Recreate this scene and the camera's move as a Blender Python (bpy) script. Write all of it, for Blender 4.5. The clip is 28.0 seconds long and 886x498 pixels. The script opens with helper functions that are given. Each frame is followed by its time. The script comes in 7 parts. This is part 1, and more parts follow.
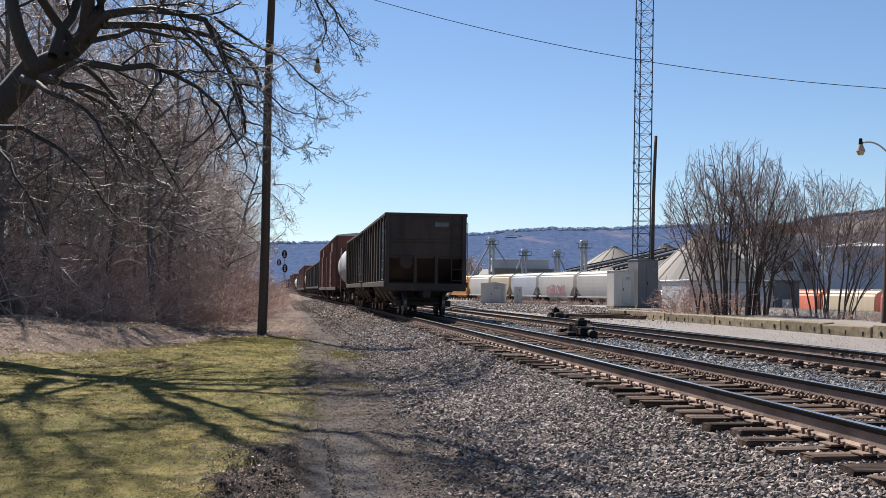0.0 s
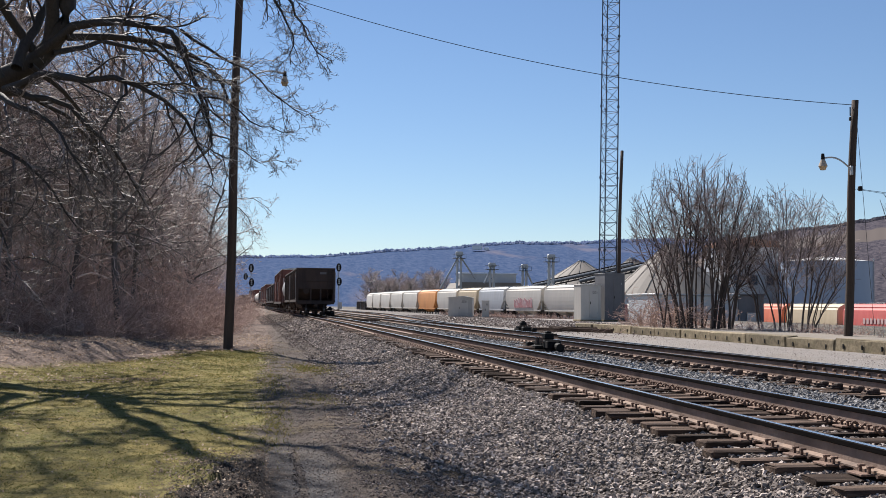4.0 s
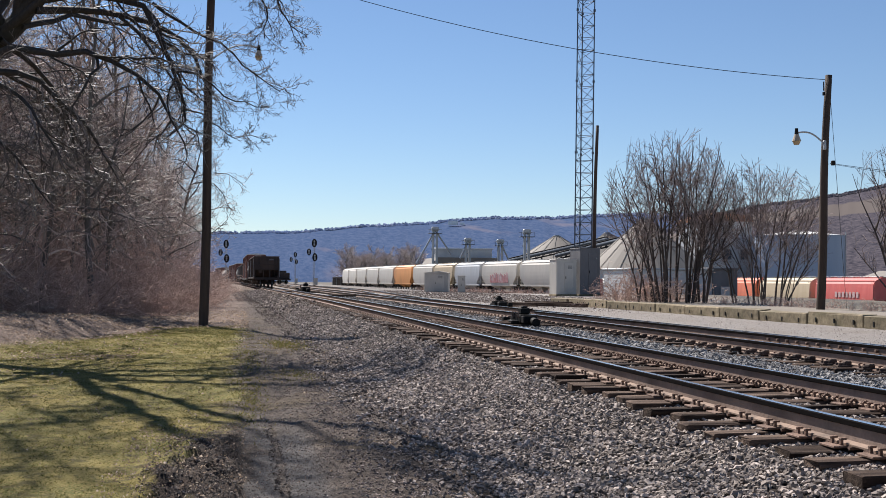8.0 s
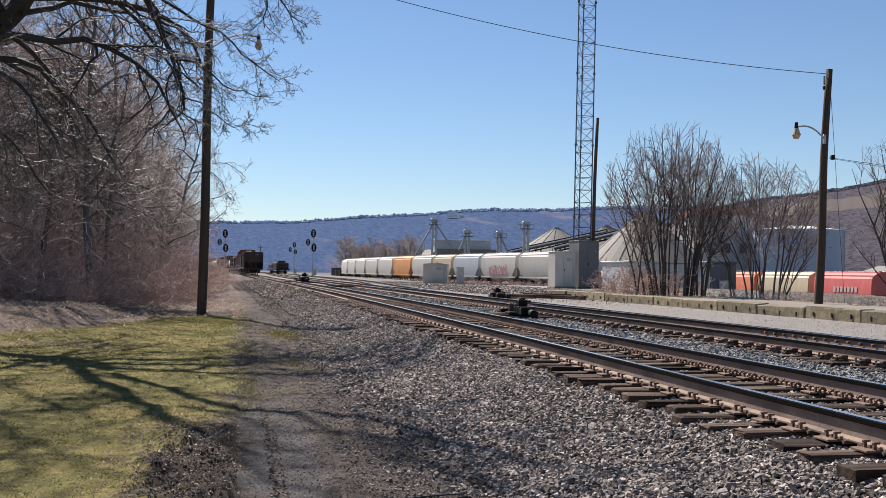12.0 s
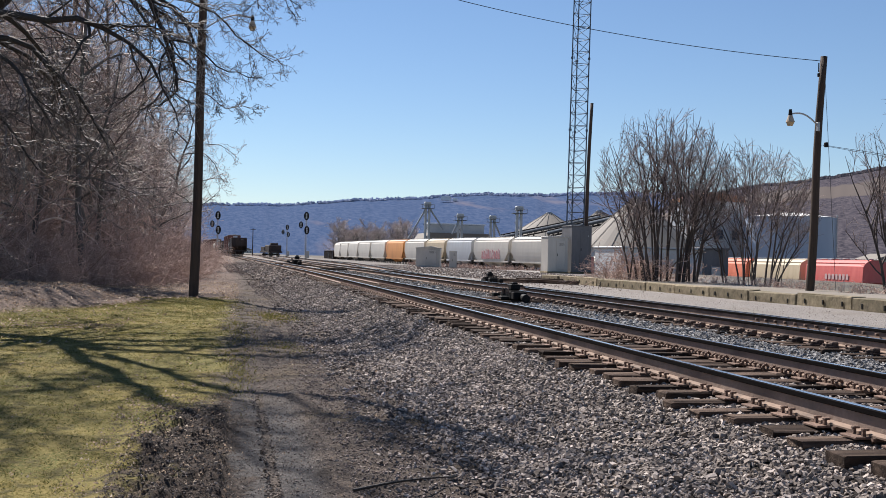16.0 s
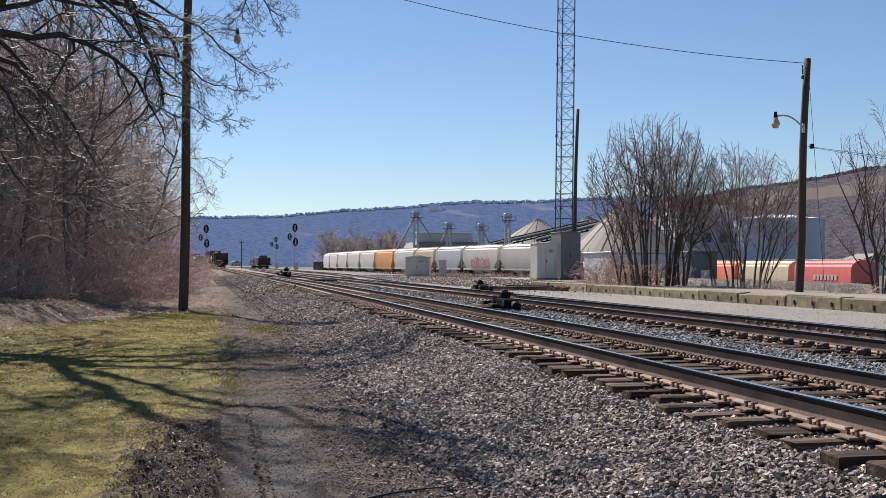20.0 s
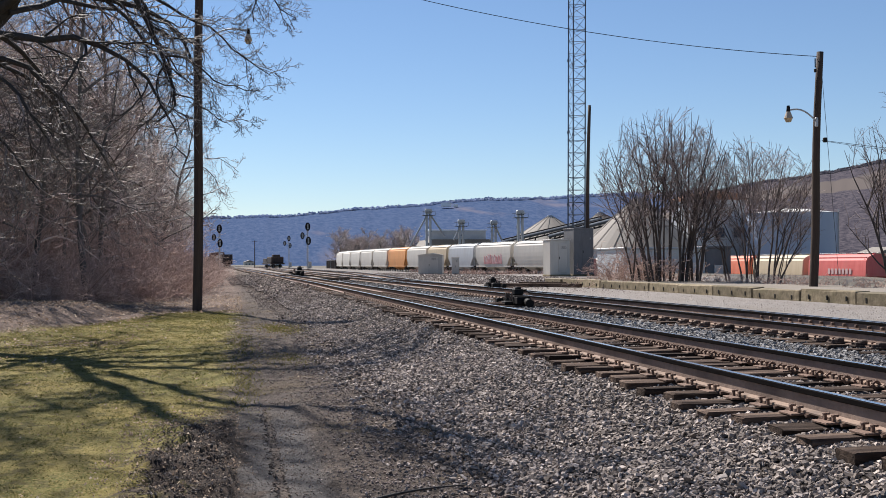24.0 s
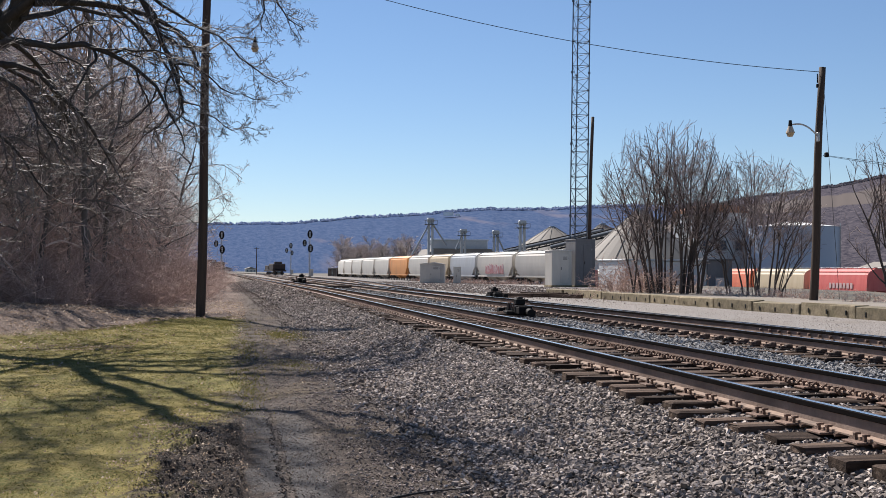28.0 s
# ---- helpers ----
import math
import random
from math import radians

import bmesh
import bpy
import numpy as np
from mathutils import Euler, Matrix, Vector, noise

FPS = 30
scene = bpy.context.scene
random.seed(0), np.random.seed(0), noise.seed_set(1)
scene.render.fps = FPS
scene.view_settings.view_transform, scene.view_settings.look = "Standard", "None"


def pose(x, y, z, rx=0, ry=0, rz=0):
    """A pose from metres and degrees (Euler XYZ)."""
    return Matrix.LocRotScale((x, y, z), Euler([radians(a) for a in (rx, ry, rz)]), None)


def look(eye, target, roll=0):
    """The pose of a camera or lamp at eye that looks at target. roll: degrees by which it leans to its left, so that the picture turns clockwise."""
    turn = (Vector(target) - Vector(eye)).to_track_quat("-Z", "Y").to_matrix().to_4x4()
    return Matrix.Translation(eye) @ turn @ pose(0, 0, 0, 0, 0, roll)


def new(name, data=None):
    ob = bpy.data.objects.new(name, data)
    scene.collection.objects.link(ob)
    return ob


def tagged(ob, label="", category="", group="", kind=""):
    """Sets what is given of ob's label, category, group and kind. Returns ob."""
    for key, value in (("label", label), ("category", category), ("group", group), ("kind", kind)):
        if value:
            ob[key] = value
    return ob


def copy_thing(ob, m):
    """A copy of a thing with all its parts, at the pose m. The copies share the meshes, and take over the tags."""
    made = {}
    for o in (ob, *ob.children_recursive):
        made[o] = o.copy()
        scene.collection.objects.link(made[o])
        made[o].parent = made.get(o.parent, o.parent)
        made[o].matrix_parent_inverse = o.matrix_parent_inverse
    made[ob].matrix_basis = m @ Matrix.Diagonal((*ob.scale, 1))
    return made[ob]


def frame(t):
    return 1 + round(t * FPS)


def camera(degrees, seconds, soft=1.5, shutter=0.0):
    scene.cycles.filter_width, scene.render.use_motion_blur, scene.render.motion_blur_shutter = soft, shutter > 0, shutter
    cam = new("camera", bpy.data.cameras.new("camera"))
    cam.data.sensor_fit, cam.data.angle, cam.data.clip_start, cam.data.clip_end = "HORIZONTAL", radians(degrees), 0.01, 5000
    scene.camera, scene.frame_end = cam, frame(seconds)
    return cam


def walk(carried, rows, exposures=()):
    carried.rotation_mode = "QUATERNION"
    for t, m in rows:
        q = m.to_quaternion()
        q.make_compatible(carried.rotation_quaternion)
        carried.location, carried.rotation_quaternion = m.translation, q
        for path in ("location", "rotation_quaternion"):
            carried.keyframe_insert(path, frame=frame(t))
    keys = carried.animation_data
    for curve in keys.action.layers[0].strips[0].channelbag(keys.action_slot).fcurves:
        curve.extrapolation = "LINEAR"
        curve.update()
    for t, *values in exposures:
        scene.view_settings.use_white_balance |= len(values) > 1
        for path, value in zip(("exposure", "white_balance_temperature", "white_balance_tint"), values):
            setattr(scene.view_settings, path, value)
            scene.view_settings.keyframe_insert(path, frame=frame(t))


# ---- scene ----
cam = camera(46.0, 28.0, soft=0.6)
# seconds, x, y, z, yaw, pitch, roll
PATH = [
    (0, -0.025, -0.021, 1.641, -7.882, 2.317, -0.687),
    (0.5, -0.028, -0.034, 1.644, -8.025, 2.389, -0.322),
    (1, -0.029, -0.030, 1.642, -8.884, 2.771, -0.544),
    (1.5, -0.020, -0.029, 1.641, -9.332, 3.493, -0.681),
    (2, -0.022, -0.035, 1.642, -9.475, 3.538, -0.613),
    (2.5, -0.017, -0.029, 1.640, -9.666, 3.585, -0.734),
    (3, -0.019, -0.023, 1.637, -9.659, 3.458, -0.682),
    (3.5, -0.020, -0.030, 1.630, -9.606, 3.315, -0.661),
    (5.5, -0.012, -0.016, 1.631, -10.219, 2.442, -0.402),
    (6, -0.014, -0.009, 1.630, -10.532, 2.373, -0.516),
    (6.5, -0.012, -0.014, 1.633, -10.656, 2.208, -0.492),
    (7, -0.009, -0.009, 1.629, -10.792, 2.151, -0.251),
    (7.5, -0.019, -0.016, 1.627, -10.925, 1.994, -0.332),
    (8, -0.022, -0.016, 1.631, -10.974, 1.760, -0.394),
    (8.5, -0.023, -0.010, 1.628, -10.882, 1.704, -0.504),
    (9, -0.018, 0.002, 1.628, -10.842, 1.579, -0.645),
    (9.5, -0.016, -0.007, 1.628, -10.814, 1.528, -0.788),
    (10, -0.015, -0.000, 1.626, -10.851, 1.512, -0.764),
    (10.5, -0.015, -0.009, 1.629, -10.843, 1.473, -0.833),
    (11, -0.013, -0.010, 1.626, -10.858, 1.369, -0.949),
    (11.5, -0.011, -0.000, 1.625, -10.983, 1.392, -0.724),
    (12, 0.005, -0.007, 1.624, -11.029, 1.289, -0.869),
    (12.5, 0.026, -0.015, 1.625, -11.174, 1.332, -0.567),
    (14.5, 0.019, -0.004, 1.619, -11.265, 0.713, -0.834),
    (15, 0.002, 0.003, 1.619, -11.147, 0.542, -1.033),
    (15.5, 0.001, 0.002, 1.619, -11.150, 0.455, -1.283),
    (16, 0.011, 0.005, 1.620, -11.423, 0.415, -1.386),
    (16.5, 0.006, 0.005, 1.620, -11.722, 0.461, -1.432),
    (17, 0.001, 0.003, 1.619, -11.808, 0.458, -1.301),
    (17.5, 0.003, 0.014, 1.618, -11.862, 0.466, -1.141),
    (18, 0.007, 0.008, 1.623, -11.876, 0.536, -0.918),
    (18.5, 0.007, 0.015, 1.622, -11.762, 0.747, -0.553),
    (19, 0.024, 0.015, 1.622, -11.761, 0.788, -0.375),
    (19.5, 0.019, 0.004, 1.619, -12.029, 1.021, -0.377),
    (20, 0.001, 0.010, 1.626, -12.005, 0.901, -0.183),
    (20.5, -0.009, 0.011, 1.622, -11.788, 0.915, -0.923),
    (21, -0.006, 0.012, 1.629, -11.202, 0.858, -0.401),
    (21.5, -0.014, -0.008, 1.638, -9.768, 0.976, 0.858),
    (23.5, 0.004, 0.007, 1.629, -10.989, 0.751, 0.342),
    (24, 0.005, 0.007, 1.634, -11.298, 0.766, 0.358),
    (24.5, 0.003, -0.001, 1.631, -11.588, 0.846, 0.430),
    (25, 0.008, 0.006, 1.631, -12.028, 0.842, 0.269),
    (25.5, -0.008, 0.004, 1.636, -12.051, 0.838, -0.126),
    (26, -0.015, -0.006, 1.639, -11.448, 1.020, -0.161),
    (26.5, -0.015, -0.009, 1.635, -11.161, 1.151, -0.266),
    (27, -0.019, -0.009, 1.633, -11.065, 1.139, -0.171),
    (27.5, -0.017, -0.028, 1.631, -10.870, 1.152, -0.004),
    (27.7, -0.06, -0.17, 1.633, -11.16, 1.240, -0.330),
    (28, -0.07, -0.20, 1.633, -11.22, 1.270, -0.380),
]
walk(cam, [(t, pose(x, y, z, 90 + pitch, roll, yaw)) for t, x, y, z, yaw, pitch, roll in PATH],
     exposures=[(0.0, 1.04, 6050, 13), (1.0, 1.10, 6050, 13), (2.2, 0.96, 6050, 13), (3.0, 0.92, 6050, 13), (28.0, 0.92, 6050, 13)])

# ---- light: a clear late-winter day, the sun ahead and a little to the left ----
SUN_EL, SUN_AZ = 47.0, -18.5          # degrees; azimuth from +Y towards +X
world = bpy.data.worlds.new("world")
scene.world = world
world.use_nodes = True
wn = world.node_tree.nodes
sky = wn.new("ShaderNodeTexSky")
sky.sky_type, sky.sun_disc = "NISHITA", False
sky.sun_elevation, sky.sun_rotation = radians(SUN_EL), radians(SUN_AZ)
sky.air_density, sky.dust_density, sky.ozone_density = 1.0, 0.0, 3.2
wn["Background"].inputs["Strength"].default_value = 0.0505
world.node_tree.links.new(sky.outputs[0], wn["Background"].inputs["Color"])
sun = new("sun", bpy.data.lights.new("sun", "SUN"))
sun.data.energy, sun.data.angle, sun.data.color = 5.0, radians(0.53), (1.0, 0.91, 0.78)
sd = Vector((math.sin(radians(SUN_AZ)) * math.cos(radians(SUN_EL)), math.cos(radians(SUN_AZ)) * math.cos(radians(SUN_EL)),
             math.sin(radians(SUN_EL))))
sun.matrix_world = look(sd * 60, (0, 0, 0))


# ---- materials ----
def mat(name, c1, c2, scale=6.0, rough=0.8, metal=0.0, bump=0.15, c3=None, scale3=0.6, amount3=0.6, stretch=(1, 1, 1),
        vary=0.0, spec=0.4, sharp=0.25):
    """Two colours in a fine grain, a third in large stains, and relief."""
    m = bpy.data.materials.new(name)
    m.use_nodes = True
    n, l = m.node_tree.nodes, m.node_tree.links
    b = n["Principled BSDF"]
    tc, mp = n.new("ShaderNodeTexCoord"), n.new("ShaderNodeMapping")
    mp.inputs["Scale"].default_value = stretch
    l.new(tc.outputs["Object"], mp.inputs["Vector"])
    n1 = n.new("ShaderNodeTexNoise")
    n1.inputs["Scale"].default_value, n1.inputs["Detail"].default_value, n1.inputs["Roughness"].default_value = scale, 6, 0.65
    l.new(mp.outputs[0], n1.inputs["Vector"])
    r1 = n.new("ShaderNodeValToRGB")
    r1.color_ramp.elements[0].position, r1.color_ramp.elements[1].position = 0.5 - sharp, 0.5 + sharp
    r1.color_ramp.elements[0].color, r1.color_ramp.elements[1].color = (*c1, 1), (*c2, 1)
    l.new(n1.outputs["Fac"], r1.inputs["Fac"])
    out = r1.outputs["Color"]
    if c3:
        n3 = n.new("ShaderNodeTexNoise")
        n3.inputs["Scale"].default_value, n3.inputs["Detail"].default_value = scale3, 4
        l.new(mp.outputs[0], n3.inputs["Vector"])
        r3 = n.new("ShaderNodeMapRange")
        r3.inputs["From Min"].default_value, r3.inputs["From Max"].default_value = 0.48, 0.68
        r3.inputs["To Max"].default_value = amount3
        l.new(n3.outputs["Fac"], r3.inputs["Value"])
        mx = n.new("ShaderNodeMix")
        mx.data_type = "RGBA"
        l.new(r3.outputs[0], mx.inputs["Factor"])
        l.new(out, mx.inputs[6])
        mx.inputs[7].default_value = (*c3, 1)
        out = mx.outputs[2]
    if vary:
        oi, mr = n.new("ShaderNodeObjectInfo"), n.new("ShaderNodeMapRange")
        mr.inputs["To Min"].default_value, mr.inputs["To Max"].default_value = 1 - vary, 1 + vary
        l.new(oi.outputs["Random"], mr.inputs["Value"])
        hs = n.new("ShaderNodeHueSaturation")
        l.new(mr.outputs[0], hs.inputs["Value"])
        l.new(out, hs.inputs["Color"])
        out = hs.outputs["Color"]
    l.new(out, b.inputs["Base Color"])
    b.inputs["Metallic"].default_value, b.inputs["Specular IOR Level"].default_value = metal, spec
    rr = n.new("ShaderNodeMapRange")
    rr.inputs["To Min"].default_value, rr.inputs["To Max"].default_value = max(0.05, rough - 0.12), min(1, rough + 0.1)
    l.new(n1.outputs["Fac"], rr.inputs["Value"])
    l.new(rr.outputs[0], b.inputs["Roughness"])
    if bump:
        bp = n.new("ShaderNodeBump")
        bp.inputs["Strength"].default_value, bp.inputs["Distance"].default_value = min(1, bump * 2), 0.02
        l.new(n1.outputs["Fac"], bp.inputs["Height"])
        l.new(bp.outputs[0], b.inputs["Normal"])
    return m


def island_mat(name, colours, rough=0.9, spec=0.12, scale=60.0, patch=0.5):
    """Each loose piece of one mesh takes its own colour."""
    m = bpy.data.materials.new(name)
    m.use_nodes = True
    n, l = m.node_tree.nodes, m.node_tree.links
    b = n["Principled BSDF"]
    g, r = n.new("ShaderNodeNewGeometry"), n.new("ShaderNodeValToRGB")
    l.new(g.outputs["Random Per Island"], r.inputs["Fac"])
    r.color_ramp.interpolation = "LINEAR"
    for i, c in enumerate(colours):
        e = r.color_ramp.elements[i] if i < 2 else r.color_ramp.elements.new(0.5)
        e.color = (*c, 1)
    for i, e in enumerate(r.color_ramp.elements):
        e.position = i / (len(colours) - 1)
    for i, c in enumerate(colours):
        r.color_ramp.elements[i].color = (*c, 1)
    tc, ns, mx = n.new("ShaderNodeTexCoord"), n.new("ShaderNodeTexNoise"), n.new("ShaderNodeMix")
    ns.inputs["Scale"].default_value = scale
    l.new(tc.outputs["Object"], ns.inputs["Vector"])
    mx.data_type, mx.blend_type = "RGBA", "MULTIPLY"
    mx.inputs["Factor"].default_value = patch
    l.new(r.outputs["Color"], mx.inputs[6])
    l.new(ns.outputs["Fac"], mx.inputs[7])
    hs = n.new("ShaderNodeHueSaturation")
    hs.inputs["Value"].default_value = 1.3 if patch < 0.6 else 1.75
    hs.inputs["Saturation"].default_value = 0.9
    l.new(mx.outputs[2], hs.inputs["Color"])
    l.new(hs.outputs["Color"], b.inputs["Base Color"])
    b.inputs["Roughness"].default_value = rough
    b.inputs["Specular IOR Level"].default_value = spec
    return m


M_RAILSIDE = mat("rusty_rail_steel", (0.16, 0.108, 0.08), (0.30, 0.212, 0.158), 25, 0.8, 0.0, 0.2, (0.05, 0.035, 0.03), 3)
M_RAILTOP = mat("polished_rail_head", (0.74, 0.75, 0.77), (0.86, 0.87, 0.89), 30, 0.24, 1.0, 0.0, stretch=(8, 0.4, 8))
M_TIE = mat("creosoted_tie_wood", (0.018, 0.013, 0.011), (0.085, 0.06, 0.047), 9, 0.95, 0, 0.6, (0.20, 0.145, 0.11), 1.6, 0.6,
            stretch=(0.6, 6, 6), vary=0.55, spec=0.1)
M_PLATE = mat("rusty_tie_plate", (0.09, 0.058, 0.045), (0.24, 0.158, 0.118), 40, 0.8, 0.3, 0.3, vary=0.2)
M_BRACE = mat("dark_rusty_casting", (0.045, 0.030, 0.024), (0.13, 0.088, 0.068), 30, 0.85, 0.1, 0.3, vary=0.5)
M_POLE = mat("weathered_pole_wood", (0.028, 0.019, 0.014), (0.075, 0.05, 0.036), 14, 0.85, 0, 0.5, (0.12, 0.08, 0.055), 1.0, 0.5, stretch=(4, 4, 0.25))
M_BARK = mat("grey_bark", (0.016, 0.014, 0.013), (0.055, 0.047, 0.043), 12, 0.75, 0, 0.5, (0.035, 0.034, 0.026), 1.5, 0.5, stretch=(2, 2, 0.5))
M_WOODBARK = mat("dark_grey_bark", (0.072, 0.064, 0.0576), (0.208, 0.184, 0.166), 6, 0.8, 0, 0.3, (0.096, 0.0992, 0.072), 0.8, 0.5, stretch=(2, 2, 0.8), vary=0.3)
M_EDGEBARK = mat("smooth_grey_bark", (0.091, 0.0806, 0.0728), (0.221, 0.198, 0.179), 8, 0.5, 0, 0.2, (0.065, 0.065, 0.052), 0.9, 0.5, stretch=(2, 2, 0.65), vary=0.25, spec=0.2)
M_BUSHBARK = mat("dark_bush_bark", (0.0378, 0.0302, 0.0265), (0.107, 0.0834, 0.0732), 6, 0.85, 0, 0.3, stretch=(2, 2, 0.7))
M_CONCRETE = mat("weathered_concrete", (0.105, 0.082, 0.048), (0.27, 0.22, 0.14), 7, 0.9, 0, 0.5, (0.10, 0.09, 0.042), 1.6, 0.7, vary=0.25, sharp=0.18)
M_GALV = mat("galvanised_steel", (0.30, 0.31, 0.32), (0.42, 0.43, 0.44), 7, 0.5, 0.6, 0.03)
M_DARKSTEEL = mat("dark_painted_steel", (0.006, 0.006, 0.007), (0.022, 0.020, 0.020), 12, 0.85, 0.0, 0.1, spec=0.12)
M_BLACK = mat("black_enamel", (0.005, 0.005, 0.006), (0.014, 0.014, 0.014), 20, 0.7, 0, 0.02, spec=0.15)
M_TOWER = mat("tower_steel", (0.06, 0.075, 0.10), (0.10, 0.12, 0.15), 6, 0.6, 0.5, 0.02)
M_CABGREY = mat("light_grey_cabinet_paint", (0.444, 0.422, 0.385), (0.518, 0.496, 0.451), 3, 0.5, 0.1, 0.02, (0.244, 0.237, 0.222), 0.7, 0.5, stretch=(1, 1, 0.3))
M_CABDARK = mat("dark_grey_cabinet_paint", (0.105, 0.105, 0.112), (0.15, 0.15, 0.158), 3, 0.6, 0.0, 0.02, (0.085, 0.083, 0.085), 0.7, 0.5, stretch=(1, 1, 0.3))
M_COAL = mat("sooty_hopper_steel", (0.024, 0.0185, 0.0175), (0.06, 0.046, 0.042), 3.0, 0.75, 0.1, 0.15, (0.095, 0.062, 0.046), 0.8, 0.6, stretch=(1, 1, 0.35), vary=0.12)
M_MAROON = mat("faded_maroon_paint", (0.0936, 0.0324, 0.0259), (0.144, 0.054, 0.0418), 2.5, 0.7, 0, 0.1, (0.0648, 0.036, 0.0288), 0.7, 0.6, stretch=(1, 1, 0.3), vary=0.15)
M_TRUCK = mat("brown_truck_iron", (0.03, 0.022, 0.018), (0.075, 0.052, 0.04), 18, 0.85, 0.2, 0.3)
M_TREAD = mat("worn_wheel_steel", (0.088, 0.084, 0.08), (0.136, 0.132, 0.128), 18, 0.4, 0.8, 0.05)
M_WHITEHOP = mat("dusty_white_car_paint", (0.53, 0.495, 0.435), (0.63, 0.595, 0.53), 2.0, 0.55, 0, 0.04, (0.46, 0.44, 0.40), 0.5, 0.6, stretch=(1, 1, 0.25), vary=0.06)
M_GREYHOP = mat("light_grey_car_paint", (0.40, 0.42, 0.44), (0.50, 0.52, 0.54), 2.0, 0.55, 0, 0.04, (0.36, 0.35, 0.33), 0.5, 0.6, stretch=(1, 1, 0.25))
M_BEIGEHOP = mat("beige_car_paint", (0.47, 0.38, 0.25), (0.56, 0.46, 0.32), 2.0, 0.55, 0, 0.04, (0.42, 0.35, 0.25), 0.5, 0.6, stretch=(1, 1, 0.25))
M_ORANGEHOP = mat("orange_car_paint", (0.62, 0.27, 0.08), (0.72, 0.34, 0.12), 2.0, 0.55, 0, 0.04, (0.44, 0.20, 0.08), 0.5, 0.6, stretch=(1, 1, 0.25))
M_REDHOP = mat("faded_red_car_paint", (0.52, 0.10, 0.09), (0.63, 0.16, 0.14), 2.0, 0.6, 0, 0.04, (0.40, 0.12, 0.10), 0.5, 0.6, stretch=(1, 1, 0.25))
M_ORED = mat("orange_red_car_paint", (0.58, 0.15, 0.08), (0.68, 0.21, 0.12), 2.0, 0.6, 0, 0.04, (0.42, 0.14, 0.09), 0.5, 0.6, stretch=(1, 1, 0.25))
M_GRAFFITI = mat("faded_red_spray_paint", (0.42, 0.17, 0.17), (0.54, 0.30, 0.30), 4.0, 0.6, 0, 0.0, (0.62, 0.50, 0.50), 1.2, 0.9)
M_LETTER = mat("faded_white_lettering", (0.52, 0.36, 0.35), (0.60, 0.44, 0.42), 8.0, 0.6, 0, 0.0)
M_SHEDMETAL = mat("grey_sheet_metal", (0.42, 0.43, 0.44), (0.52, 0.53, 0.54), 1.0, 0.5, 0.2, 0.03, (0.32, 0.31, 0.29), 0.15, 0.5)
M_BLUEMETAL = mat("pale_blue_sheet_metal", (0.66, 0.71, 0.80), (0.74, 0.79, 0.86), 0.6, 0.5, 0.1, 0.03, (0.58, 0.63, 0.73), 0.1, 0.5, stretch=(1, 1, 0.2))
M_TANKBLUE = mat("blue_grey_tank_paint", (0.32, 0.376, 0.48), (0.384, 0.44, 0.544), 0.25, 0.5, 0.0, 0.02, (0.272, 0.312, 0.392), 0.12, 0.6, stretch=(1, 1, 0.15))
M_TANROOF = mat("tan_bin_roof", (0.162, 0.145, 0.126), (0.221, 0.2, 0.174), 0.5, 0.8, 0, 0.05, (0.238, 0.212, 0.178), 0.1, 0.6)
M_RUST = mat("orange_rust_roof", (0.26, 0.12, 0.07), (0.36, 0.18, 0.10), 0.6, 0.8, 0, 0.05, (0.25, 0.12, 0.07), 0.2, 0.6)
M_LENS = mat("clouded_signal_lens", (0.55, 0.58, 0.62), (0.68, 0.71, 0.75), 10, 0.3, 0, 0.0)
M_LAMPSHADE = mat("enamel_lamp_shade", (0.36, 0.29, 0.21), (0.46, 0.38, 0.29), 10, 0.4, 0.1, 0.0)
M_GLASSLAMP = mat("yellowed_lamp_glass", (0.38, 0.27, 0.15), (0.48, 0.36, 0.21), 10, 0.25, 0, 0.0)
M_WIRE = mat("black_cable", (0.012, 0.013, 0.016), (0.025, 0.026, 0.03), 10, 0.6, 0, 0.0)
M_DEADWOOD = mat("bleached_dead_wood", (0.26, 0.22, 0.18), (0.40, 0.36, 0.31), 8, 0.9, 0, 0.2, stretch=(3, 3, 0.4))
M_TWIG = island_mat("dark_twigs", [(0.028, 0.0238, 0.0224), (0.098, 0.0812, 0.0742), (0.049, 0.0406, 0.0378), (0.21, 0.179, 0.162), (0.07, 0.0574, 0.0532)], rough=0.6, spec=0.18, patch=0.2)
M_WOODTWIG = island_mat("wood_twigs", [(0.0678, 0.0502, 0.0434), (0.31, 0.233, 0.201), (0.117, 0.0861, 0.0734), (0.659, 0.52, 0.451), (0.193, 0.143, 0.122), (0.8, 0.736, 0.642)], rough=0.6, spec=0.18, patch=0.2)
M_EDGETWIG = island_mat("glossy_grey_twigs", [(0.0689, 0.0553, 0.0474), (0.275, 0.222, 0.194), (0.114, 0.0893, 0.0771), (0.551, 0.456, 0.395), (0.184, 0.145, 0.122), (0.734, 0.616, 0.538)], rough=0.6, spec=0.14, patch=0.2)
M_BUSHTWIG = island_mat("bush_twigs", [(0.0701, 0.0553, 0.0502), (0.235, 0.179, 0.159), (0.117, 0.0901, 0.0819), (0.399, 0.312, 0.279), (0.164, 0.127, 0.114)], rough=0.7, patch=0.2)
M_BRUSH = island_mat("dry_brush_canes", [(0.165, 0.111, 0.09), (0.407, 0.281, 0.23), (0.253, 0.171, 0.14), (0.616, 0.446, 0.369), (0.33, 0.225, 0.184), (0.495, 0.349, 0.286)], rough=0.8, patch=0.2)
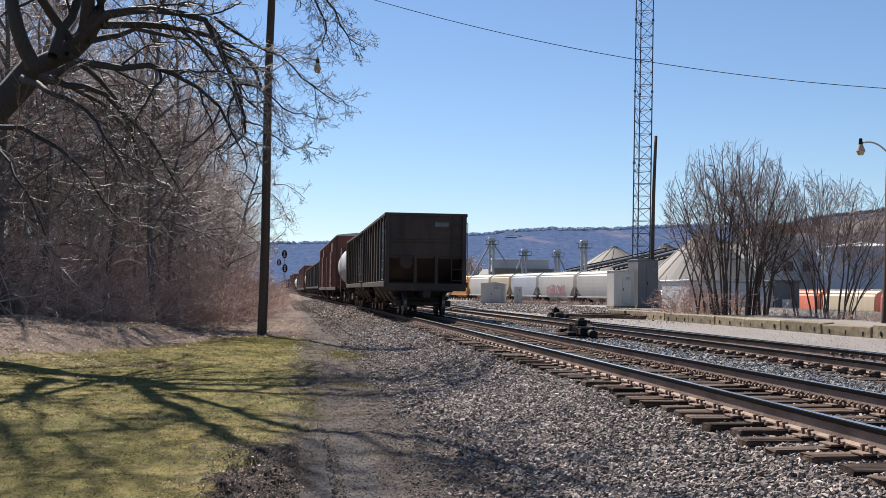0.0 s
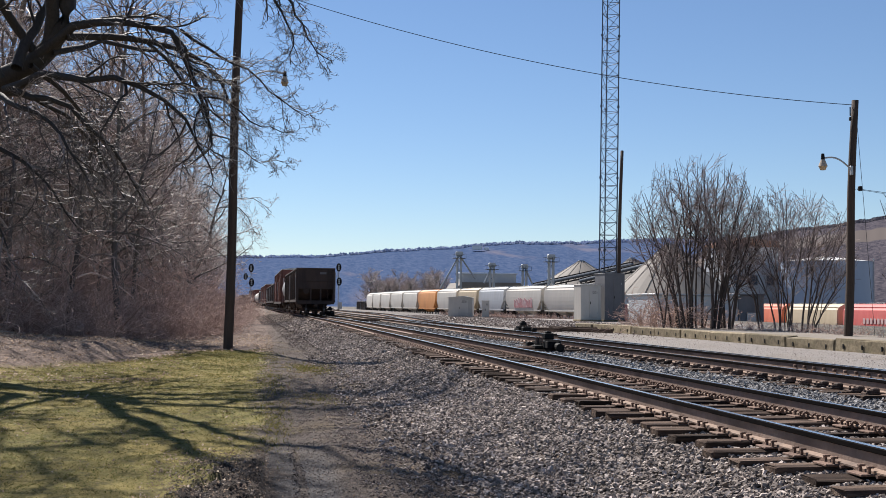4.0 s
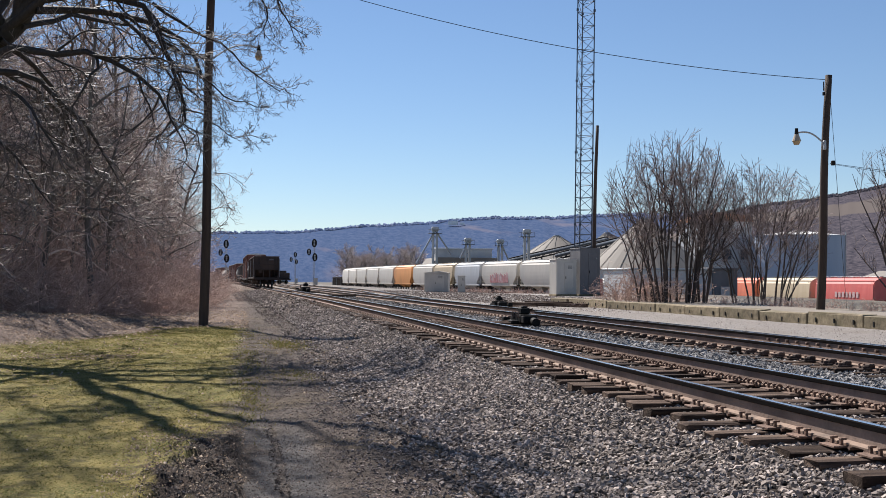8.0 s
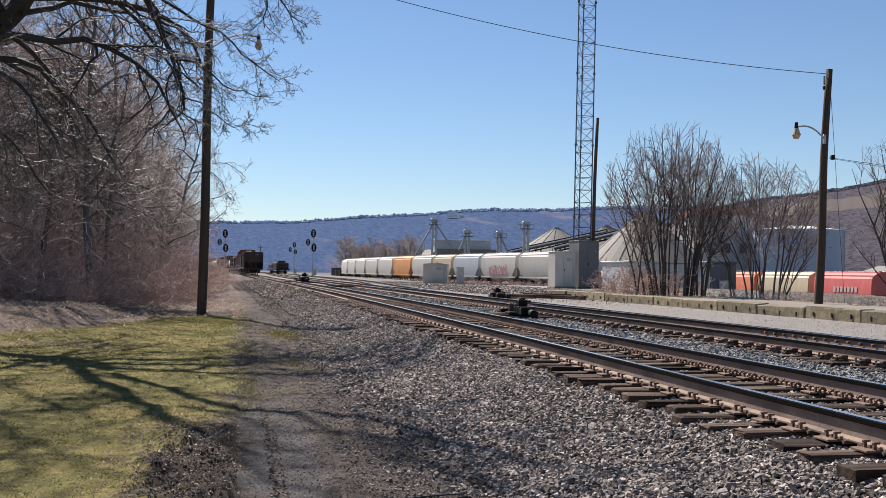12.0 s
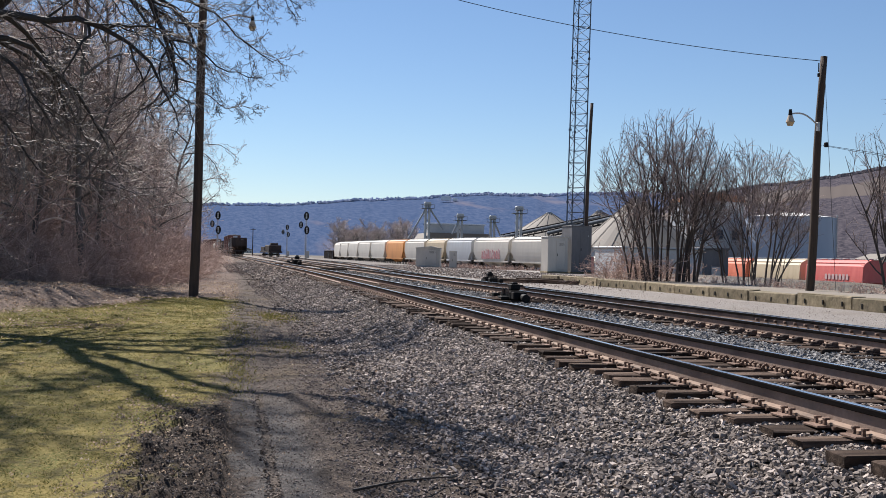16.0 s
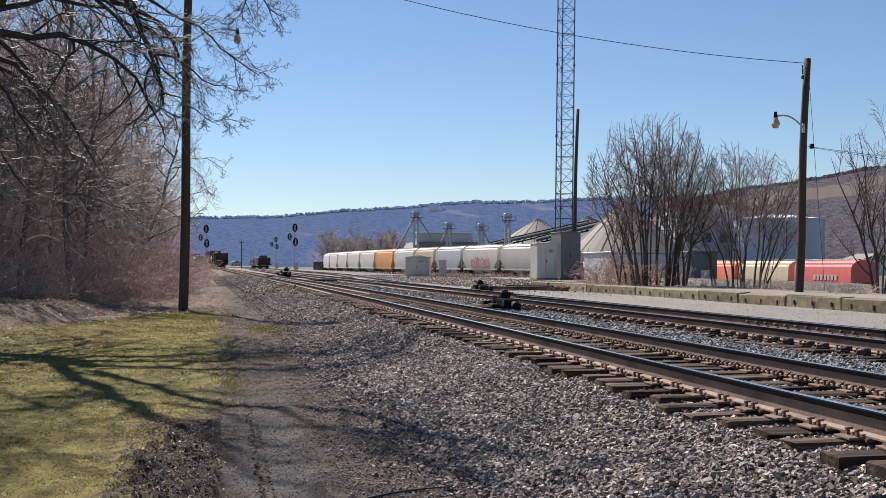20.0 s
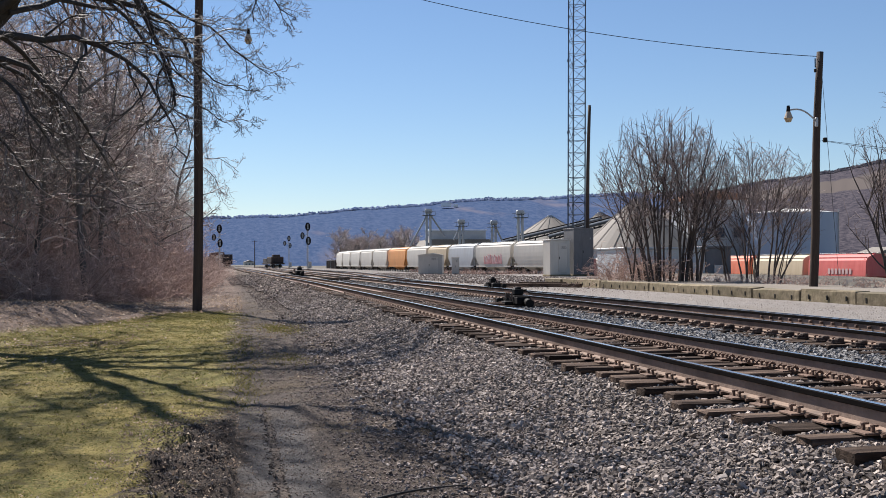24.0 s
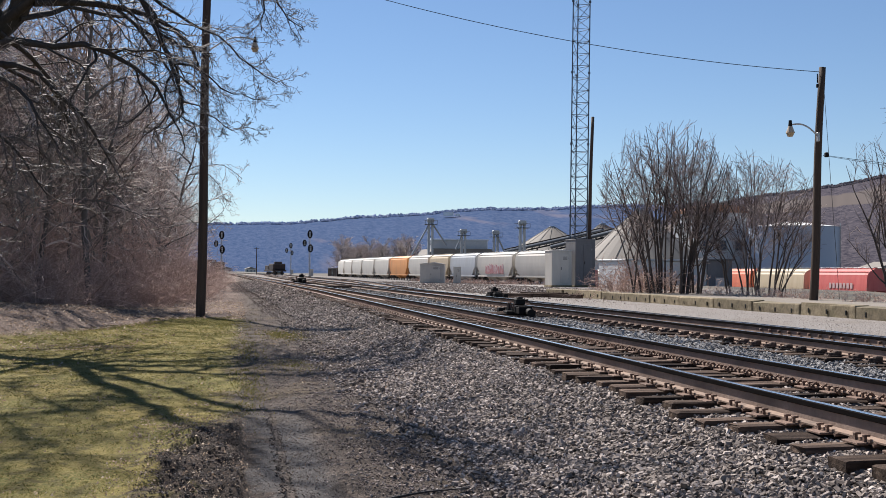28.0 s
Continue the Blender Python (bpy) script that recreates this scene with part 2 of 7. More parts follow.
M_STONE = island_mat("ballast_stone", [(0.05, 0.0412, 0.036), (0.3, 0.249, 0.212), (0.12, 0.099, 0.085), (0.56, 0.475, 0.415), (0.21, 0.174, 0.149), (0.085, 0.0696, 0.061), (0.38, 0.316, 0.27)])
M_CLOD = island_mat("dark_wet_clods", [(0.04, 0.0296, 0.0232), (0.16, 0.122, 0.0944), (0.064, 0.048, 0.0376), (0.32, 0.26, 0.212), (0.104, 0.0784, 0.0616)])
M_LANESTONE = island_mat("lane_grit", [(0.0864, 0.0654, 0.0562), (0.233, 0.179, 0.152), (0.138, 0.106, 0.089), (0.432, 0.352, 0.302), (0.121, 0.0922, 0.0786)])
# near-black for the head's flanks and underside: shade put into the colour
M_RAILSHADE = mat("shaded_rail_head_side", (0.005, 0.0045, 0.0045), (0.016, 0.0135, 0.013), 20, 0.92, 0.0, 0.02, stretch=(8, 0.4, 8), spec=0.02)
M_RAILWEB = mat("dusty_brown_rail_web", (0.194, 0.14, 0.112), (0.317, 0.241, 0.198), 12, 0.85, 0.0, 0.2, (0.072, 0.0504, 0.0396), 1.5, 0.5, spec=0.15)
M_STONEBLUE = island_mat("blue_grey_ballast", [(0.088, 0.0832, 0.08), (0.24, 0.23, 0.224), (0.144, 0.138, 0.134), (0.4, 0.386, 0.374), (0.176, 0.17, 0.166)])
M_BLADE = island_mat("winter_grass_blade", [(0.0704, 0.0869, 0.0132), (0.194, 0.162, 0.0348), (0.116, 0.121, 0.0207), (0.348, 0.27, 0.0911), (0.0497, 0.0704, 0.0116)], scale=3.2, patch=0.95)
def translucent(m, share):
    """Lets part of the light through a thin blade."""
    n, l = m.node_tree.nodes, m.node_tree.links
    b = n["Principled BSDF"]
    t, mx = n.new("ShaderNodeBsdfTranslucent"), n.new("ShaderNodeMixShader")
    l.new(b.inputs["Base Color"].links[0].from_socket, t.inputs["Color"])
    mx.inputs[0].default_value = share
    l.new(b.outputs[0], mx.inputs[1])
    l.new(t.outputs[0], mx.inputs[2])
    l.new(mx.outputs[0], n["Material Output"].inputs["Surface"])
    return m


translucent(M_BLADE, 0.35)
M_LEAF = island_mat("dry_oak_leaf", [(0.16, 0.105, 0.07), (0.38, 0.285, 0.205), (0.25, 0.175, 0.12), (0.55, 0.46, 0.36)], scale=8.0)
translucent(M_LEAF, 0.5)


def fast_mesh(name, verts, faces):
    """verts (N, 3) and faces (M, 3 or 4) as arrays."""
    verts, faces = np.asarray(verts, np.float32), np.asarray(faces, np.int32)
    me = bpy.data.meshes.new(name)
    m, k = faces.shape
    me.vertices.add(len(verts))
    me.vertices.foreach_set("co", verts.ravel())
    me.loops.add(m * k)
    me.loops.foreach_set("vertex_index", faces.ravel())
    me.polygons.add(m)
    me.polygons.foreach_set("loop_start", np.arange(0, m * k, k, dtype=np.int32))
    me.polygons.foreach_set("use_smooth", [False] * m)
    me.update(calc_edges=True)
    return me


def part(name, bm, material, parent=None, label="", smooth=False, m=None):
    """Links a bmesh, or a mesh, as one object under a thing or a part."""
    if isinstance(bm, bmesh.types.BMesh):
        me = bpy.data.meshes.new(name)
        bm.normal_update()
        bm.to_mesh(me)
        bm.free()
    else:
        me = bm
    if not me.materials:
        for mm in (material if isinstance(material, (list, tuple)) else [material]):
            me.materials.append(mm)
    if smooth:
        me.polygons.foreach_set("use_smooth", [True] * len(me.polygons))
    ob = new(name, me)
    if parent:
        ob.parent = parent
    if m is not None:
        ob.matrix_basis = m
    if label:
        ob["label"] = label
    return ob


def thing(name, x, y, z, rz, label, category, group="", kind=""):
    e = new(name)
    e.empty_display_size = 0.3
    e.matrix_basis = pose(x, y, z, 0, 0, rz)
    return tagged(e, label, category, group, kind)


def box(bm, x, y, z, sx, sy, sz, bevel=0.0, m=None):
    """A box about (x, y, z) with the given whole sizes and chamfered edges."""
    r = bmesh.ops.create_cube(bm, size=1.0)
    vs = r["verts"]
    bmesh.ops.scale(bm, vec=(sx, sy, sz), verts=vs)
    if bevel:
        es = list({e for v in vs for e in v.link_edges})
        g = bmesh.ops.bevel(bm, geom=es, offset=bevel, segments=1, affect="EDGES")
        vs = list({v for f in g["faces"] for v in f.verts} | {v for v in vs if v.is_valid})
    if m is not None:
        bmesh.ops.transform(bm, matrix=m, verts=vs)
    bmesh.ops.translate(bm, vec=(x, y, z), verts=vs)
    return vs


def boxes(rows, bevel=0.0):
    bm = bmesh.new()
    for r in rows:
        box(bm, *r, bevel=bevel)
    return bm


def rod(bm, a, b, r, r2=None, sides=8, caps=True):
    a, b = Vector(a), Vector(b)
    d = b - a
    m = Matrix.Translation((a + b) / 2) @ d.to_track_quat("Z", "Y").to_matrix().to_4x4()
    bmesh.ops.create_cone(bm, cap_ends=caps, segments=sides, radius1=r, radius2=r if r2 is None else r2, depth=d.length, matrix=m)


def rods(pairs, r, sides=6):
    bm = bmesh.new()
    for a, b in pairs:
        rod(bm, a, b, r, sides=sides)
    return bm


def loft(rings, close=True, caps=True):
    """A skin over rings of equally many points."""
    bm = bmesh.new()
    vr = [[bm.verts.new(p) for p in r] for r in rings]
    k = len(rings[0])
    for a, b in zip(vr, vr[1:]):
        for i in range(k if close else k - 1):
            j = (i + 1) % k
            bm.faces.new((a[i], a[j], b[j], b[i]))
    if caps:
        bm.faces.new(vr[0][::-1])
        bm.faces.new(vr[-1])
    bmesh.ops.recalc_face_normals(bm, faces=bm.faces)
    return bm


def tubes(polys, sides):
    """polys: list of (points (n, 3), radii (n)), all of the same n. Gives verts and quads."""
    P = np.array([p for p, _ in polys], float)
    R = np.array([r for _, r in polys], float)
    B, n, _ = P.shape
    T = np.gradient(P, axis=1)
    T /= np.linalg.norm(T, axis=2, keepdims=True) + 1e-9
    ref = np.where(np.abs(T[..., 2:3]) < 0.9, np.array([0, 0, 1.0]), np.array([1.0, 0, 0]))
    U = np.cross(T, ref)
    U /= np.linalg.norm(U, axis=2, keepdims=True) + 1e-9
    V = np.cross(T, U)
    a = np.arange(sides) * 2 * np.pi / sides
    ring = (U[:, :, None, :] * np.cos(a)[None, None, :, None] + V[:, :, None, :] * np.sin(a)[None, None, :, None]) * R[:, :, None, None]
    verts = (P[:, :, None, :] + ring).reshape(-1, 3)
    base = (np.arange(B)[:, None, None] * n + np.arange(n - 1)[None, :, None]) * sides
    i = np.arange(sides)[None, None, :]
    j = (np.arange(sides) + 1)[None, None, :] % sides
    q = np.stack([base + i, base + j, base + sides + j, base + sides + i], -1).reshape(-1, 4)
    return verts, q


def wood_mesh(name, polys):
    """Branches of all sizes as one mesh: thick ones rounder."""
    vs, fs, off = [], [], 0
    for lo, hi, s in ((0.12, 9, 9), (0.03, 0.12, 5), (0, 0.03, 3)):
        g = [(p, r) for p, r in polys if lo <= r[0] < hi]
        for n in sorted({len(r) for _, r in g}):
            v, f = tubes([(p, r) for p, r in g if len(r) == n], s)
            vs.append(v)
            fs.append(f + off)
            off += len(v)
    return fast_mesh(name, np.vstack(vs), np.vstack(fs))


def branch(rng, start, way, length, r0, r1, n=6, wander=0.12, lift=0.0):
    """One limb: its points and radii."""
    pts = [np.array(start, float)]
    d = np.array(way, float)
    d /= np.linalg.norm(d)
    for i in range(n - 1):
        d = d + rng.normal(0, wander, 3)
        d[2] += lift
        d /= np.linalg.norm(d)
        pts.append(pts[-1] + d * length / (n - 1))
    return np.array(pts), np.linspace(r0, r1, n)


def sprout(rng, polys, parent, level, spec, fine=0.0035, keep=None):
    """Children on a limb, and theirs. spec: per level (count, angle, length share, radius share, wander, lift)."""
    if level >= len(spec):
        return
    count, angle, share, rshare, wander, lift = spec[level]
    pts, rad = parent
    n = len(pts)
    whole = np.linalg.norm(pts[-1] - pts[0])
    for k in range(count):
        u = (0.25 + 0.75 * (k + rng.random()) / count) * (n - 1) * 0.999
        i = int(u)
        p = pts[i] + (pts[i + 1] - pts[i]) * (u - i)
        t = pts[i + 1] - pts[i]
        t /= np.linalg.norm(t)
        s = np.cross(t, rng.normal(0, 1, 3))
        s /= np.linalg.norm(s) + 1e-9
        a = radians(angle) * rng.uniform(0.6, 1.3)
        r0 = max(fine, min(rad[i] * 0.8, rad[0] * rshare * rng.uniform(0.75, 1.2)))
        c = branch(rng, p, t * math.cos(a) + s * math.sin(a), whole * share * rng.uniform(0.6, 1.25) * (1.15 - 0.55 * u / n),
                   r0, max(fine * 0.6, r0 * 0.3), n if level == 0 else 5, wander, lift)
        if keep and not keep(c):
            continue
        polys.append(c)
        sprout(rng, polys, c, level + 1, spec, fine, keep)


def smooth_step(a, b, v):
    u = np.clip((np.asarray(v, float) - a) / (b - a), 0, 1)
    return u * u * (3 - 2 * u)


# ---- the plan ----
RAIL_Z, GAUGE, TIE_TOP = 0.67, 1.505, 0.47


def bend(y):
    """How far the line has curved to the left at y."""
    y = np.asarray(y, float)
    return np.clip(y - 25, 0, 35) ** 2 / 5000 + 0.0185 * np.clip(y - 60, 0, None) + np.clip(y - 240, 0, None) ** 2 / 4500


def line_1(y):
    return 5.01 - bend(y)


def line_2(y):
    return 9.2 - bend(y) + 0.00006 * np.clip(np.asarray(y, float) - 30, 0, None) ** 2


def line_3(y):
    return line_2(y) + 4.4 * smooth_step(40, 125, y)


def siding(y):
    return 27.0 + 0.00072 * np.clip(271 - np.asarray(y, float), 0, None) ** 2


def bank(x, y):
    """How far a place lies past the diagonal line where the lawn ends at the leaf bank."""
    return np.asarray(y, float) - 3.2 * np.asarray(x, float) - 42.6


LUMPS = np.random.default_rng(3).random((257, 257))


def lump(x, y, size, shift=0.0):
    """Smooth random relief between -1 and 1, with lumps of the given size."""
    u, v = np.asarray(x, float) / size + 400.3 + shift, np.asarray(y, float) / size + 200.7 + shift * 1.7
    i, j = np.floor(u).astype(int), np.floor(v).astype(int)
    fu, fv = u - i, v - j
    fu, fv = fu * fu * (3 - 2 * fu), fv * fv * (3 - 2 * fv)
    i0, j0 = i % 257, j % 257
    i1, j1 = (i + 1) % 257, (j + 1) % 257
    a = LUMPS[i0, j0] * (1 - fu) + LUMPS[i1, j0] * fu
    b = LUMPS[i0, j1] * (1 - fu) + LUMPS[i1, j1] * fu
    return 2 * (a * (1 - fv) + b * fv) - 1


def ground_z(x, y):
    """The height of the ground, with its small unevenness near the lane."""
    x, y = np.asarray(x, float), np.asarray(y, float)
    bx = x + bend(y)
    z = 0.30 * smooth_step(1.9, 3.75, bx) + 0.12 * smooth_step(3.2, 3.95, bx) + 0.06 * smooth_step(10.6, 12, bx)
    z = z + 0.05 * np.clip(-x - 4, 0, 30) * smooth_step(3, 20, y)
    z = z - 1.0 * smooth_step(21, 33, x) * smooth_step(95, 122, y) * 0.55
    z = z - 1.9 * smooth_step(44, 72, x)
    z = z - 1.5 * smooth_step(20.6, 29, x) * (1 - smooth_step(44, 72, x)) * (1 - smooth_step(52, 74, y))
    z = z + 0.34 * smooth_step(-1.5, 7, bank(x, y)) * (1 - smooth_step(-5.2, -3.6, x)) * (1 - smooth_step(34, 46, y))
    z = z + smooth_step(-1, 2, bank(x, y)) * (1 - smooth_step(-1.5, -0.5, x)) * (1 - smooth_step(44, 52, y)) * (0.05 * lump(x, y, 0.9, 41) + 0.03 * lump(x, y, 0.35, 43))
    z = z - 0.012 * smooth_step(2.9, 3.6, bx) * (1 - smooth_step(4.2, 4.6, bx)) * (1 - smooth_step(9, 15, y))
    near = np.exp(-(np.clip(np.abs(x) - 14, 0, None) / 4) ** 2) * (1 - smooth_step(70, 120, y)) * (1 - 0.75 * smooth_step(3.3, 3.9, bx))
    z = z + near * (0.035 * np.sin(0.9 * x + 1.3 * np.sin(0.31 * y)) * np.sin(0.55 * y + 0.7) + 0.014 * np.sin(3.1 * x + 1.1 * y) * np.sin(2.3 * y - 1.3 * x)
                    + 0.008 * np.sin(7.3 * x - 2.1 * y) * np.sin(6.1 * y + 2.7 * x))
    # the lane: churned edge of the lawn, two wheel ruts with a torn strip between, loose dirt
    front = 1 - smooth_step(11, 15, y)
    wander = 0.03 * lump(0 * x, y, 0.8)
    xr = x + wander
    mud = smooth_step(-0.95, -0.6, x) * (1 - smooth_step(-0.04, 0.0, xr)) * (1 - smooth_step(10, 11.8, y))
    rut = smooth_step(-0.02, 0.03, xr) * (1 - smooth_step(0.62, 0.76, xr)) * front
    dirt = smooth_step(0.0, 0.1, x) * (1 - smooth_step(1.8, 2.6, bx)) * (1 - rut) * (1 - smooth_step(30, 50, y))
    z = z + mud * (0.03 + 0.065 * lump(x, y, 0.19) + 0.035 * lump(x, y, 0.08, 9)) - 0.035 * rut
    z = z - 0.022 * np.exp(-((xr - 0.35) / 0.03) ** 2) * front + rut * 0.004 * lump(x, y, 0.09, 5)
    lawn = (1 - smooth_step(-0.6, 0.0, x)) * (1 - smooth_step(20, 30, y))
    return z + dirt * (0.022 * lump(x, y, 0.42, 3) + 0.016 * lump(x, y, 0.13, 7)) + lawn * 0.012 * lump(x, y, 0.3, 11)


# ---- the ground: one sheet from under the camera to the hills ----
def spaced(stops):
    """Coordinates that grow coarser outwards: (from, to, step) stretches."""
    out = []
    for a, b, s in stops:
        out.extend(np.arange(a, b, s).tolist())
    out.append(stops[-1][1])
    return np.array(out)


def ground_material():
    m = bpy.data.materials.new("ground_soil")
    m.use_nodes = True
    n, l = m.node_tree.nodes, m.node_tree.links
    b = n["Principled BSDF"]
    g = n.new("ShaderNodeNewGeometry")
    sx = n.new("ShaderNodeSeparateXYZ")
    l.new(g.outputs["Position"], sx.inputs[0])

    def noise_of(scale, detail=5, rough=0.6):
        k = n.new("ShaderNodeTexNoise")
        k.inputs["Scale"].default_value, k.inputs["Detail"].default_value, k.inputs["Roughness"].default_value = scale, detail, rough
        l.new(g.outputs["Position"], k.inputs["Vector"])
        return k.outputs["Fac"]

    def op(kind, a, c):
        k = n.new("ShaderNodeMath")
        k.operation = kind
        for i, v in enumerate((a, c)):
            if isinstance(v, (int, float)):
                k.inputs[i].default_value = v
            else:
                l.new(v, k.inputs[i])
        return k.outputs[0]

    def step(v, lo, hi):
        k = n.new("ShaderNodeMapRange")
        k.interpolation_type = "SMOOTHSTEP"
        k.inputs["From Min"].default_value, k.inputs["From Max"].default_value = lo, hi
        l.new(v, k.inputs["Value"])
        return k.outputs[0]

    def mix(f, a, c):
        k = n.new("ShaderNodeMix")
        k.data_type = "RGBA"
        if isinstance(f, (int, float)):
            k.inputs["Factor"].default_value = f
        else:
            l.new(f, k.inputs["Factor"])
        for i, v in ((6, a), (7, c)):
            if isinstance(v, tuple):
                k.inputs[i].default_value = (*v, 1)
            else:
                l.new(v, k.inputs[i])
        return k.outputs[2]

    fine, mid, wide, grit = noise_of(38, 4, 0.7), noise_of(4.5), noise_of(0.55, 4), noise_of(14, 5, 0.75)
    wob = op("MULTIPLY", op("SUBTRACT", mid, 0.5), 0.9)
    wob2 = op("MULTIPLY", op("SUBTRACT", wide, 0.5), 1.6)
    X = op("ADD", sx.outputs["X"], op("ADD", wob, wob2))
    Y = op("ADD", sx.outputs["Y"], op("MULTIPLY", wob2, 2.0))
    # lawn, dirt, gravel
    lawn = mix(step(fine, 0.35, 0.65), mix(step(wide, 0.35, 0.65), (0.075, 0.090, 0.016), (0.21, 0.168, 0.045)), (0.25, 0.196, 0.068))
    lawn = mix(step(mid, 0.5, 0.64), lawn, (0.105, 0.088, 0.03))
    lawn = mix(step(grit, 0.6, 0.7), lawn, (0.06, 0.048, 0.026))
    dirt = mix(step(grit, 0.36, 0.64), (0.032, 0.025, 0.021), (0.112, 0.087, 0.07))
    dirt = mix(step(fine, 0.5, 0.68), dirt, (0.155, 0.127, 0.107))
    dirt = mix(step(mid, 0.53, 0.66), dirt, (0.036, 0.028, 0.023))
    dirt = mix(step(wide, 0.52, 0.66), dirt, (0.095, 0.072, 0.046))
    rut = mix(step(grit, 0.35, 0.65), (0.054, 0.049, 0.047), (0.098, 0.09, 0.085))
    rut = mix(step(fine, 0.56, 0.7), rut, (0.19, 0.175, 0.163))
    rut = mix(step(mid, 0.54, 0.66), rut, (0.06, 0.051, 0.046))
    mud = mix(step(grit, 0.4, 0.6), (0.018, 0.014, 0.011), (0.07, 0.052, 0.041))
    # bed under the stones, near-black: the shade of their gaps painted in
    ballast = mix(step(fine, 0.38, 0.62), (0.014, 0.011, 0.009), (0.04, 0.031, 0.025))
    lot = mix(step(fine, 0.38, 0.62), (0.19, 0.172, 0.158), (0.30, 0.275, 0.253))
    lot = mix(step(wide, 0.5, 0.7), lot, (0.22, 0.195, 0.172))
    lot = mix(op("MULTIPLY", step(Y, 85, 150), 0.75), lot, mix(step(grit, 0.4, 0.6), (0.09, 0.08, 0.074), (0.17, 0.152, 0.14)))
    litter = mix(step(grit, 0.36, 0.62), (0.06, 0.043, 0.035), (0.22, 0.163, 0.132))
    field = mix(step(wide, 0.4, 0.6), (0.085, 0.078, 0.07), (0.14, 0.125, 0.10))
    # lay them out
    col = mix(step(X, -0.35, 0.1), lawn, dirt)
    XR = op("ADD", sx.outputs["X"], op("MULTIPLY", wob, 0.12))
    inrut = op("MULTIPLY", step(XR, 0.0, 0.05), op("SUBTRACT", 1.0, step(XR, 0.6, 0.8)))
    strip = op("MULTIPLY", step(XR, 0.29, 0.33), op("SUBTRACT", 1.0, step(XR, 0.37, 0.41)))
    inrut = op("MULTIPLY", inrut, op("SUBTRACT", 1.0, op("MULTIPLY", strip, 0.85)))
    inrut = op("MULTIPLY", inrut, op("SUBTRACT", 1.0, step(Y, 10.5, 14)))
    col = mix(inrut, col, rut)
    inmud = op("MULTIPLY", op("MULTIPLY", step(X, -0.85, -0.55), op("SUBTRACT", 1.0, step(X, 0.0, 0.12))), op("SUBTRACT", 1.0, step(Y, 10.2, 12.0)))
    col = mix(inmud, col, mud)
    back = op("MULTIPLY", step(Y, 35.5, 39.0), op("SUBTRACT", 1.0, step(X, -0.2, 0.6)))
    col = mix(back, col, litter)
    past = op("SUBTRACT", op("SUBTRACT", Y, op("MULTIPLY", X, 3.2)), 42.6)
    onbank = op("MULTIPLY", step(past, -1.2, 1.6), op("SUBTRACT", 1.0, step(X, -0.6, 0.2)))
    col = mix(onbank, col, litter)
    # farther off the painted gap shade gives way to a plain gravel tone
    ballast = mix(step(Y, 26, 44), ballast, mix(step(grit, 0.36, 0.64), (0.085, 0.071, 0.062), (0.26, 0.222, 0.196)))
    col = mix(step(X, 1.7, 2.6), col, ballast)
    col = mix(step(X, 10.6, 11.6), col, lot)
    col = mix(step(op("ADD", sx.outputs["X"], op("MULTIPLY", wob2, 3.0)), 32, 40), col, field)
    col = mix(step(Y, 330, 420), col, field)
    l.new(col, b.inputs["Base Color"])
    b.inputs["Roughness"].default_value, b.inputs["Specular IOR Level"].default_value = 0.95, 0.2
    bp = n.new("ShaderNodeBump")
    bp.inputs["Strength"].default_value, bp.inputs["Distance"].default_value = 0.9, 0.03
    l.new(op("ADD", fine, op("MULTIPLY", grit, 1.5)), bp.inputs["Height"])
    l.new(bp.outputs[0], b.inputs["Normal"])
    return m


M_GROUND = ground_material()
gx = spaced([(-4200, -600, 450), (-600, -80, 65), (-80, -14, 4), (-14, -4, 0.5), (-4, -1.2, 0.16), (-1.2, 2.6, 0.045), (2.6, 12, 0.16), (12, 32, 0.6), (32, 90, 4), (90, 600, 60), (600, 4200, 450)])
gy = spaced([(-400, -20, 60), (-20, 4, 2), (4, 5.6, 0.4), (5.6, 12, 0.05), (12, 16, 0.16), (16, 45, 0.4), (45, 130, 2), (130, 500, 12), (500, 4600, 300)])
GX, GY = np.meshgrid(gx, gy)
GZ = ground_z(GX, GY)
ny, nx = GX.shape
idx = np.arange(nx * ny).reshape(ny, nx)
quads = np.stack([idx[:-1, :-1], idx[:-1, 1:], idx[1:, 1:], idx[1:, :-1]], -1).reshape(-1, 4)
ground = part("ground", fast_mesh("ground", np.stack([GX, GY, GZ], -1).reshape(-1, 3), quads), M_GROUND, smooth=True)
tagged(ground, "lawn, dirt lane, gravel and fields on level ground", "ground", kind="structure")


def scatter(rng, count, x0, x1, y0, y1, power=1.0):
    """Random places, denser towards y0."""
    return rng.uniform(x0, x1, count), y0 + (y1 - y0) * rng.random(count) ** power


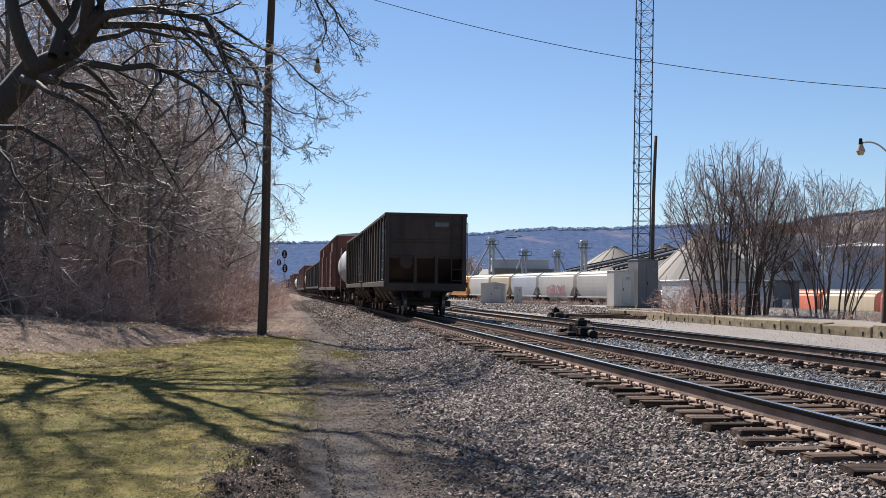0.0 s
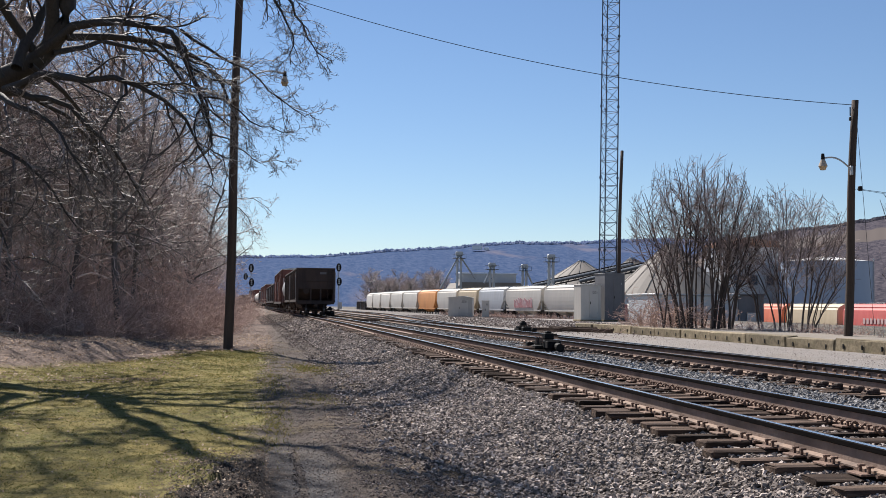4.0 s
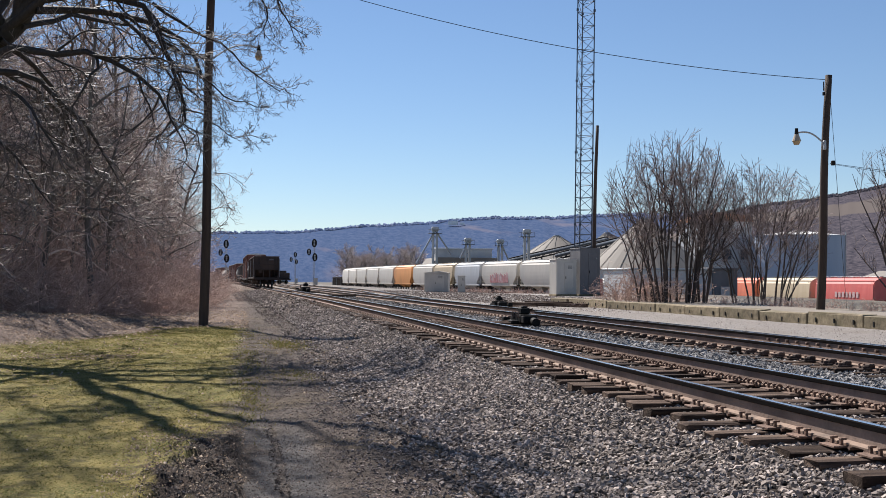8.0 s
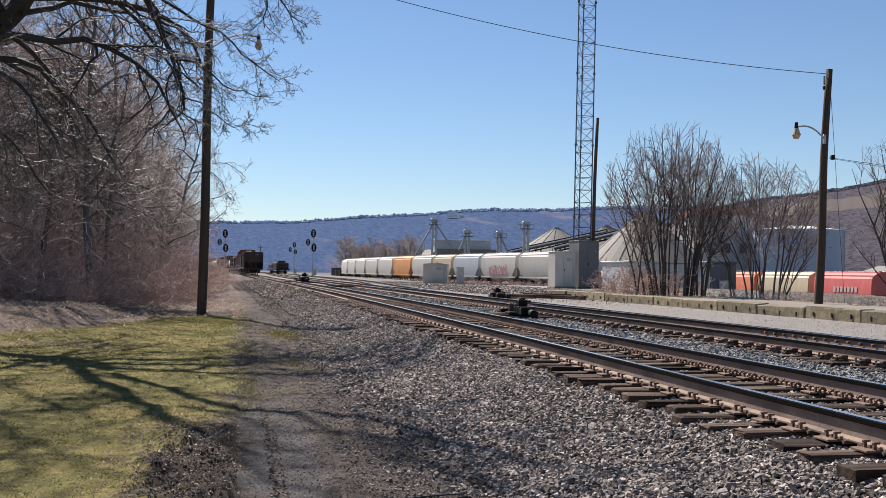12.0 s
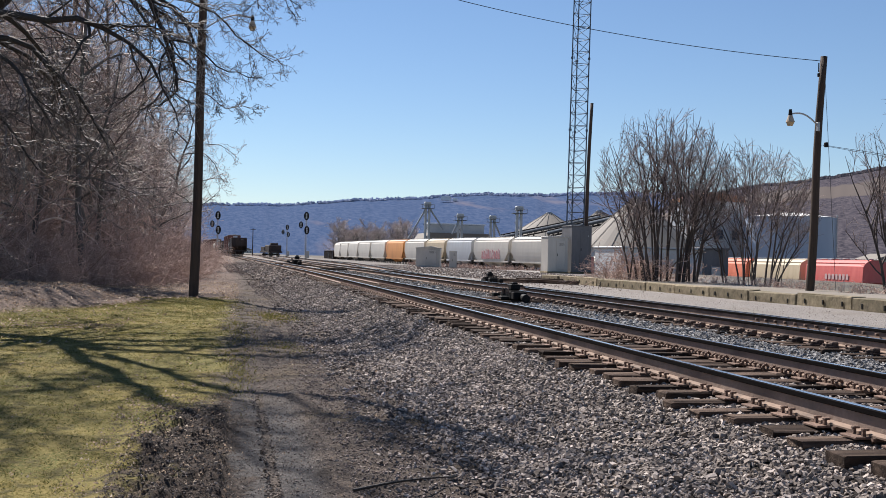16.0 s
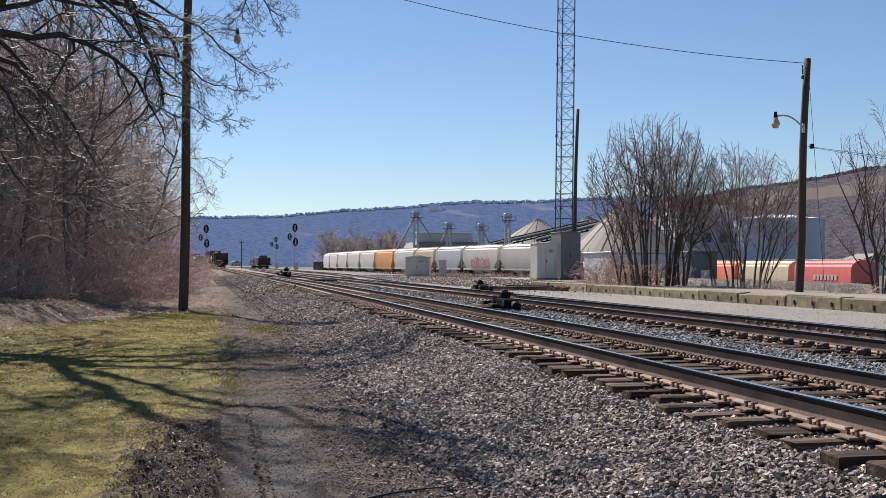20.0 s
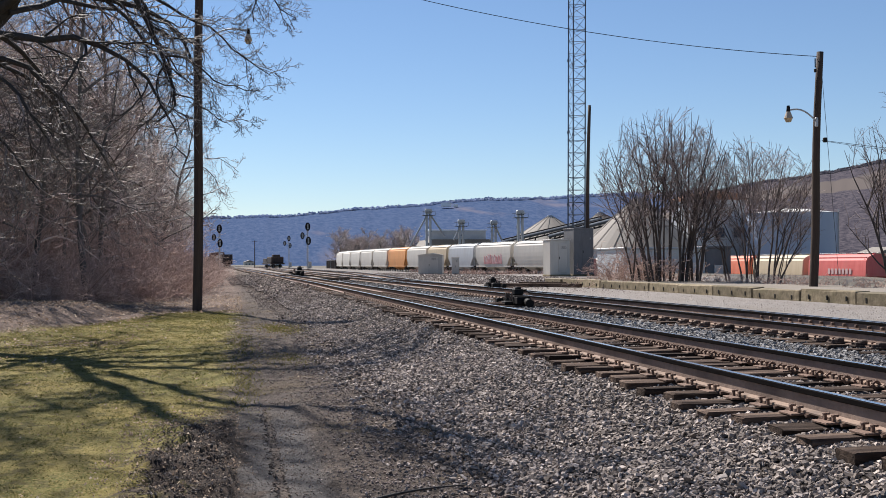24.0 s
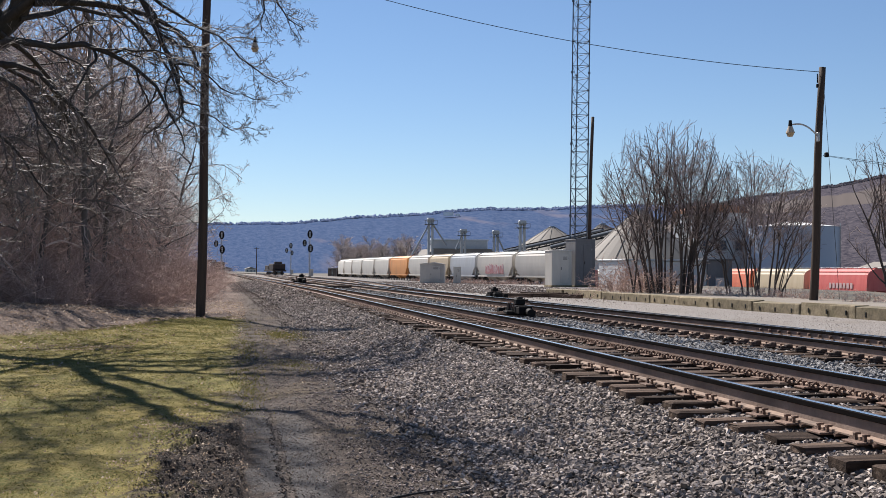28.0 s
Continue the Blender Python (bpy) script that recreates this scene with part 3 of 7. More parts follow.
def stones(rng, places, size, flat=0.95, lie=True):
    """Angular stones, eight corners each, at the given places (N, 3)."""
    N = len(places)
    c = np.array([[-1, -1, -1], [1, -1, -1], [1, 1, -1], [-1, 1, -1], [-1, -1, 1], [1, -1, 1], [1, 1, 1], [-1, 1, 1]], float)
    v = c[None] * rng.uniform(0.62, 1.0, (N, 8, 3))
    if lie:
        # crushed stone lies flat: longer than wide, wider than thick, a little tipped
        v *= np.stack([rng.uniform(0.95, 1.6, N), rng.uniform(0.5, 0.9, N), rng.uniform(0.3, 0.62, N)], -1)[:, None, :]
        v[:, 4:, :2] *= rng.uniform(0.55, 0.9, (N, 1, 1))
        ax = np.stack([rng.normal(0, 0.3, N), rng.normal(0, 0.3, N), rng.uniform(0, 6.2832, N)], -1)
        cz, sz = np.cos(ax[:, 2] / 2), np.sin(ax[:, 2] / 2)
        q = np.stack([cz, ax[:, 0], ax[:, 1], sz], -1)
    else:
        v *= rng.uniform(0.55, 1.3, (N, 1, 3))
        q = rng.normal(0, 1, (N, 4))
    q /= np.linalg.norm(q, axis=1, keepdims=True)
    w, x, y, z = q.T
    Rm = np.stack([1 - 2 * (y * y + z * z), 2 * (x * y - z * w), 2 * (x * z + y * w), 2 * (x * y + z * w), 1 - 2 * (x * x + z * z),
                   2 * (y * z - x * w), 2 * (x * z - y * w), 2 * (y * z + x * w), 1 - 2 * (x * x + y * y)], -1).reshape(N, 3, 3)
    v = np.einsum("nij,nkj->nki", Rm, v)
    s = np.asarray(size)
    v *= (s if s.ndim else np.full(N, float(s)))[:, None, None] * rng.uniform(0.6, 1.3, (N, 1, 1))
    v[..., 2] *= flat
    v += places[:, None, :]
    f = np.array([[0, 3, 2, 1], [4, 5, 6, 7], [0, 1, 5, 4], [1, 2, 6, 5], [2, 3, 7, 6], [3, 0, 4, 7]])
    return v.reshape(-1, 3), (np.arange(N)[:, None, None] * 8 + f[None]).reshape(-1, 4)


def stone_bed(name, seed, patches, material, label):
    rng = np.random.default_rng(seed)
    P, S = [], []
    for n, x0, x1, y0, y1, size in patches:
        x, y = scatter(rng, n, x0, x1, y0, y1, 1.35)
        y = np.maximum(min(y0, 5.2), y + rng.normal(0, 0.06, n) * (y1 - y0))
        x = x - bend(y)
        z = ground_z(x, y) + (0.0 + 1.25 * rng.random(n)) * size * 0.8
        over = (np.abs(x + bend(y) - 5.01) < 1.34) & (np.abs((y - 2.6 + 0.2325) % 0.465 - 0.2325) < 0.14)
        z = np.where(over, np.minimum(z, TIE_TOP - size * 1.3), z)
        P.append(np.stack([x, y, z], -1))
        S.append(np.full(n, size))
    v, f = stones(rng, np.vstack(P), np.concatenate(S))
    ob = part(name, fast_mesh(name, v, f), material)
    return tagged(ob, label, "gravel", kind="stuff")


# ---- tracks ----
def rail_mesh(line, side, y0, y1, step):
    """A rail along a line: foot, web and head; the head's top is polished, its flanks are coloured as shade."""
    prof = [(-0.07, -0.175), (0.07, -0.175), (0.07, -0.163), (0.012, -0.15), (0.01, -0.05), (0.034, -0.04), (0.036, -0.008), (0.028, 0.0), (-0.006, 0.001),
            (-0.028, 0.0), (-0.036, -0.008), (-0.034, -0.04), (-0.01, -0.05), (-0.012, -0.15), (-0.07, -0.163)]
    ys = np.concatenate([np.arange(y0, min(y1, 60), step), np.arange(60, y1, 5)]) if y1 > 60 else np.arange(y0, y1, step)
    V = np.array([[(float(line(y)) + side * GAUGE / 2 + px, y, RAIL_Z + pz) for px, pz in prof] for y in ys]).reshape(-1, 3)
    k, n = len(prof), len(ys)
    F = [(i * k + j, i * k + (j + 1) % k, (i + 1) * k + (j + 1) % k, (i + 1) * k + j) for i in range(n - 1) for j in range(k)]
    me = fast_mesh("rail", V, np.array(F)[:, ::-1])
    me.materials.append(M_RAILSIDE)
    me.materials.append(M_RAILTOP)
    me.materials.append(M_RAILSHADE)
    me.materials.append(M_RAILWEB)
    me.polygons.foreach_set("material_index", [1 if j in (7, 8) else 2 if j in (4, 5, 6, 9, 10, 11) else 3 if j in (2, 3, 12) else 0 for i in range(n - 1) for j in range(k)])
    return me


def tie_meshes(rng):
    out = []
    for k in range(5):
        bm = bmesh.new()
        box(bm, 0, 0, -0.09, 2.59, 0.225, 0.18, bevel=0.012)
        for v in bm.verts:
            v.co += Vector((rng.normal(0, 0.012), rng.normal(0, 0.006), rng.normal(0, 0.005)))
        me = bpy.data.meshes.new("tie")
        bm.to_mesh(me)
        bm.free()
        me.materials.append(M_TIE)
        out.append(me)
    return out


def plate_mesh():
    """A tie plate with its spike heads."""
    bm = bmesh.new()
    box(bm, 0, 0, 0.009, 0.36, 0.19, 0.018, bevel=0.004)
    for sx, sy in ((-0.1, -0.06), (-0.1, 0.05), (0.1, 0.06), (0.1, -0.05)):
        box(bm, sx, sy, 0.035, 0.022, 0.022, 0.05)
        box(bm, sx * 0.88, sy, 0.062, 0.05, 0.032, 0.016, bevel=0.004)
    me = bpy.data.meshes.new("tie_plate")
    bm.to_mesh(me)
    bm.free()
    me.materials.append(M_PLATE)
    return me


def anchor_mesh():
    """A spring rail anchor that hooks round the foot of the rail."""
    bm = bmesh.new()
    pts = [(-0.095, 0, 0.0), (-0.115, 0, 0.035), (-0.085, 0, 0.06), (-0.05, 0, 0.045), (-0.04, 0, 0.02)]
    for a, b in zip(pts, pts[1:]):
        rod(bm, a, b, 0.017, sides=6)
    rod(bm, (-0.1, 0, 0.0), (0.09, 0, 0.0), 0.016, sides=6)
    me = bpy.data.meshes.new("rail_anchor")
    bm.to_mesh(me)
    bm.free()
    me.materials.append(M_PLATE)
    return me


def track(name, line, y0, y1, near_to, label, seed, pitch=0.465, anchors=1):
    rng = np.random.default_rng(seed)
    e = tagged(new(name), label, "railway track", kind="structure")
    for s in (-1, 1):
        part("rail", rail_mesh(line, s, y0, y1, 2.0), None, e, "steel rail, rusty sides, a bright worn head with shade painted on its flanks")
    tms, pm, am = tie_meshes(rng), plate_mesh(), anchor_mesh()
    far_v, far_f, off = [], [], 0
    for i, y in enumerate(np.arange(y0, min(y1, 300), pitch)):
        x, skew = float(line(y)), rng.normal(0, 0.8)
        dx, z = rng.normal(0, 0.04), TIE_TOP + rng.normal(0, 0.006)
        if 2.5 < y < near_to:
            t = part("tie", tms[i % 5], None, e)
            t.matrix_basis = pose(x + dx, y + rng.normal(0, 0.02), z, 0, rng.normal(0, 0.3), skew + 180 * (i % 2))
            for s in (-1, 1):
                p = part("tie_plate", pm, None, e)
                p.matrix_basis = pose(x + s * GAUGE / 2, y, TIE_TOP + 0.004, 0, 0, rng.normal(0, 1.5))
                for k in range(anchors):
                    a = part("rail_anchor", am, None, e)
                    a.matrix_basis = pose(x + s * GAUGE / 2, y + (0.14 if k else -0.14), TIE_TOP + 0.012, 0, 0, 0 if s > 0 else 180)
        else:
            c = np.array([[-1.295, -0.11, -0.18], [1.295, -0.11, -0.18], [1.295, 0.11, -0.18], [-1.295, 0.11, -0.18],
                          [-1.295, -0.11, 0], [1.295, -0.11, 0], [1.295, 0.11, 0], [-1.295, 0.11, 0]]) + [x + dx, y, z]
            far_v.append(c)
            far_f.append(np.array([[4, 5, 6, 7], [0, 1, 5, 4], [1, 2, 6, 5], [2, 3, 7, 6], [3, 0, 4, 7]]) + off)
            off += 8
    if far_v:
        tagged(part("ties", fast_mesh("ties", np.vstack(far_v), np.vstack(far_f)), M_TIE, e), kind="stuff")
    return e


track("main_track", line_1, 2.6 - 70 * 0.465, 760, 40, "main track, worn steel rails on dark wooden ties", 11, anchors=2)
second = track("second_track", line_2, 6.0 - 76 * 0.465, 700, 44, "second track with rusty fastenings on wooden ties in grey ballast", 12)
track("branch_track", line_3, 40.0, 420, 41, "yard track branching off past the switches", 13)


def brace_mesh():
    """A cast rail brace: a stepped wedge on its plate with two bolt heads."""
    bm = bmesh.new()
    box(bm, 0.02, 0, 0.02, 0.46, 0.20, 0.035, bevel=0.006)
    box(bm, 0.06, 0, 0.08, 0.16, 0.15, 0.10, bevel=0.02)
    box(bm, -0.06, 0, 0.06, 0.14, 0.11, 0.06, bevel=0.015)
    for yy in (-0.06, 0.06):
        rod(bm, (-0.15, yy, 0.03), (-0.15, yy, 0.085), 0.026, sides=6)
    me = bpy.data.meshes.new("rail_brace")
    bm.to_mesh(me)
    bm.free()
    me.materials.append(M_BRACE)
    return me


BRACE = brace_mesh()
for k in range(44):
    yb = 11.8 + k * 0.465
    xb = float(line_2(yb))
    for sgn in ((-1, 1) if k % 2 else (-1,)):
        b = part("rail_brace", BRACE, None, second)
        b.matrix_basis = pose(xb + sgn * (GAUGE / 2 + 0.19), yb + 0.05 * math.sin(k * 2.7), TIE_TOP + 0.006, 0, 0, (0 if sgn < 0 else 180) + 7 * math.sin(k * 4.1)) @ Matrix.Scale(0.64, 4)
# the closure rail of the turnout lies inside the near rail and runs out to the branch
closure = rail_mesh(lambda v: line_2(v) + GAUGE / 2 - 0.16 - 0.0009 * np.clip(np.asarray(v, float) - 14, 0, None) ** 2, 0, 14, 34, 1.0)
part("rail", closure, None, second, "thin switch rail laid inside the running rail")
for k in range(12):
    yb = 14.4 + k * 0.34
    part("joint_bolt", boxes([(0, 0, 0, 0.05, 0.05, 0.05)], 0.008), M_PLATE, second, m=pose(float(line_2(yb)) + GAUGE / 2 - 0.21, yb, RAIL_Z - 0.09))

stone_bed("ballast", 21, [(27000, 1.95, 4.2, 5.2, 15, 0.0195), (3500, 1.6, 4.2, 5.2, 15, 0.026), (1500, 1.2, 2.1, 5.2, 20, 0.0175), (22000, 1.95, 4.2, 14, 32, 0.025), (1500, 1.3, 2.1, 14, 34, 0.026), (13000, 1.9, 4.4, 30, 60, 0.038), (5000, 1.7, 4.4, 58, 130, 0.075),
                          (8000, 1.9, 8.4, -26, 0.5, 0.04),
                          (9500, 4.1, 5.9, 5.5, 16, 0.024), (9000, 4.1, 5.9, 15, 38, 0.031)], M_STONE,
          "loose brown-grey crushed stone ballast on the track shoulder")
stone_bed("grey_ballast", 22, [(14000, 5.8, 8.6, 7.5, 18, 0.024), (13000, 5.8, 8.6, 17, 40, 0.035), (9000, 8.5, 10.7, 12, 42, 0.034),
                               (3500, 5.8, 11.2, 40, 80, 0.06)], M_STONEBLUE, "bluish grey crushed stone between the tracks")
stone_bed("lane_gravel", 23, [(5500, 0.45, 2.5, 5.5, 22, 0.008), (7500, 0.9, 2.5, 5.5, 22, 0.011), (8000, 0.0, 1.3, 5.5, 20, 0.0055), (3500, 0.2, 2.6, 12, 32, 0.010), (2500, 1.2, 2.6, 20, 45, 0.018), (1500, 0.0, 1.4, 20, 45, 0.012), (2600, 1.0, 2.9, 42, 90, 0.028), (900, -0.5, 1.2, 42, 90, 0.018), (1500, 0.4, 2.9, 85, 150, 0.045)], M_LANESTONE,
          "fine gravel and grit strewn over the dirt lane")


stone_bed("mud_clods", 24, [(6500, -0.8, 0.03, 6, 11.2, 0.006), (1200, -0.66, 0.0, 6, 11.0, 0.011), (140, 0.27, 0.36, 6, 12, 0.013), (500, 0.3, 0.4, 6, 11, 0.009), (1800, -1.0, 0.2, 6, 11.8, 0.005), (700, 0.0, 2.2, 5.6, 13, 0.006)], M_CLOD, "churned dark mud clods at the lawn's edge")
stone_bed("lot_gravel", 25, [(4200, 10.5, 15.7, 15, 45, 0.008), (1800, 10.8, 17, 40, 80, 0.02), (7000, 13, 25, 52, 118, 0.045)], M_LANESTONE, "grey-brown grit over the gravel lot")


# ---- lawn ----
def blades(seed, n):
    rng = np.random.default_rng(seed)
    x, y = scatter(rng, n, -13, 0.15, 6.2, 40, 2.0)
    edge = -0.12 + 0.2 * np.sin(y * 0.9) * np.sin(y * 2.3 + 1) + 0.3 * lump(x, y, 0.7, 21) + 0.25 * lump(x, y, 0.22, 23) - 0.85 * (1 - smooth_step(9.5, 12.0, y))
    keep = (x < edge) & (x > -0.55 * y) & (y < 38.5 + np.sin(x * 1.3)) & (bank(x, y) < 1.0 + 1.6 * lump(x, y, 1.1, 31) + 1.2 * lump(x, y, 0.4, 33))
    x, y = x[keep], y[keep]
    N = len(x)
    z = ground_z(x, y) - 0.005
    a = rng.uniform(0, 2 * np.pi, N)
    h = rng.uniform(0.006, 0.022, N) * (0.8 + 0.025 * y)
    w = 0.003 + 0.00035 * y
    lean = rng.normal(0, 0.03, (N, 2))
    base = np.stack([x, y, z], -1)
    d = np.stack([np.cos(a) * w, np.sin(a) * w, 0 * a], -1)
    tip = base + np.concatenate([lean, h[:, None]], 1)
    v = np.stack([base - d, base + d, tip], 1).reshape(-1, 3)
    return v, np.arange(3 * N).reshape(-1, 3)


def tufts(seed, n):
    """Small clumps of longer grass that stand out of the mown lawn."""
    rng = np.random.default_rng(seed)
    x, y = scatter(rng, n, -13, -0.2, 6.2, 37, 1.8)
    keep = (x > -0.55 * y) & (bank(x, y) < 0) & (x < -0.3 - 0.75 * (1 - smooth_step(9.5, 12.0, y)))
    x, y = np.repeat(x[keep], 14), np.repeat(y[keep], 14)
    N = len(x)
    x, y = x + rng.normal(0, 0.025, N), y + rng.normal(0, 0.025, N)
    base = np.stack([x, y, ground_z(x, y) - 0.005], -1)
    a = rng.uniform(0, 2 * np.pi, N)
    d = np.stack([np.cos(a), np.sin(a), 0 * a], -1) * (0.003 + 0.0003 * y)[:, None]
    tip = base + np.stack([rng.normal(0, 0.025, N), rng.normal(0, 0.025, N), rng.uniform(0.012, 0.032, N)], -1)
    return np.stack([base - d, base + d, tip], 1).reshape(-1, 3), np.arange(3 * N).reshape(-1, 3)


def lane_grass(seed, patches):
    """Thin grass that comes up in the dirt of the lane."""
    rng = np.random.default_rng(seed)
    P = np.vstack([np.stack([rng.normal(x, sx, n), rng.normal(y, sy, n)], -1) for n, x, y, sx, sy in patches])
    N = len(P)
    base = np.stack([P[:, 0], P[:, 1], ground_z(P[:, 0], P[:, 1]) - 0.004], -1)
    a = rng.uniform(0, 2 * np.pi, N)
    d = np.stack([np.cos(a), np.sin(a), 0 * a], -1) * (0.003 + 0.0004 * P[:, 1])[:, None]
    tip = base + np.stack([rng.normal(0, 0.03, N), rng.normal(0, 0.03, N), rng.uniform(0.012, 0.05, N)], -1)
    return np.stack([base - d, base + d, tip], 1).reshape(-1, 3), np.arange(3 * N).reshape(-1, 3)


v, f = lane_grass(34, [(2600, 1.2, 26.5, 0.3, 1.2), (900, 0.15, 22.0, 0.2, 2.0), (1000, 0.1, 15.0, 0.14, 1.6), (500, 0.9, 18.0, 0.25, 0.8), (900, 0.0, 32.0, 0.3, 2.5)])
tagged(part("lane_grass", fast_mesh("lane_grass", v, f), M_BLADE), "thin grass coming up in the dirt lane", "grass", kind="stuff")
v, f = tufts(33, 2600)
tagged(part("grass_tufts", fast_mesh("grass_tufts", v, f), M_BLADE), "longer tufts in the winter lawn", "grass", kind="stuff")
v, f = blades(31, 380000)
tagged(part("grass", fast_mesh("grass", v, f), M_BLADE), "short yellow-green winter grass on the lawn", "grass", kind="stuff")


def leaves(seed, patches):
    rng = np.random.default_rng(seed)
    P = np.vstack([np.stack(scatter(rng, n, x0, x1, y0, y1, 1.2), -1) for n, x0, x1, y0, y1 in patches])
    drift = np.stack(scatter(rng, 70, -6, -0.4, 6.5, 24, 1.3), -1)       # small drifts caught in the grass
    P = np.vstack([P, np.repeat(drift, 9, 0) + rng.normal(0, 1, (630, 2)) * [0.1, 0.16]])
    low = (P[:, 1] > 24) & (P[:, 0] < -0.5) & (bank(P[:, 0], P[:, 1]) < -1) & (rng.random(len(P)) < 0.8)
    P = P[~low]
    N = len(P)
    z = ground_z(P[:, 0], P[:, 1]) + rng.uniform(0.012, 0.026, N)
    a = rng.uniform(0, 2 * np.pi, N)
    s = rng.uniform(0.006, 0.022, N) * np.clip(P[:, 1] / 13, 0.55, 2.8)
    u = np.stack([np.cos(a), np.sin(a), rng.normal(0, 0.4, N)], -1) * s[:, None]
    w = np.stack([-np.sin(a), np.cos(a), rng.normal(0, 0.4, N)], -1) * s[:, None] * 0.6
    c = np.stack([P[:, 0], P[:, 1], z], -1)
    v = np.stack([c - u, c - w * 0.9 + [0, 0, 0.012], c + u, c + w], 1).reshape(-1, 3)
    return v, np.arange(4 * N).reshape(-1, 4)


v, f = leaves(32, [(600, -6, 0.1, 6.5, 30), (1500, -1.1, 0.05, 6.2, 12), (16000, -14, -2.2, 22, 46), (9000, -14, 0.3, 36, 54), (900, 0, 3, 6, 30)])
tagged(part("fallen_leaves", fast_mesh("leaves", v, f), M_LEAF), "dry brown leaves scattered over lawn and lane", "leaves", kind="stuff")


# ---- platform with its concrete edge ----
PLAT_X, PLAT_Z = 15.8, 0.8
platform = tagged(new("platform"), "low gravelled platform with a weathered concrete edge", "platform", kind="structure")
M_PLAT = mat("platform_gravel", (0.15, 0.13, 0.108), (0.25, 0.218, 0.182), 16, 0.95, 0, 0.4, (0.14, 0.12, 0.09), 0.4, 0.6)
bm = bmesh.new()
box(bm, (PLAT_X + 0.45 + 20.4) / 2, 28, 0.30, 20.4 - PLAT_X - 0.45, 44, 0.96)
part("deck", bm, M_PLAT, platform)
rng = np.random.default_rng(41)


def kerb_block(length):
    """A concrete block with chipped edges, and drain notches in its face."""
    bm = bmesh.new()
    box(bm, 0, 0, 0, 0.46, length - 0.02, 0.46, bevel=0.03)
    for v in bm.verts:
        v.co += Vector((rng.normal(0, 0.012), rng.normal(0, 0.006), rng.normal(0, 0.012)))
    return bm


y = 8.0
while y < 50:
    ln = 2.75
    b = part("kerb_block", kerb_block(ln), M_CONCRETE, platform)
    b.matrix_basis = pose(PLAT_X + 0.23 + rng.normal(0, 0.02), y + ln / 2, 0.585 + rng.normal(0, 0.012), 0, 0, rng.normal(0, 0.25))
    for k in range(3):
        part("drain_slot", boxes([(0, 0, 0, 0.02, 0.07, 0.13)], 0.005), M_BLACK, b, m=pose(-0.236, -0.95 + k * 0.93, 0.03))
    y += ln
# the platform's far end slopes down as a slab of concrete
part("end_slab", boxes([(0, 0, 0, 3.0, 0.4, 0.42)], 0.03), M_CONCRETE, platform, m=pose(17.3, 50.3, 0.585))


# ---- trees ----
def tree(name, polys, label, category="tree", x=0.0, y=0.0, z=0.0, thick=0.045, twig=None, group="", bark=None, stem="trunk"):
    """A bare tree: trunk and limbs, and its crown of twigs."""
    e = thing(name, x, y, z, 0, label, category, group)
    big = [(p, r) for p, r in polys if r[0] >= thick]
    small = [(p, r) for p, r in polys if r[0] < thick]
    if big:
        t = part(stem, wood_mesh(stem, big), bark or M_BARK, e, smooth=True)
        if stem != "trunk":
            tagged(t, kind="stuff")
    if small:
        tagged(part("crown", wood_mesh("crown", small), twig or M_TWIG, e), kind="stuff")
    return e


def resample(points, r0, r1, n=6):
    """A limb that bends smoothly through the given points."""
    p = np.array(points, float)
    q = np.vstack([2 * p[0] - p[1], p, 2 * p[-1] - p[-2]])
    d = []
    for a, b, c, e in zip(q, q[1:], q[2:], q[3:]):
        for k in range(8):
            t = k / 8
            d.append(0.5 * (2 * b + (c - a) * t + (2 * a - 5 * b + 4 * c - e) * t * t + (3 * b - a - 3 * c + e) * t ** 3))
    d = np.array(d + [p[-1]])
    s = np.concatenate([[0], np.cumsum(np.linalg.norm(np.diff(d, axis=0), axis=1))])
    u = np.linspace(0, s[-1], n)
    return np.stack([np.interp(u, s, d[:, i]) for i in range(3)], -1), np.linspace(r0, r1, n)


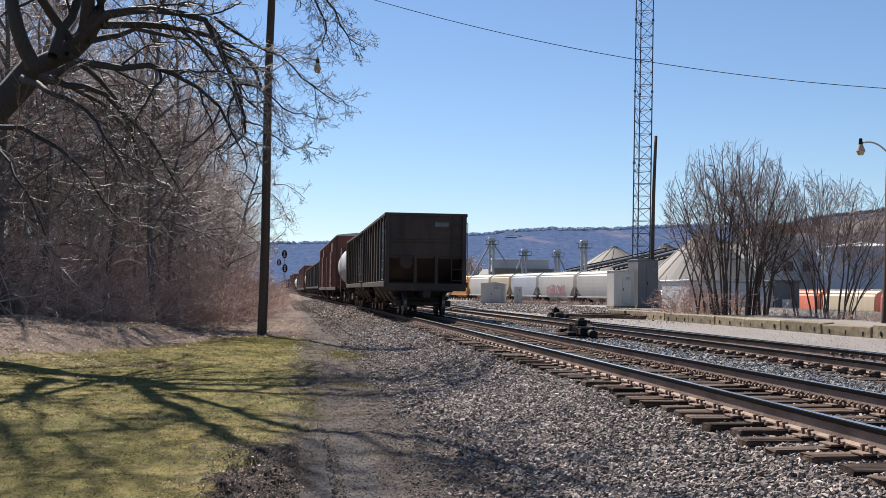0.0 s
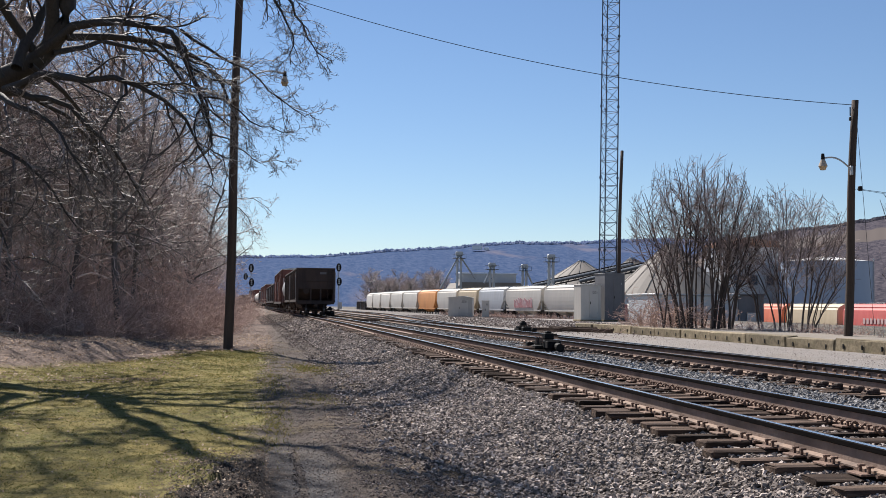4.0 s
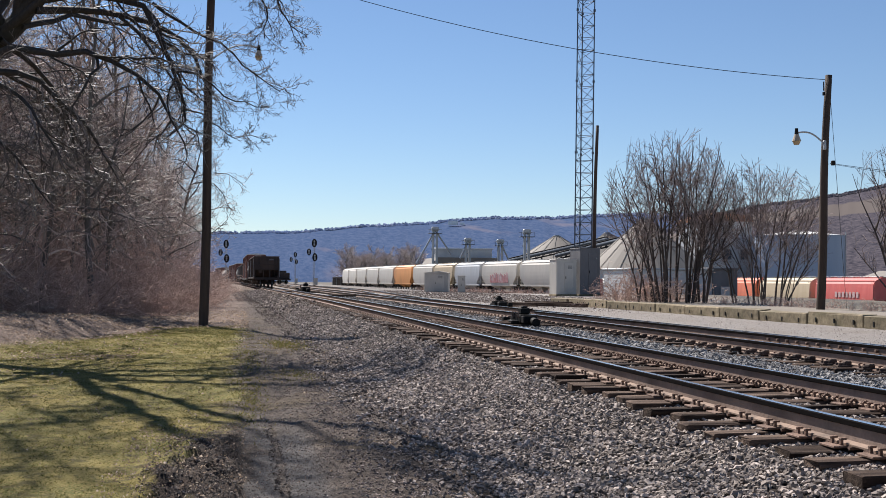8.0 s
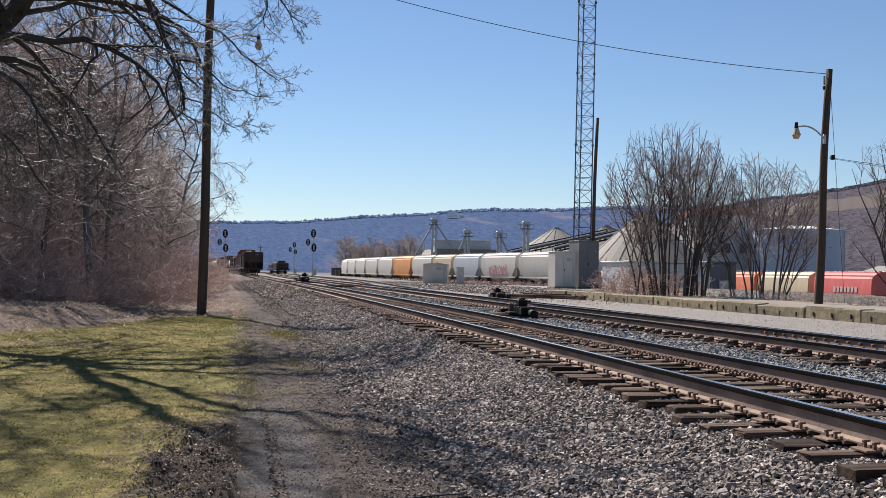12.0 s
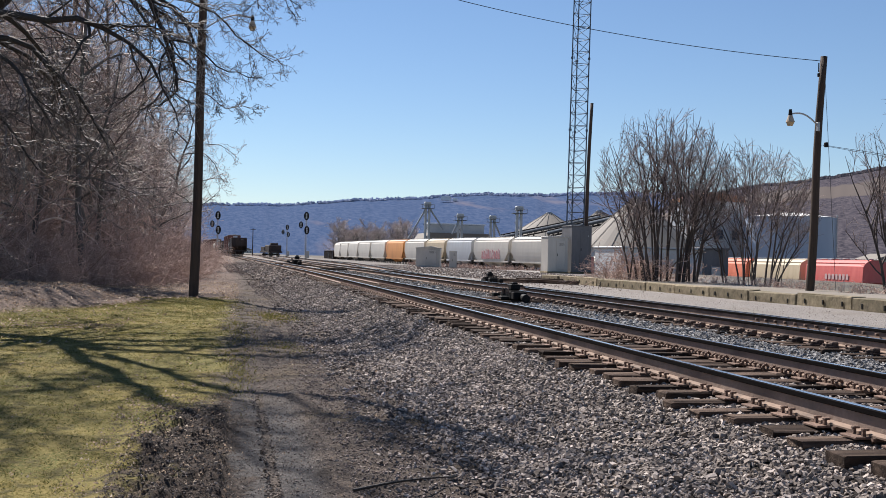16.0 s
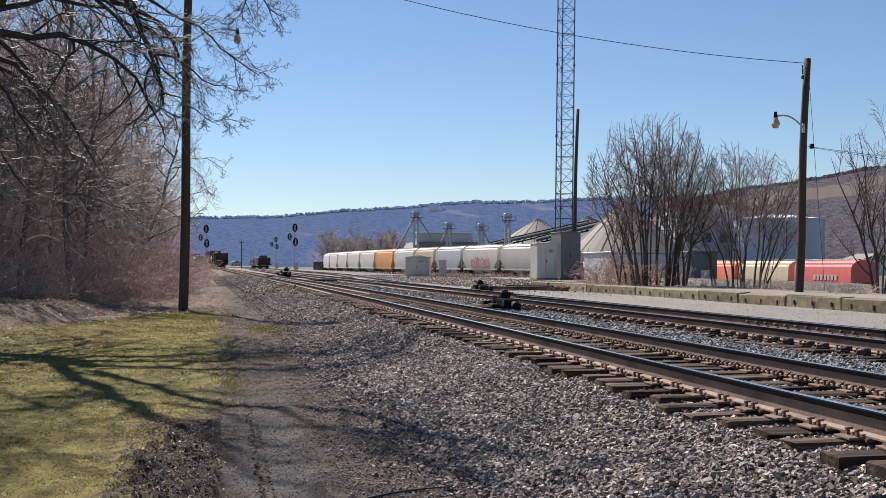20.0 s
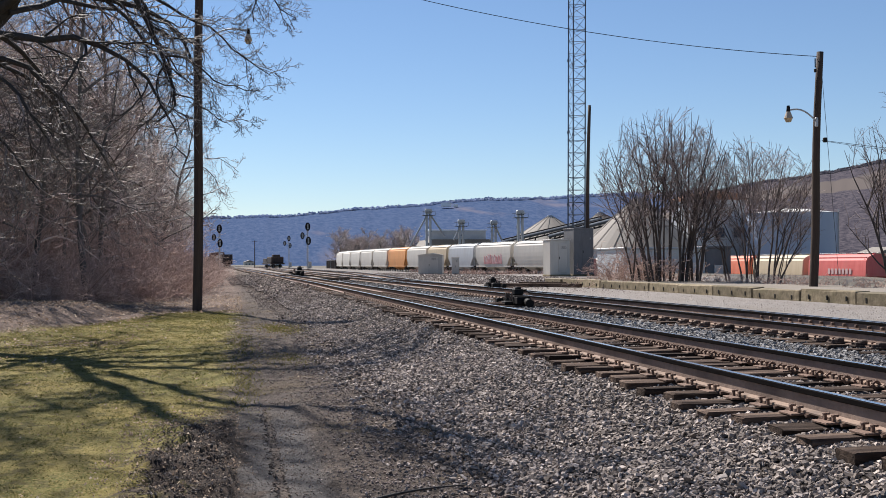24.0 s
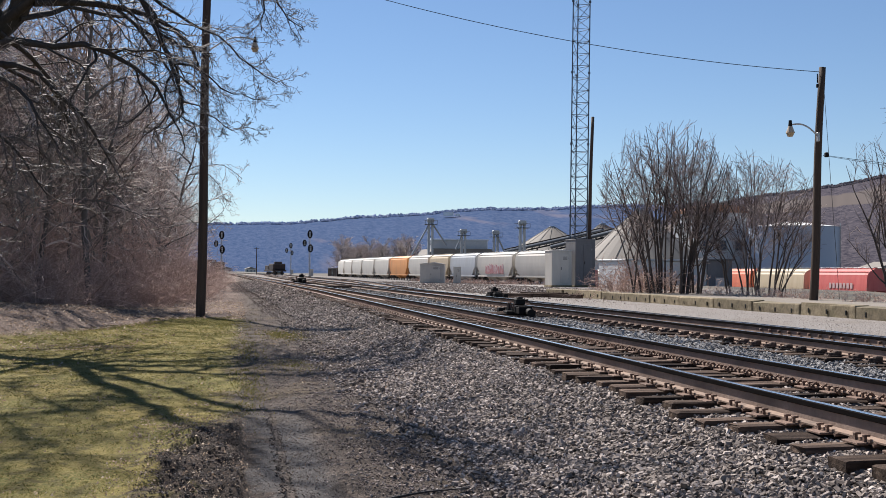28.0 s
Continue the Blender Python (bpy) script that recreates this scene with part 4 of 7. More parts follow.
# the old tree beside the lawn: its limbs reach over the lane
rng = np.random.default_rng(5)
polys = []
N_PT = 11
BOUGHS = [
    ([(-8.7, 26.6, 0.0), (-8.4, 26.6, 3.6), (-7.95, 26.7, 5.35), (-6.62, 26.8, 7.05)], 0.55, 0.34),
    ([(-6.7, 26.8, 6.95), (-5.55, 26.3, 7.45), (-4.95, 25.9, 8.2), (-4.7, 25.5, 9.3)], 0.29, 0.19),
    ([(-6.3, 25.5, 6.8), (-6.7, 25.2, 7.8), (-7.0, 25.6, 9.6), (-7.2, 25.4, 11.4)], 0.19, 0.07),
    ([(-5.9, 25.6, 7.1), (-5.7, 26.1, 8.1), (-5.3, 26.6, 9.4), (-5.2, 26.8, 11)], 0.14, 0.05),
    ([(-5.6, 26.1, 7.5), (-4.6, 25.5, 8.1), (-3.3, 24.9, 8.2), (-2.35, 24.7, 7.9), (-1.9, 24.6, 7.2), (-1.55, 24.6, 6.3), (-1.3, 24.6, 5.5)], 0.13, 0.03),
    ([(-4.8, 25.6, 7.9), (-3.9, 26, 8.05), (-2.8, 26.2, 7.97), (-1.9, 26.3, 7.8), (-1.2, 26.3, 7.0), (-0.8, 26.4, 6.2)], 0.11, 0.025),
    ([(-6.3, 26.3, 6.7), (-5.2, 25.3, 6.9), (-4.3, 25.0, 6.8), (-3.3, 24.6, 6.7), (-2.3, 24.4, 6.2), (-1.7, 24.3, 5.5), (-1.3, 24.2, 4.7)], 0.12, 0.015),
    ([(-6.0, 25.7, 6.6), (-4.9, 25.7, 6.3), (-4.1, 26.0, 5.6), (-3.4, 26.4, 4.8), (-2.9, 26.7, 3.9)], 0.09, 0.015),
    ([(-7.6, 25.5, 5.4), (-6.5, 25.0, 5.3), (-5.5, 24.7, 4.8), (-4.7, 24.3, 4.0), (-4.2, 24.2, 3.3)], 0.08, 0.015),
    ([(-4.6, 25.5, 9.1), (-2.8, 25.3, 10.1), (-1.2, 25.4, 10.1), (0.3, 25.5, 9.3)], 0.12, 0.04),
    ([(-0.3, 25.5, 9.6), (0.3, 25.3, 8.6), (0.5, 25.2, 8.1), (0.48, 25.2, 7.4)], 0.045, 0.012),
    ([(0.28, 25.5, 9.3), (0.8, 25.7, 8.4), (1.1, 25.8, 7.9), (1.5, 25.9, 7.7)], 0.04, 0.01),
    ([(-2.2, 25.9, 8.3), (-1.2, 26, 7.7), (-0.4, 26, 7.3), (0.2, 26.1, 6.7), (0.9, 26.1, 6.3)], 0.045, 0.01),
    ([(-1.6, 24.6, 6.4), (-0.9, 24.5, 6.3), (-0.3, 24.4, 5.8), (0.5, 24.3, 5.6)], 0.03, 0.008),
    ([(-1.3, 24.3, 5.5), (-0.75, 24.2, 5.3), (-0.2, 24.2, 4.9), (0.35, 24.2, 4.9)], 0.022, 0.008),
    ([(-3.0, 26.2, 8.0), (-2.2, 26.4, 7.2), (-1.6, 26.5, 6.2), (-1.5, 26.6, 5.3)], 0.05, 0.012),
    ([(-6.5, 25.3, 6.5), (-5.8, 24.4, 6.1), (-4.9, 23.8, 5.7), (-4.2, 23.4, 4.9), (-3.8, 23.3, 4.2)], 0.09, 0.015),
    ([(-5.6, 25.7, 7.2), (-5.0, 27, 6.8), (-4.5, 28, 5.8), (-4.2, 28.4, 4.6)], 0.08, 0.02),
    ([(-7.7, 26.2, 5.6), (-7.0, 24.6, 5.0), (-6.3, 23.6, 4.3), (-5.6, 23.0, 3.4), (-5.3, 22.8, 2.7)], 0.075, 0.015),
    ([(-6.9, 26.5, 6.6), (-6.2, 28, 6.9), (-5.2, 29.2, 6.4), (-4.4, 30, 5.4), (-3.9, 30.3, 4.4)], 0.10, 0.02),
    ([(-5.2, 26.0, 7.6), (-4.2, 27.4, 8.2), (-3.0, 28.4, 8.3), (-2.0, 29.0, 7.7), (-1.5, 29.2, 6.9)], 0.09, 0.02),
]
# the upper boughs, high over the lawn
HIGH = [
    ([(-5.25, 26.05, 7.85), (-5.05, 25.0, 9.5), (-4.85, 24.2, 10.9), (-4.43, 22.9, 13.0), (-4.45, 22.6, 14.0)], 0.17, 0.09),
    ([(-5.6, 26.2, 7.6), (-6.8, 24.6, 9.6), (-7.8, 23.2, 12.0), (-8.4, 22.2, 14.0)], 0.12, 0.03),
    ([(-6.2, 25.5, 14.5), (-6.6, 26.6, 15.2), (-6.0, 27.6, 15.6), (-5.0, 28.2, 15.8)], 0.06, 0.02),
    ([(-6.0, 25.3, 14.2), (-7.2, 25.2, 14.8), (-8.2, 25.8, 15.2), (-8.8, 26.8, 15.6)], 0.06, 0.02),
    ([(-6.4, 25.7, 14.8), (-7.0, 27.2, 15.0), (-7.6, 28.6, 15.4), (-7.8, 30.0, 15.6)], 0.06, 0.02),
    ([(-7.3, 24.0, 10.8), (-6.6, 22.6, 13.0), (-6.4, 21.4, 14.6), (-6.8, 20.4, 15.8)], 0.07, 0.02),
    ([(-7.6, 23.4, 11.6), (-8.6, 24.6, 13.6), (-8.2, 25.6, 15.6), (-7.2, 26.2, 17.0)], 0.07, 0.02),
    ([(-4.75, 25.2, 9.6), (-4.04, 23.97, 10.3), (-3.25, 22.56, 11.0), (-2.1, 21.8, 11.5), (-1.55, 20.6, 11.8), (-1.1, 18.7, 12.0)], 0.12, 0.05),
    ([(-2.85, 22.4, 11.2), (-2.4, 20.8, 11.6), (-2.1, 20.3, 11.9), (-1.9, 19.2, 12.2)], 0.06, 0.02),
    ([(-4.4, 22.5, 14.0), (-3.9, 21.2, 14.6), (-3.0, 20.0, 15.0), (-1.8, 19.4, 15.2)], 0.055, 0.02),
    ([(-4.76, 23.9, 11.5), (-6.2, 25.5, 14.5), (-7.4, 27.0, 16.5), (-8.6, 28.0, 18.0)], 0.06, 0.02),
    ([(-4.6, 25.3, 9.4), (-4.4, 27.0, 11.5), (-3.6, 29.2, 12.6), (-2.2, 30.6, 13.0), (-0.6, 31.4, 13.0)], 0.10, 0.03),
    ([(-7.1, 25.4, 10.2), (-8.6, 24.4, 11.8), (-10.4, 23.6, 12.6), (-12.0, 23.0, 12.8)], 0.07, 0.02),
    ([(-7.1, 25.4, 10.6), (-6.6, 23.6, 12.0), (-5.8, 21.8, 12.8), (-5.0, 20.2, 12.9)], 0.06, 0.02),
]
for pts, r0, r1 in BOUGHS:
    limb = resample(pts, r0, r1, N_PT)
    limb[0][1:-1] += rng.normal(0, 0.035, (N_PT - 2, 3))
    polys.append(limb)
    if r0 < 0.28:
        sprout(rng, polys, limb, 0, [(14, 46, 0.40, 0.27, 0.2, -0.03), (8, 44, 0.5, 0.5, 0.28, -0.01), (5, 42, 0.5, 0.6, 0.3, 0.05)], 0.0046)
for pts, r0, r1 in HIGH:
    limb = resample(pts, r0, r1, N_PT)
    limb[0][1:-1] += rng.normal(0, 0.05, (N_PT - 2, 3))
    polys.append(limb)
    sprout(rng, polys, limb, 0, [(12, 46, 0.4, 0.32, 0.2, 0.0), (7, 44, 0.5, 0.5, 0.25, 0.02), (4, 40, 0.5, 0.6, 0.25, 0.03)], 0.009)
tree("old_tree", polys, "large old bare tree with thick dark limbs over the lawn", thick=0.03)


def wood_tree(seed, height, spread, trunk, fine=0.009):
    """A slender woodland tree in winter."""
    rng = np.random.default_rng(seed)
    ps = []
    stem = branch(rng, (0, 0, -0.2), (rng.normal(0, 0.06), rng.normal(0, 0.06), 1), height * 0.8, trunk, trunk * 0.25, 6, 0.05, 0.02)
    ps.append(stem)
    sprout(rng, ps, stem, 0, [(20, 50, spread, 0.45, 0.15, 0.03), (8, 42, 0.45, 0.45, 0.17, 0.02), (5, 40, 0.5, 0.5, 0.2, 0.0), (1, 40, 0.6, 0.6, 0.22, 0)], fine)
    return ps


def brush(seed, height, width, stems):
    rng = np.random.default_rng(seed)
    ps = []
    for k in range(stems):
        a, r = rng.uniform(0, 6.283), rng.uniform(0, 1) ** 0.6 * width
        s = branch(rng, (math.cos(a) * r, math.sin(a) * r, -0.1), (math.cos(a) * 0.5 + rng.normal(0, 0.4), math.sin(a) * 0.5 + rng.normal(0, 0.4), 1.0),
                   height * rng.uniform(0.4, 1.15), 0.016, 0.007, 6, 0.3, -0.09)
        ps.append(s)
        sprout(rng, ps, s, 0, [(5, 50, 0.5, 0.6, 0.38, -0.03), (2, 48, 0.55, 0.7, 0.4, 0)], 0.0085)
    return ps


def clump_bush(seed, height, stems, wide, r=0.06, base=0.5, whips=9, low=0.16):
    """A tall many-stemmed bush: upright stems from a wide base that fan out into a rounded crown."""
    rng = np.random.default_rng(seed)
    ps = []
    mid, top = height * 0.5, height * 0.5

    def inside(p):
        return (p[0] / wide) ** 2 + (p[1] / wide) ** 2 + ((p[2] - mid) / top) ** 2 < rng.uniform(0.85, 1.08)

    for k in range(stems):
        a, q = rng.uniform(0, 6.283), ((k + rng.random()) / stems) ** 0.6
        foot = np.array([math.cos(a) * q * base, math.sin(a) * q * base * 0.7, -0.1])
        b = a + rng.normal(0, 0.5)
        lat = 1.75 * q * rng.uniform(0.65, 1.0)
        end = np.array([math.cos(b) * wide * 0.93 * math.sin(lat), math.sin(b) * wide * 0.93 * math.sin(lat), mid + top * 0.95 * math.cos(lat)])
        n = 7
        u = np.linspace(0, 1, n)[:, None]
        pts = foot + (end - foot) * np.concatenate([u ** 1.35, u ** 1.35, u ** 0.92], 1) + rng.normal(0, 0.13, (n, 3)) * u * (1.3 - u)
        s = (pts, np.linspace(r * rng.uniform(0.5, 1.1), 0.008, n))
        ps.append(s)
        sprout(rng, ps, s, 0, [(whips, 40, 0.38, 0.5, 0.09, 0.04), (7, 38, 0.5, 0.55, 0.11, 0.04), (3, 38, 0.5, 0.65, 0.13, 0.03)], 0.0085,
               lambda c: inside(c[0][-1]) and c[0][0][2] > height * low * rng.uniform(0.3, 1))
    return ps


WOODS = [tree("woodland_tree", wood_tree(60 + k, h, s, t), "bare grey-brown woodland tree at the edge of the wood", "tree", group="trees of the wood", thick=0.05, twig=M_WOODTWIG, bark=M_WOODBARK)
         for k, (h, s, t) in enumerate(((17, 0.34, 0.12), (15, 0.38, 0.105), (19, 0.30, 0.13), (13, 0.42, 0.095)))]
rng = np.random.default_rng(71)
spots = []
for k in range(110):
    d = 46 + 185 * (k / 109) ** 1.35
    row = k % 5
    x = -4.9 - row * 3.4 - rng.uniform(0, 2.5) - 0.012 * d - max(0.0, float(bend(d)) - 1)
    spots.append((x, d + rng.uniform(-2, 2)))
for k in range(12):                     # the nearer corner of the wood, seen through the old tree
    spots.append((rng.uniform(-17, -10.5), rng.uniform(44, 66)))
for k in range(6):                      # the tall stand behind the old tree
    spots.append((rng.uniform(-15, -5.5), rng.uniform(50, 84)))
for k, (x, y) in enumerate(spots):
    src = WOODS[k % 4]
    m = pose(x, y, float(ground_z(x, y)), 0, 0, rng.uniform(0, 360)) @ Matrix.Scale(rng.uniform(0.9, 1.22), 4)
    if k < 4:
        src.matrix_basis = m
    else:
        c = copy_thing(src, m)
        c.scale = [m.to_scale()[0]] * 3

def arching_tree(seed, height, reach, trunk):
    """A tree of the wood's edge: its limbs arch outwards, droop, and turn up again at their tips."""
    rng = np.random.default_rng(seed)
    ps = []
    stem = branch(rng, (0, 0, -0.2), (rng.normal(0, 0.12), rng.normal(0, 0.12), 1), height, trunk, trunk * 0.35, 9, 0.09, 0.01)
    ps.append(stem)
    for k in range(15):
        u = 0.22 + 0.78 * (k + rng.random()) / 15
        i = min(7, int(u * 8))
        p, a = stem[0][i] + (stem[0][i + 1] - stem[0][i]) * (u * 8 - i), k * 2.4 + rng.normal(0, 0.4)
        r = trunk * rng.uniform(0.28, 0.5)
        limb = branch(rng, p, (math.cos(a), math.sin(a), rng.uniform(0.5, 1.2)), reach * rng.uniform(0.7, 1.25) * (1.25 - 0.5 * u), r, 0.016, 10, 0.16, -0.13)
        ps.append(limb)
        sprout(rng, ps, limb, 0, [(8, 52, 0.45, 0.45, 0.26, -0.05), (5, 48, 0.52, 0.6, 0.32, 0.04), (3, 45, 0.5, 0.7, 0.3, 0.06)], 0.011)
    return ps


EDGE = [tree("woodland_tree", arching_tree(160 + k, h, w, t), "gnarled bare tree with arching limbs at the wood's edge", "tree", group="trees of the wood", thick=0.05, twig=M_EDGETWIG, bark=M_EDGEBARK)
        for k, (h, w, t) in enumerate(((10.5, 5.6, 0.17), (8.5, 5.0, 0.14), (12.0, 5.2, 0.19)))]
rng = np.random.default_rng(171)
for k, (x, y, sc) in enumerate(((-11.6, 44.0, 1.0), (-8.4, 46.5, 1.0), (-13.6, 52.0, 1.0), (-6.6, 53.0, 0.9), (-10.2, 55.0, 1.1), (-14.0, 61.0, 1.2),
                               (-7.9, 62.0, 1.05), (-6.8, 72.0, 1.1), (-9.5, 78.0, 1.25), (-7.6, 90.0, 1.15))):
    m = pose(x, y, float(ground_z(x, y)), 0, 0, rng.uniform(0, 360)) @ Matrix.Scale(sc, 4)
    if k < 3:
        EDGE[k].matrix_basis = m
    else:
        c = copy_thing(EDGE[k % 3], m)
        c.scale = [sc] * 3

BRUSH = [tree("thicket", brush(80 + k, h, w, n), "tangled leafless brown brush along the edge of the wood", "bush", group="thickets by the wood", twig=M_BRUSH, bark=M_BRUSH, thick=0.0095, stem="cane_clump")
         for k, (h, w, n) in enumerate(((3.0, 1.8, 70), (2.3, 2.0, 75), (3.6, 1.6, 64)))]
rng = np.random.default_rng(72)
spots = []
for k in range(150):
    d = 44 + 135 * (k / 149) ** 1.35
    x = -2.3 - (k % 6) * 2.2 - rng.uniform(0, 1.6) - max(0.0, 52 - d) * 0.45 - max(0.0, float(bend(d)) - 0.5)
    spots.append((x, d + rng.uniform(-1, 1)))
for k, (x, y) in enumerate(spots):
    src = BRUSH[k % 3]
    s = rng.uniform(0.8, 1.25) * (0.75 if x > -4.5 else 1.0 if x > -8 else 1.45)
    m = pose(x, y, float(ground_z(x, y)), 0, 0, rng.uniform(0, 360)) @ Matrix.Scale(s, 4)
    if k < 3:
        src.matrix_basis = m
    else:
        c = copy_thing(src, m)
        c.scale = [s] * 3

# bushes on the platform and the young tree past the lamp pole
tree("tall_bush", clump_bush(91, 7.7, 32, 3.3, 0.066, 1.7, 10), "tall many-stemmed leafless bush on the platform", "bush", 18.35, 42.5, PLAT_Z, thick=0.022, twig=M_BUSHTWIG, bark=M_BUSHBARK)
tree("tall_bush", clump_bush(92, 7.0, 20, 3.1, 0.05, 1.3, 10), "thinner leafless bush growing beside the platform's tall bush", "bush", 22.3, 42.0, float(ground_z(22.3, 42.0)), thick=0.022, twig=M_BUSHTWIG, bark=M_BUSHBARK)
tree("thicket", brush(95, 1.9, 1.3, 80), "reddish dry brush at the foot of the tall bush", "bush", 17.3, 43.6, PLAT_Z, twig=M_BRUSH, bark=M_BRUSH, thick=0.0095, stem="cane_clump")
tree("thicket", brush(96, 1.3, 1.2, 50), "tangled dry brush between cabinets and bush", "bush", 18.2, 47.5, PLAT_Z, twig=M_BRUSH, bark=M_BRUSH, thick=0.0095, stem="cane_clump")
tree("thicket", brush(97, 1.3, 1.9, 60), "low dry weeds along the back of the platform", "bush", 19.4, 44.5, PLAT_Z, twig=M_BRUSH, bark=M_BRUSH, thick=0.0095, stem="cane_clump")
tree("young_tree", clump_bush(93, 9.8, 4, 2.3, 0.08, 0.12, 13, 0.2), "slender leafless young tree behind the platform", "tree", 26.5, 38.2, float(ground_z(26.5, 38.2)), thick=0.03, twig=M_BUSHTWIG, bark=M_BUSHBARK)
rng = np.random.default_rng(73)
FAR_TREE = tree("far_tree", wood_tree(66, 13, 0.42, 0.2, 0.02), "distant bare tree behind the parked freight cars", "tree", 30, 300, -1, group="trees beyond the yard",
                twig=M_WOODTWIG, bark=M_WOODBARK, thick=0.05)
for k in range(34):
    x, y, s = 31 + 21 * rng.random(), 290 + 40 * rng.random(), rng.uniform(0.75, 1.1)
    c = copy_thing(FAR_TREE, pose(x, y, -1, 0, 0, k * 37) @ Matrix.Scale(s, 4))
    c.scale = [s] * 3
W0 = tree("weeds", brush(88, 1.0, 1.6, 60), "dry brown weeds beside the yard track", "weeds", siding(135) - 4.2, 132, -0.2, twig=M_BRUSH, group="weeds by the yard")
for k in range(18):
    y = 112 + k * 3.4
    copy_thing(W0, pose(float(siding(y)) - 4.2 + rng.uniform(-1, 1), y, float(ground_z(siding(y) - 4.2, y)), 0, 0, k * 50))


for k, (x, y) in enumerate(((19.9, 33.2), (20.1, 35.4), (19.8, 30.0), (20.0, 38.0), (19.7, 40.2))):
    c = copy_thing(W0, pose(x, y, 0.74, 0, 0, k * 70) @ Matrix.Scale(0.5, 4))
    c.scale = [0.5] * 3


# ---- poles and wires ----
def lamp(parent, arm_pts, head):
    v, f = tubes([(np.array([tuple(p) for p in arm_pts]), np.full(len(arm_pts), 0.028))], 8)
    part("lamp_arm", fast_mesh("lamp_arm", v, f), M_GALV, parent, smooth=True)
    x, y, z = head
    bm = bmesh.new()
    rod(bm, (x, y, z + 0.12), (x, y, z + 0.34), 0.07, 0.05, 10)
    part("lamp_socket", bm, M_DARKSTEEL, parent)
    bm = bmesh.new()
    rod(bm, (x, y, z - 0.08), (x, y, z + 0.14), 0.15, 0.07, 14, caps=False)
    part("lamp_shade", bm, M_LAMPSHADE, parent, "cream enamel shade")
    bm = bmesh.new()
    rod(bm, (x, y, z - 0.20), (x, y, z - 0.08), 0.085, 0.135, 14)
    part("lamp_glass", bm, M_GLASSLAMP, parent, "yellowed glass refractor")


def arc(a, b, rise, n=7):
    a, b = Vector(a), Vector(b)
    return [a.lerp(b, i / n) + Vector((0, 0, rise * math.sin(math.pi * i / n))) for i in range(n + 1)]


def wooden_pole(x, y, z, top, r0, r1):
    """A round pole from its foot to its top, a little bent."""
    n = 9
    pts = [np.array([x + (top[0] - x) * i / (n - 1) + 0.03 * math.sin(i * 0.9), y + (top[1] - y) * i / (n - 1), z - 0.3 + (top[2] - z + 0.3) * i / (n - 1)]) for i in range(n)]
    v, f = tubes([(np.array(pts), np.linspace(r0, r1, n))], 14)
    k = len(v) - 14
    me = bpy.data.meshes.new("shaft")
    me.from_pydata(v.tolist(), [], f.tolist() + [list(range(k, k + 14))])
    return me


pole_a = tagged(new("utility_pole"), "dark wooden utility pole with a street lamp by the lawn", "utility pole")
part("shaft", wooden_pole(-1.31, 38.2, 0.0, (-1.16, 38.2, 13.9), 0.175, 0.135), M_POLE, pole_a, smooth=True)
lamp(pole_a, arc((-1.1, 38.1, 9.55), (0.5, 38.0, 10.0), 0.25), (0.52, 38.0, 9.75))
part("bracket", boxes([(-1.13, 38.0, 9.5, 0.1, 0.12, 0.35)], 0.01), M_GALV, pole_a)

pole_b = tagged(new("utility_pole"), "dark wooden utility pole with a gooseneck lamp on the platform", "utility pole")
part("shaft", wooden_pole(18.72, 31.4, PLAT_Z, (19.05, 31.4, 8.55), 0.145, 0.11), M_POLE, pole_b, smooth=True)
lamp(pole_b, arc((18.83, 31.3, 6.25), (17.95, 31.4, 6.6), 0.16), (17.9, 31.4, 6.4))
part("bracket", boxes([(18.84, 31.28, 6.2, 0.08, 0.1, 0.3)], 0.01), M_GALV, pole_b)
bm = bmesh.new()
rod(bm, (18.8, 31.25, 8.3), (18.8, 31.25, 8.0), 0.02)
box(bm, 18.8, 31.25, 7.9, 0.07, 0.07, 0.12, bevel=0.01)
part("insulator", bm, M_BLACK, pole_b)
part("insulator", boxes([(19.16, 31.3, 5.62, 0.12, 0.12, 0.16)], 0.02), M_BLACK, pole_b)


def wire(name, a, b, sag, r, label, n=24):
    a, b = np.array(a, float), np.array(b, float)
    u = np.linspace(0, 1, n)[:, None]
    p = a + (b - a) * u - np.array([0, 0, 1.0]) * sag * 4 * u * (1 - u)
    v, f = tubes([(p, np.full(n, r))], 5)
    return tagged(part(name, fast_mesh(name, v, f), M_WIRE), label, "cable")


wire("overhead_wire", (-1.15, 38.1, 13.35), (18.95, 31.4, 8.4), 0.75, 0.012, "black overhead wire strung between the two wooden poles", 40)
wire("overhead_wire", (19.05, 31.4, 5.6), (14.0 + 20, 62, 3.2), 0.3, 0.008, "service wire running from the platform pole to the yard")
wire("overhead_wire", (19.1, 31.4, 5.62), (46, 34, 5.4), 0.5, 0.008, "service wire running away from the platform pole")
wire("overhead_wire", (19.1, 31.4, 5.6), (46, 33, 4.7), 0.5, 0.007, "lower service wire running away from the platform pole")
wire("guy_wire", (19.1, 31.4, 8.2), (20.0, 31.9, 0.8), 0.0, 0.008, "thin steel guy wire of the platform pole", 4)


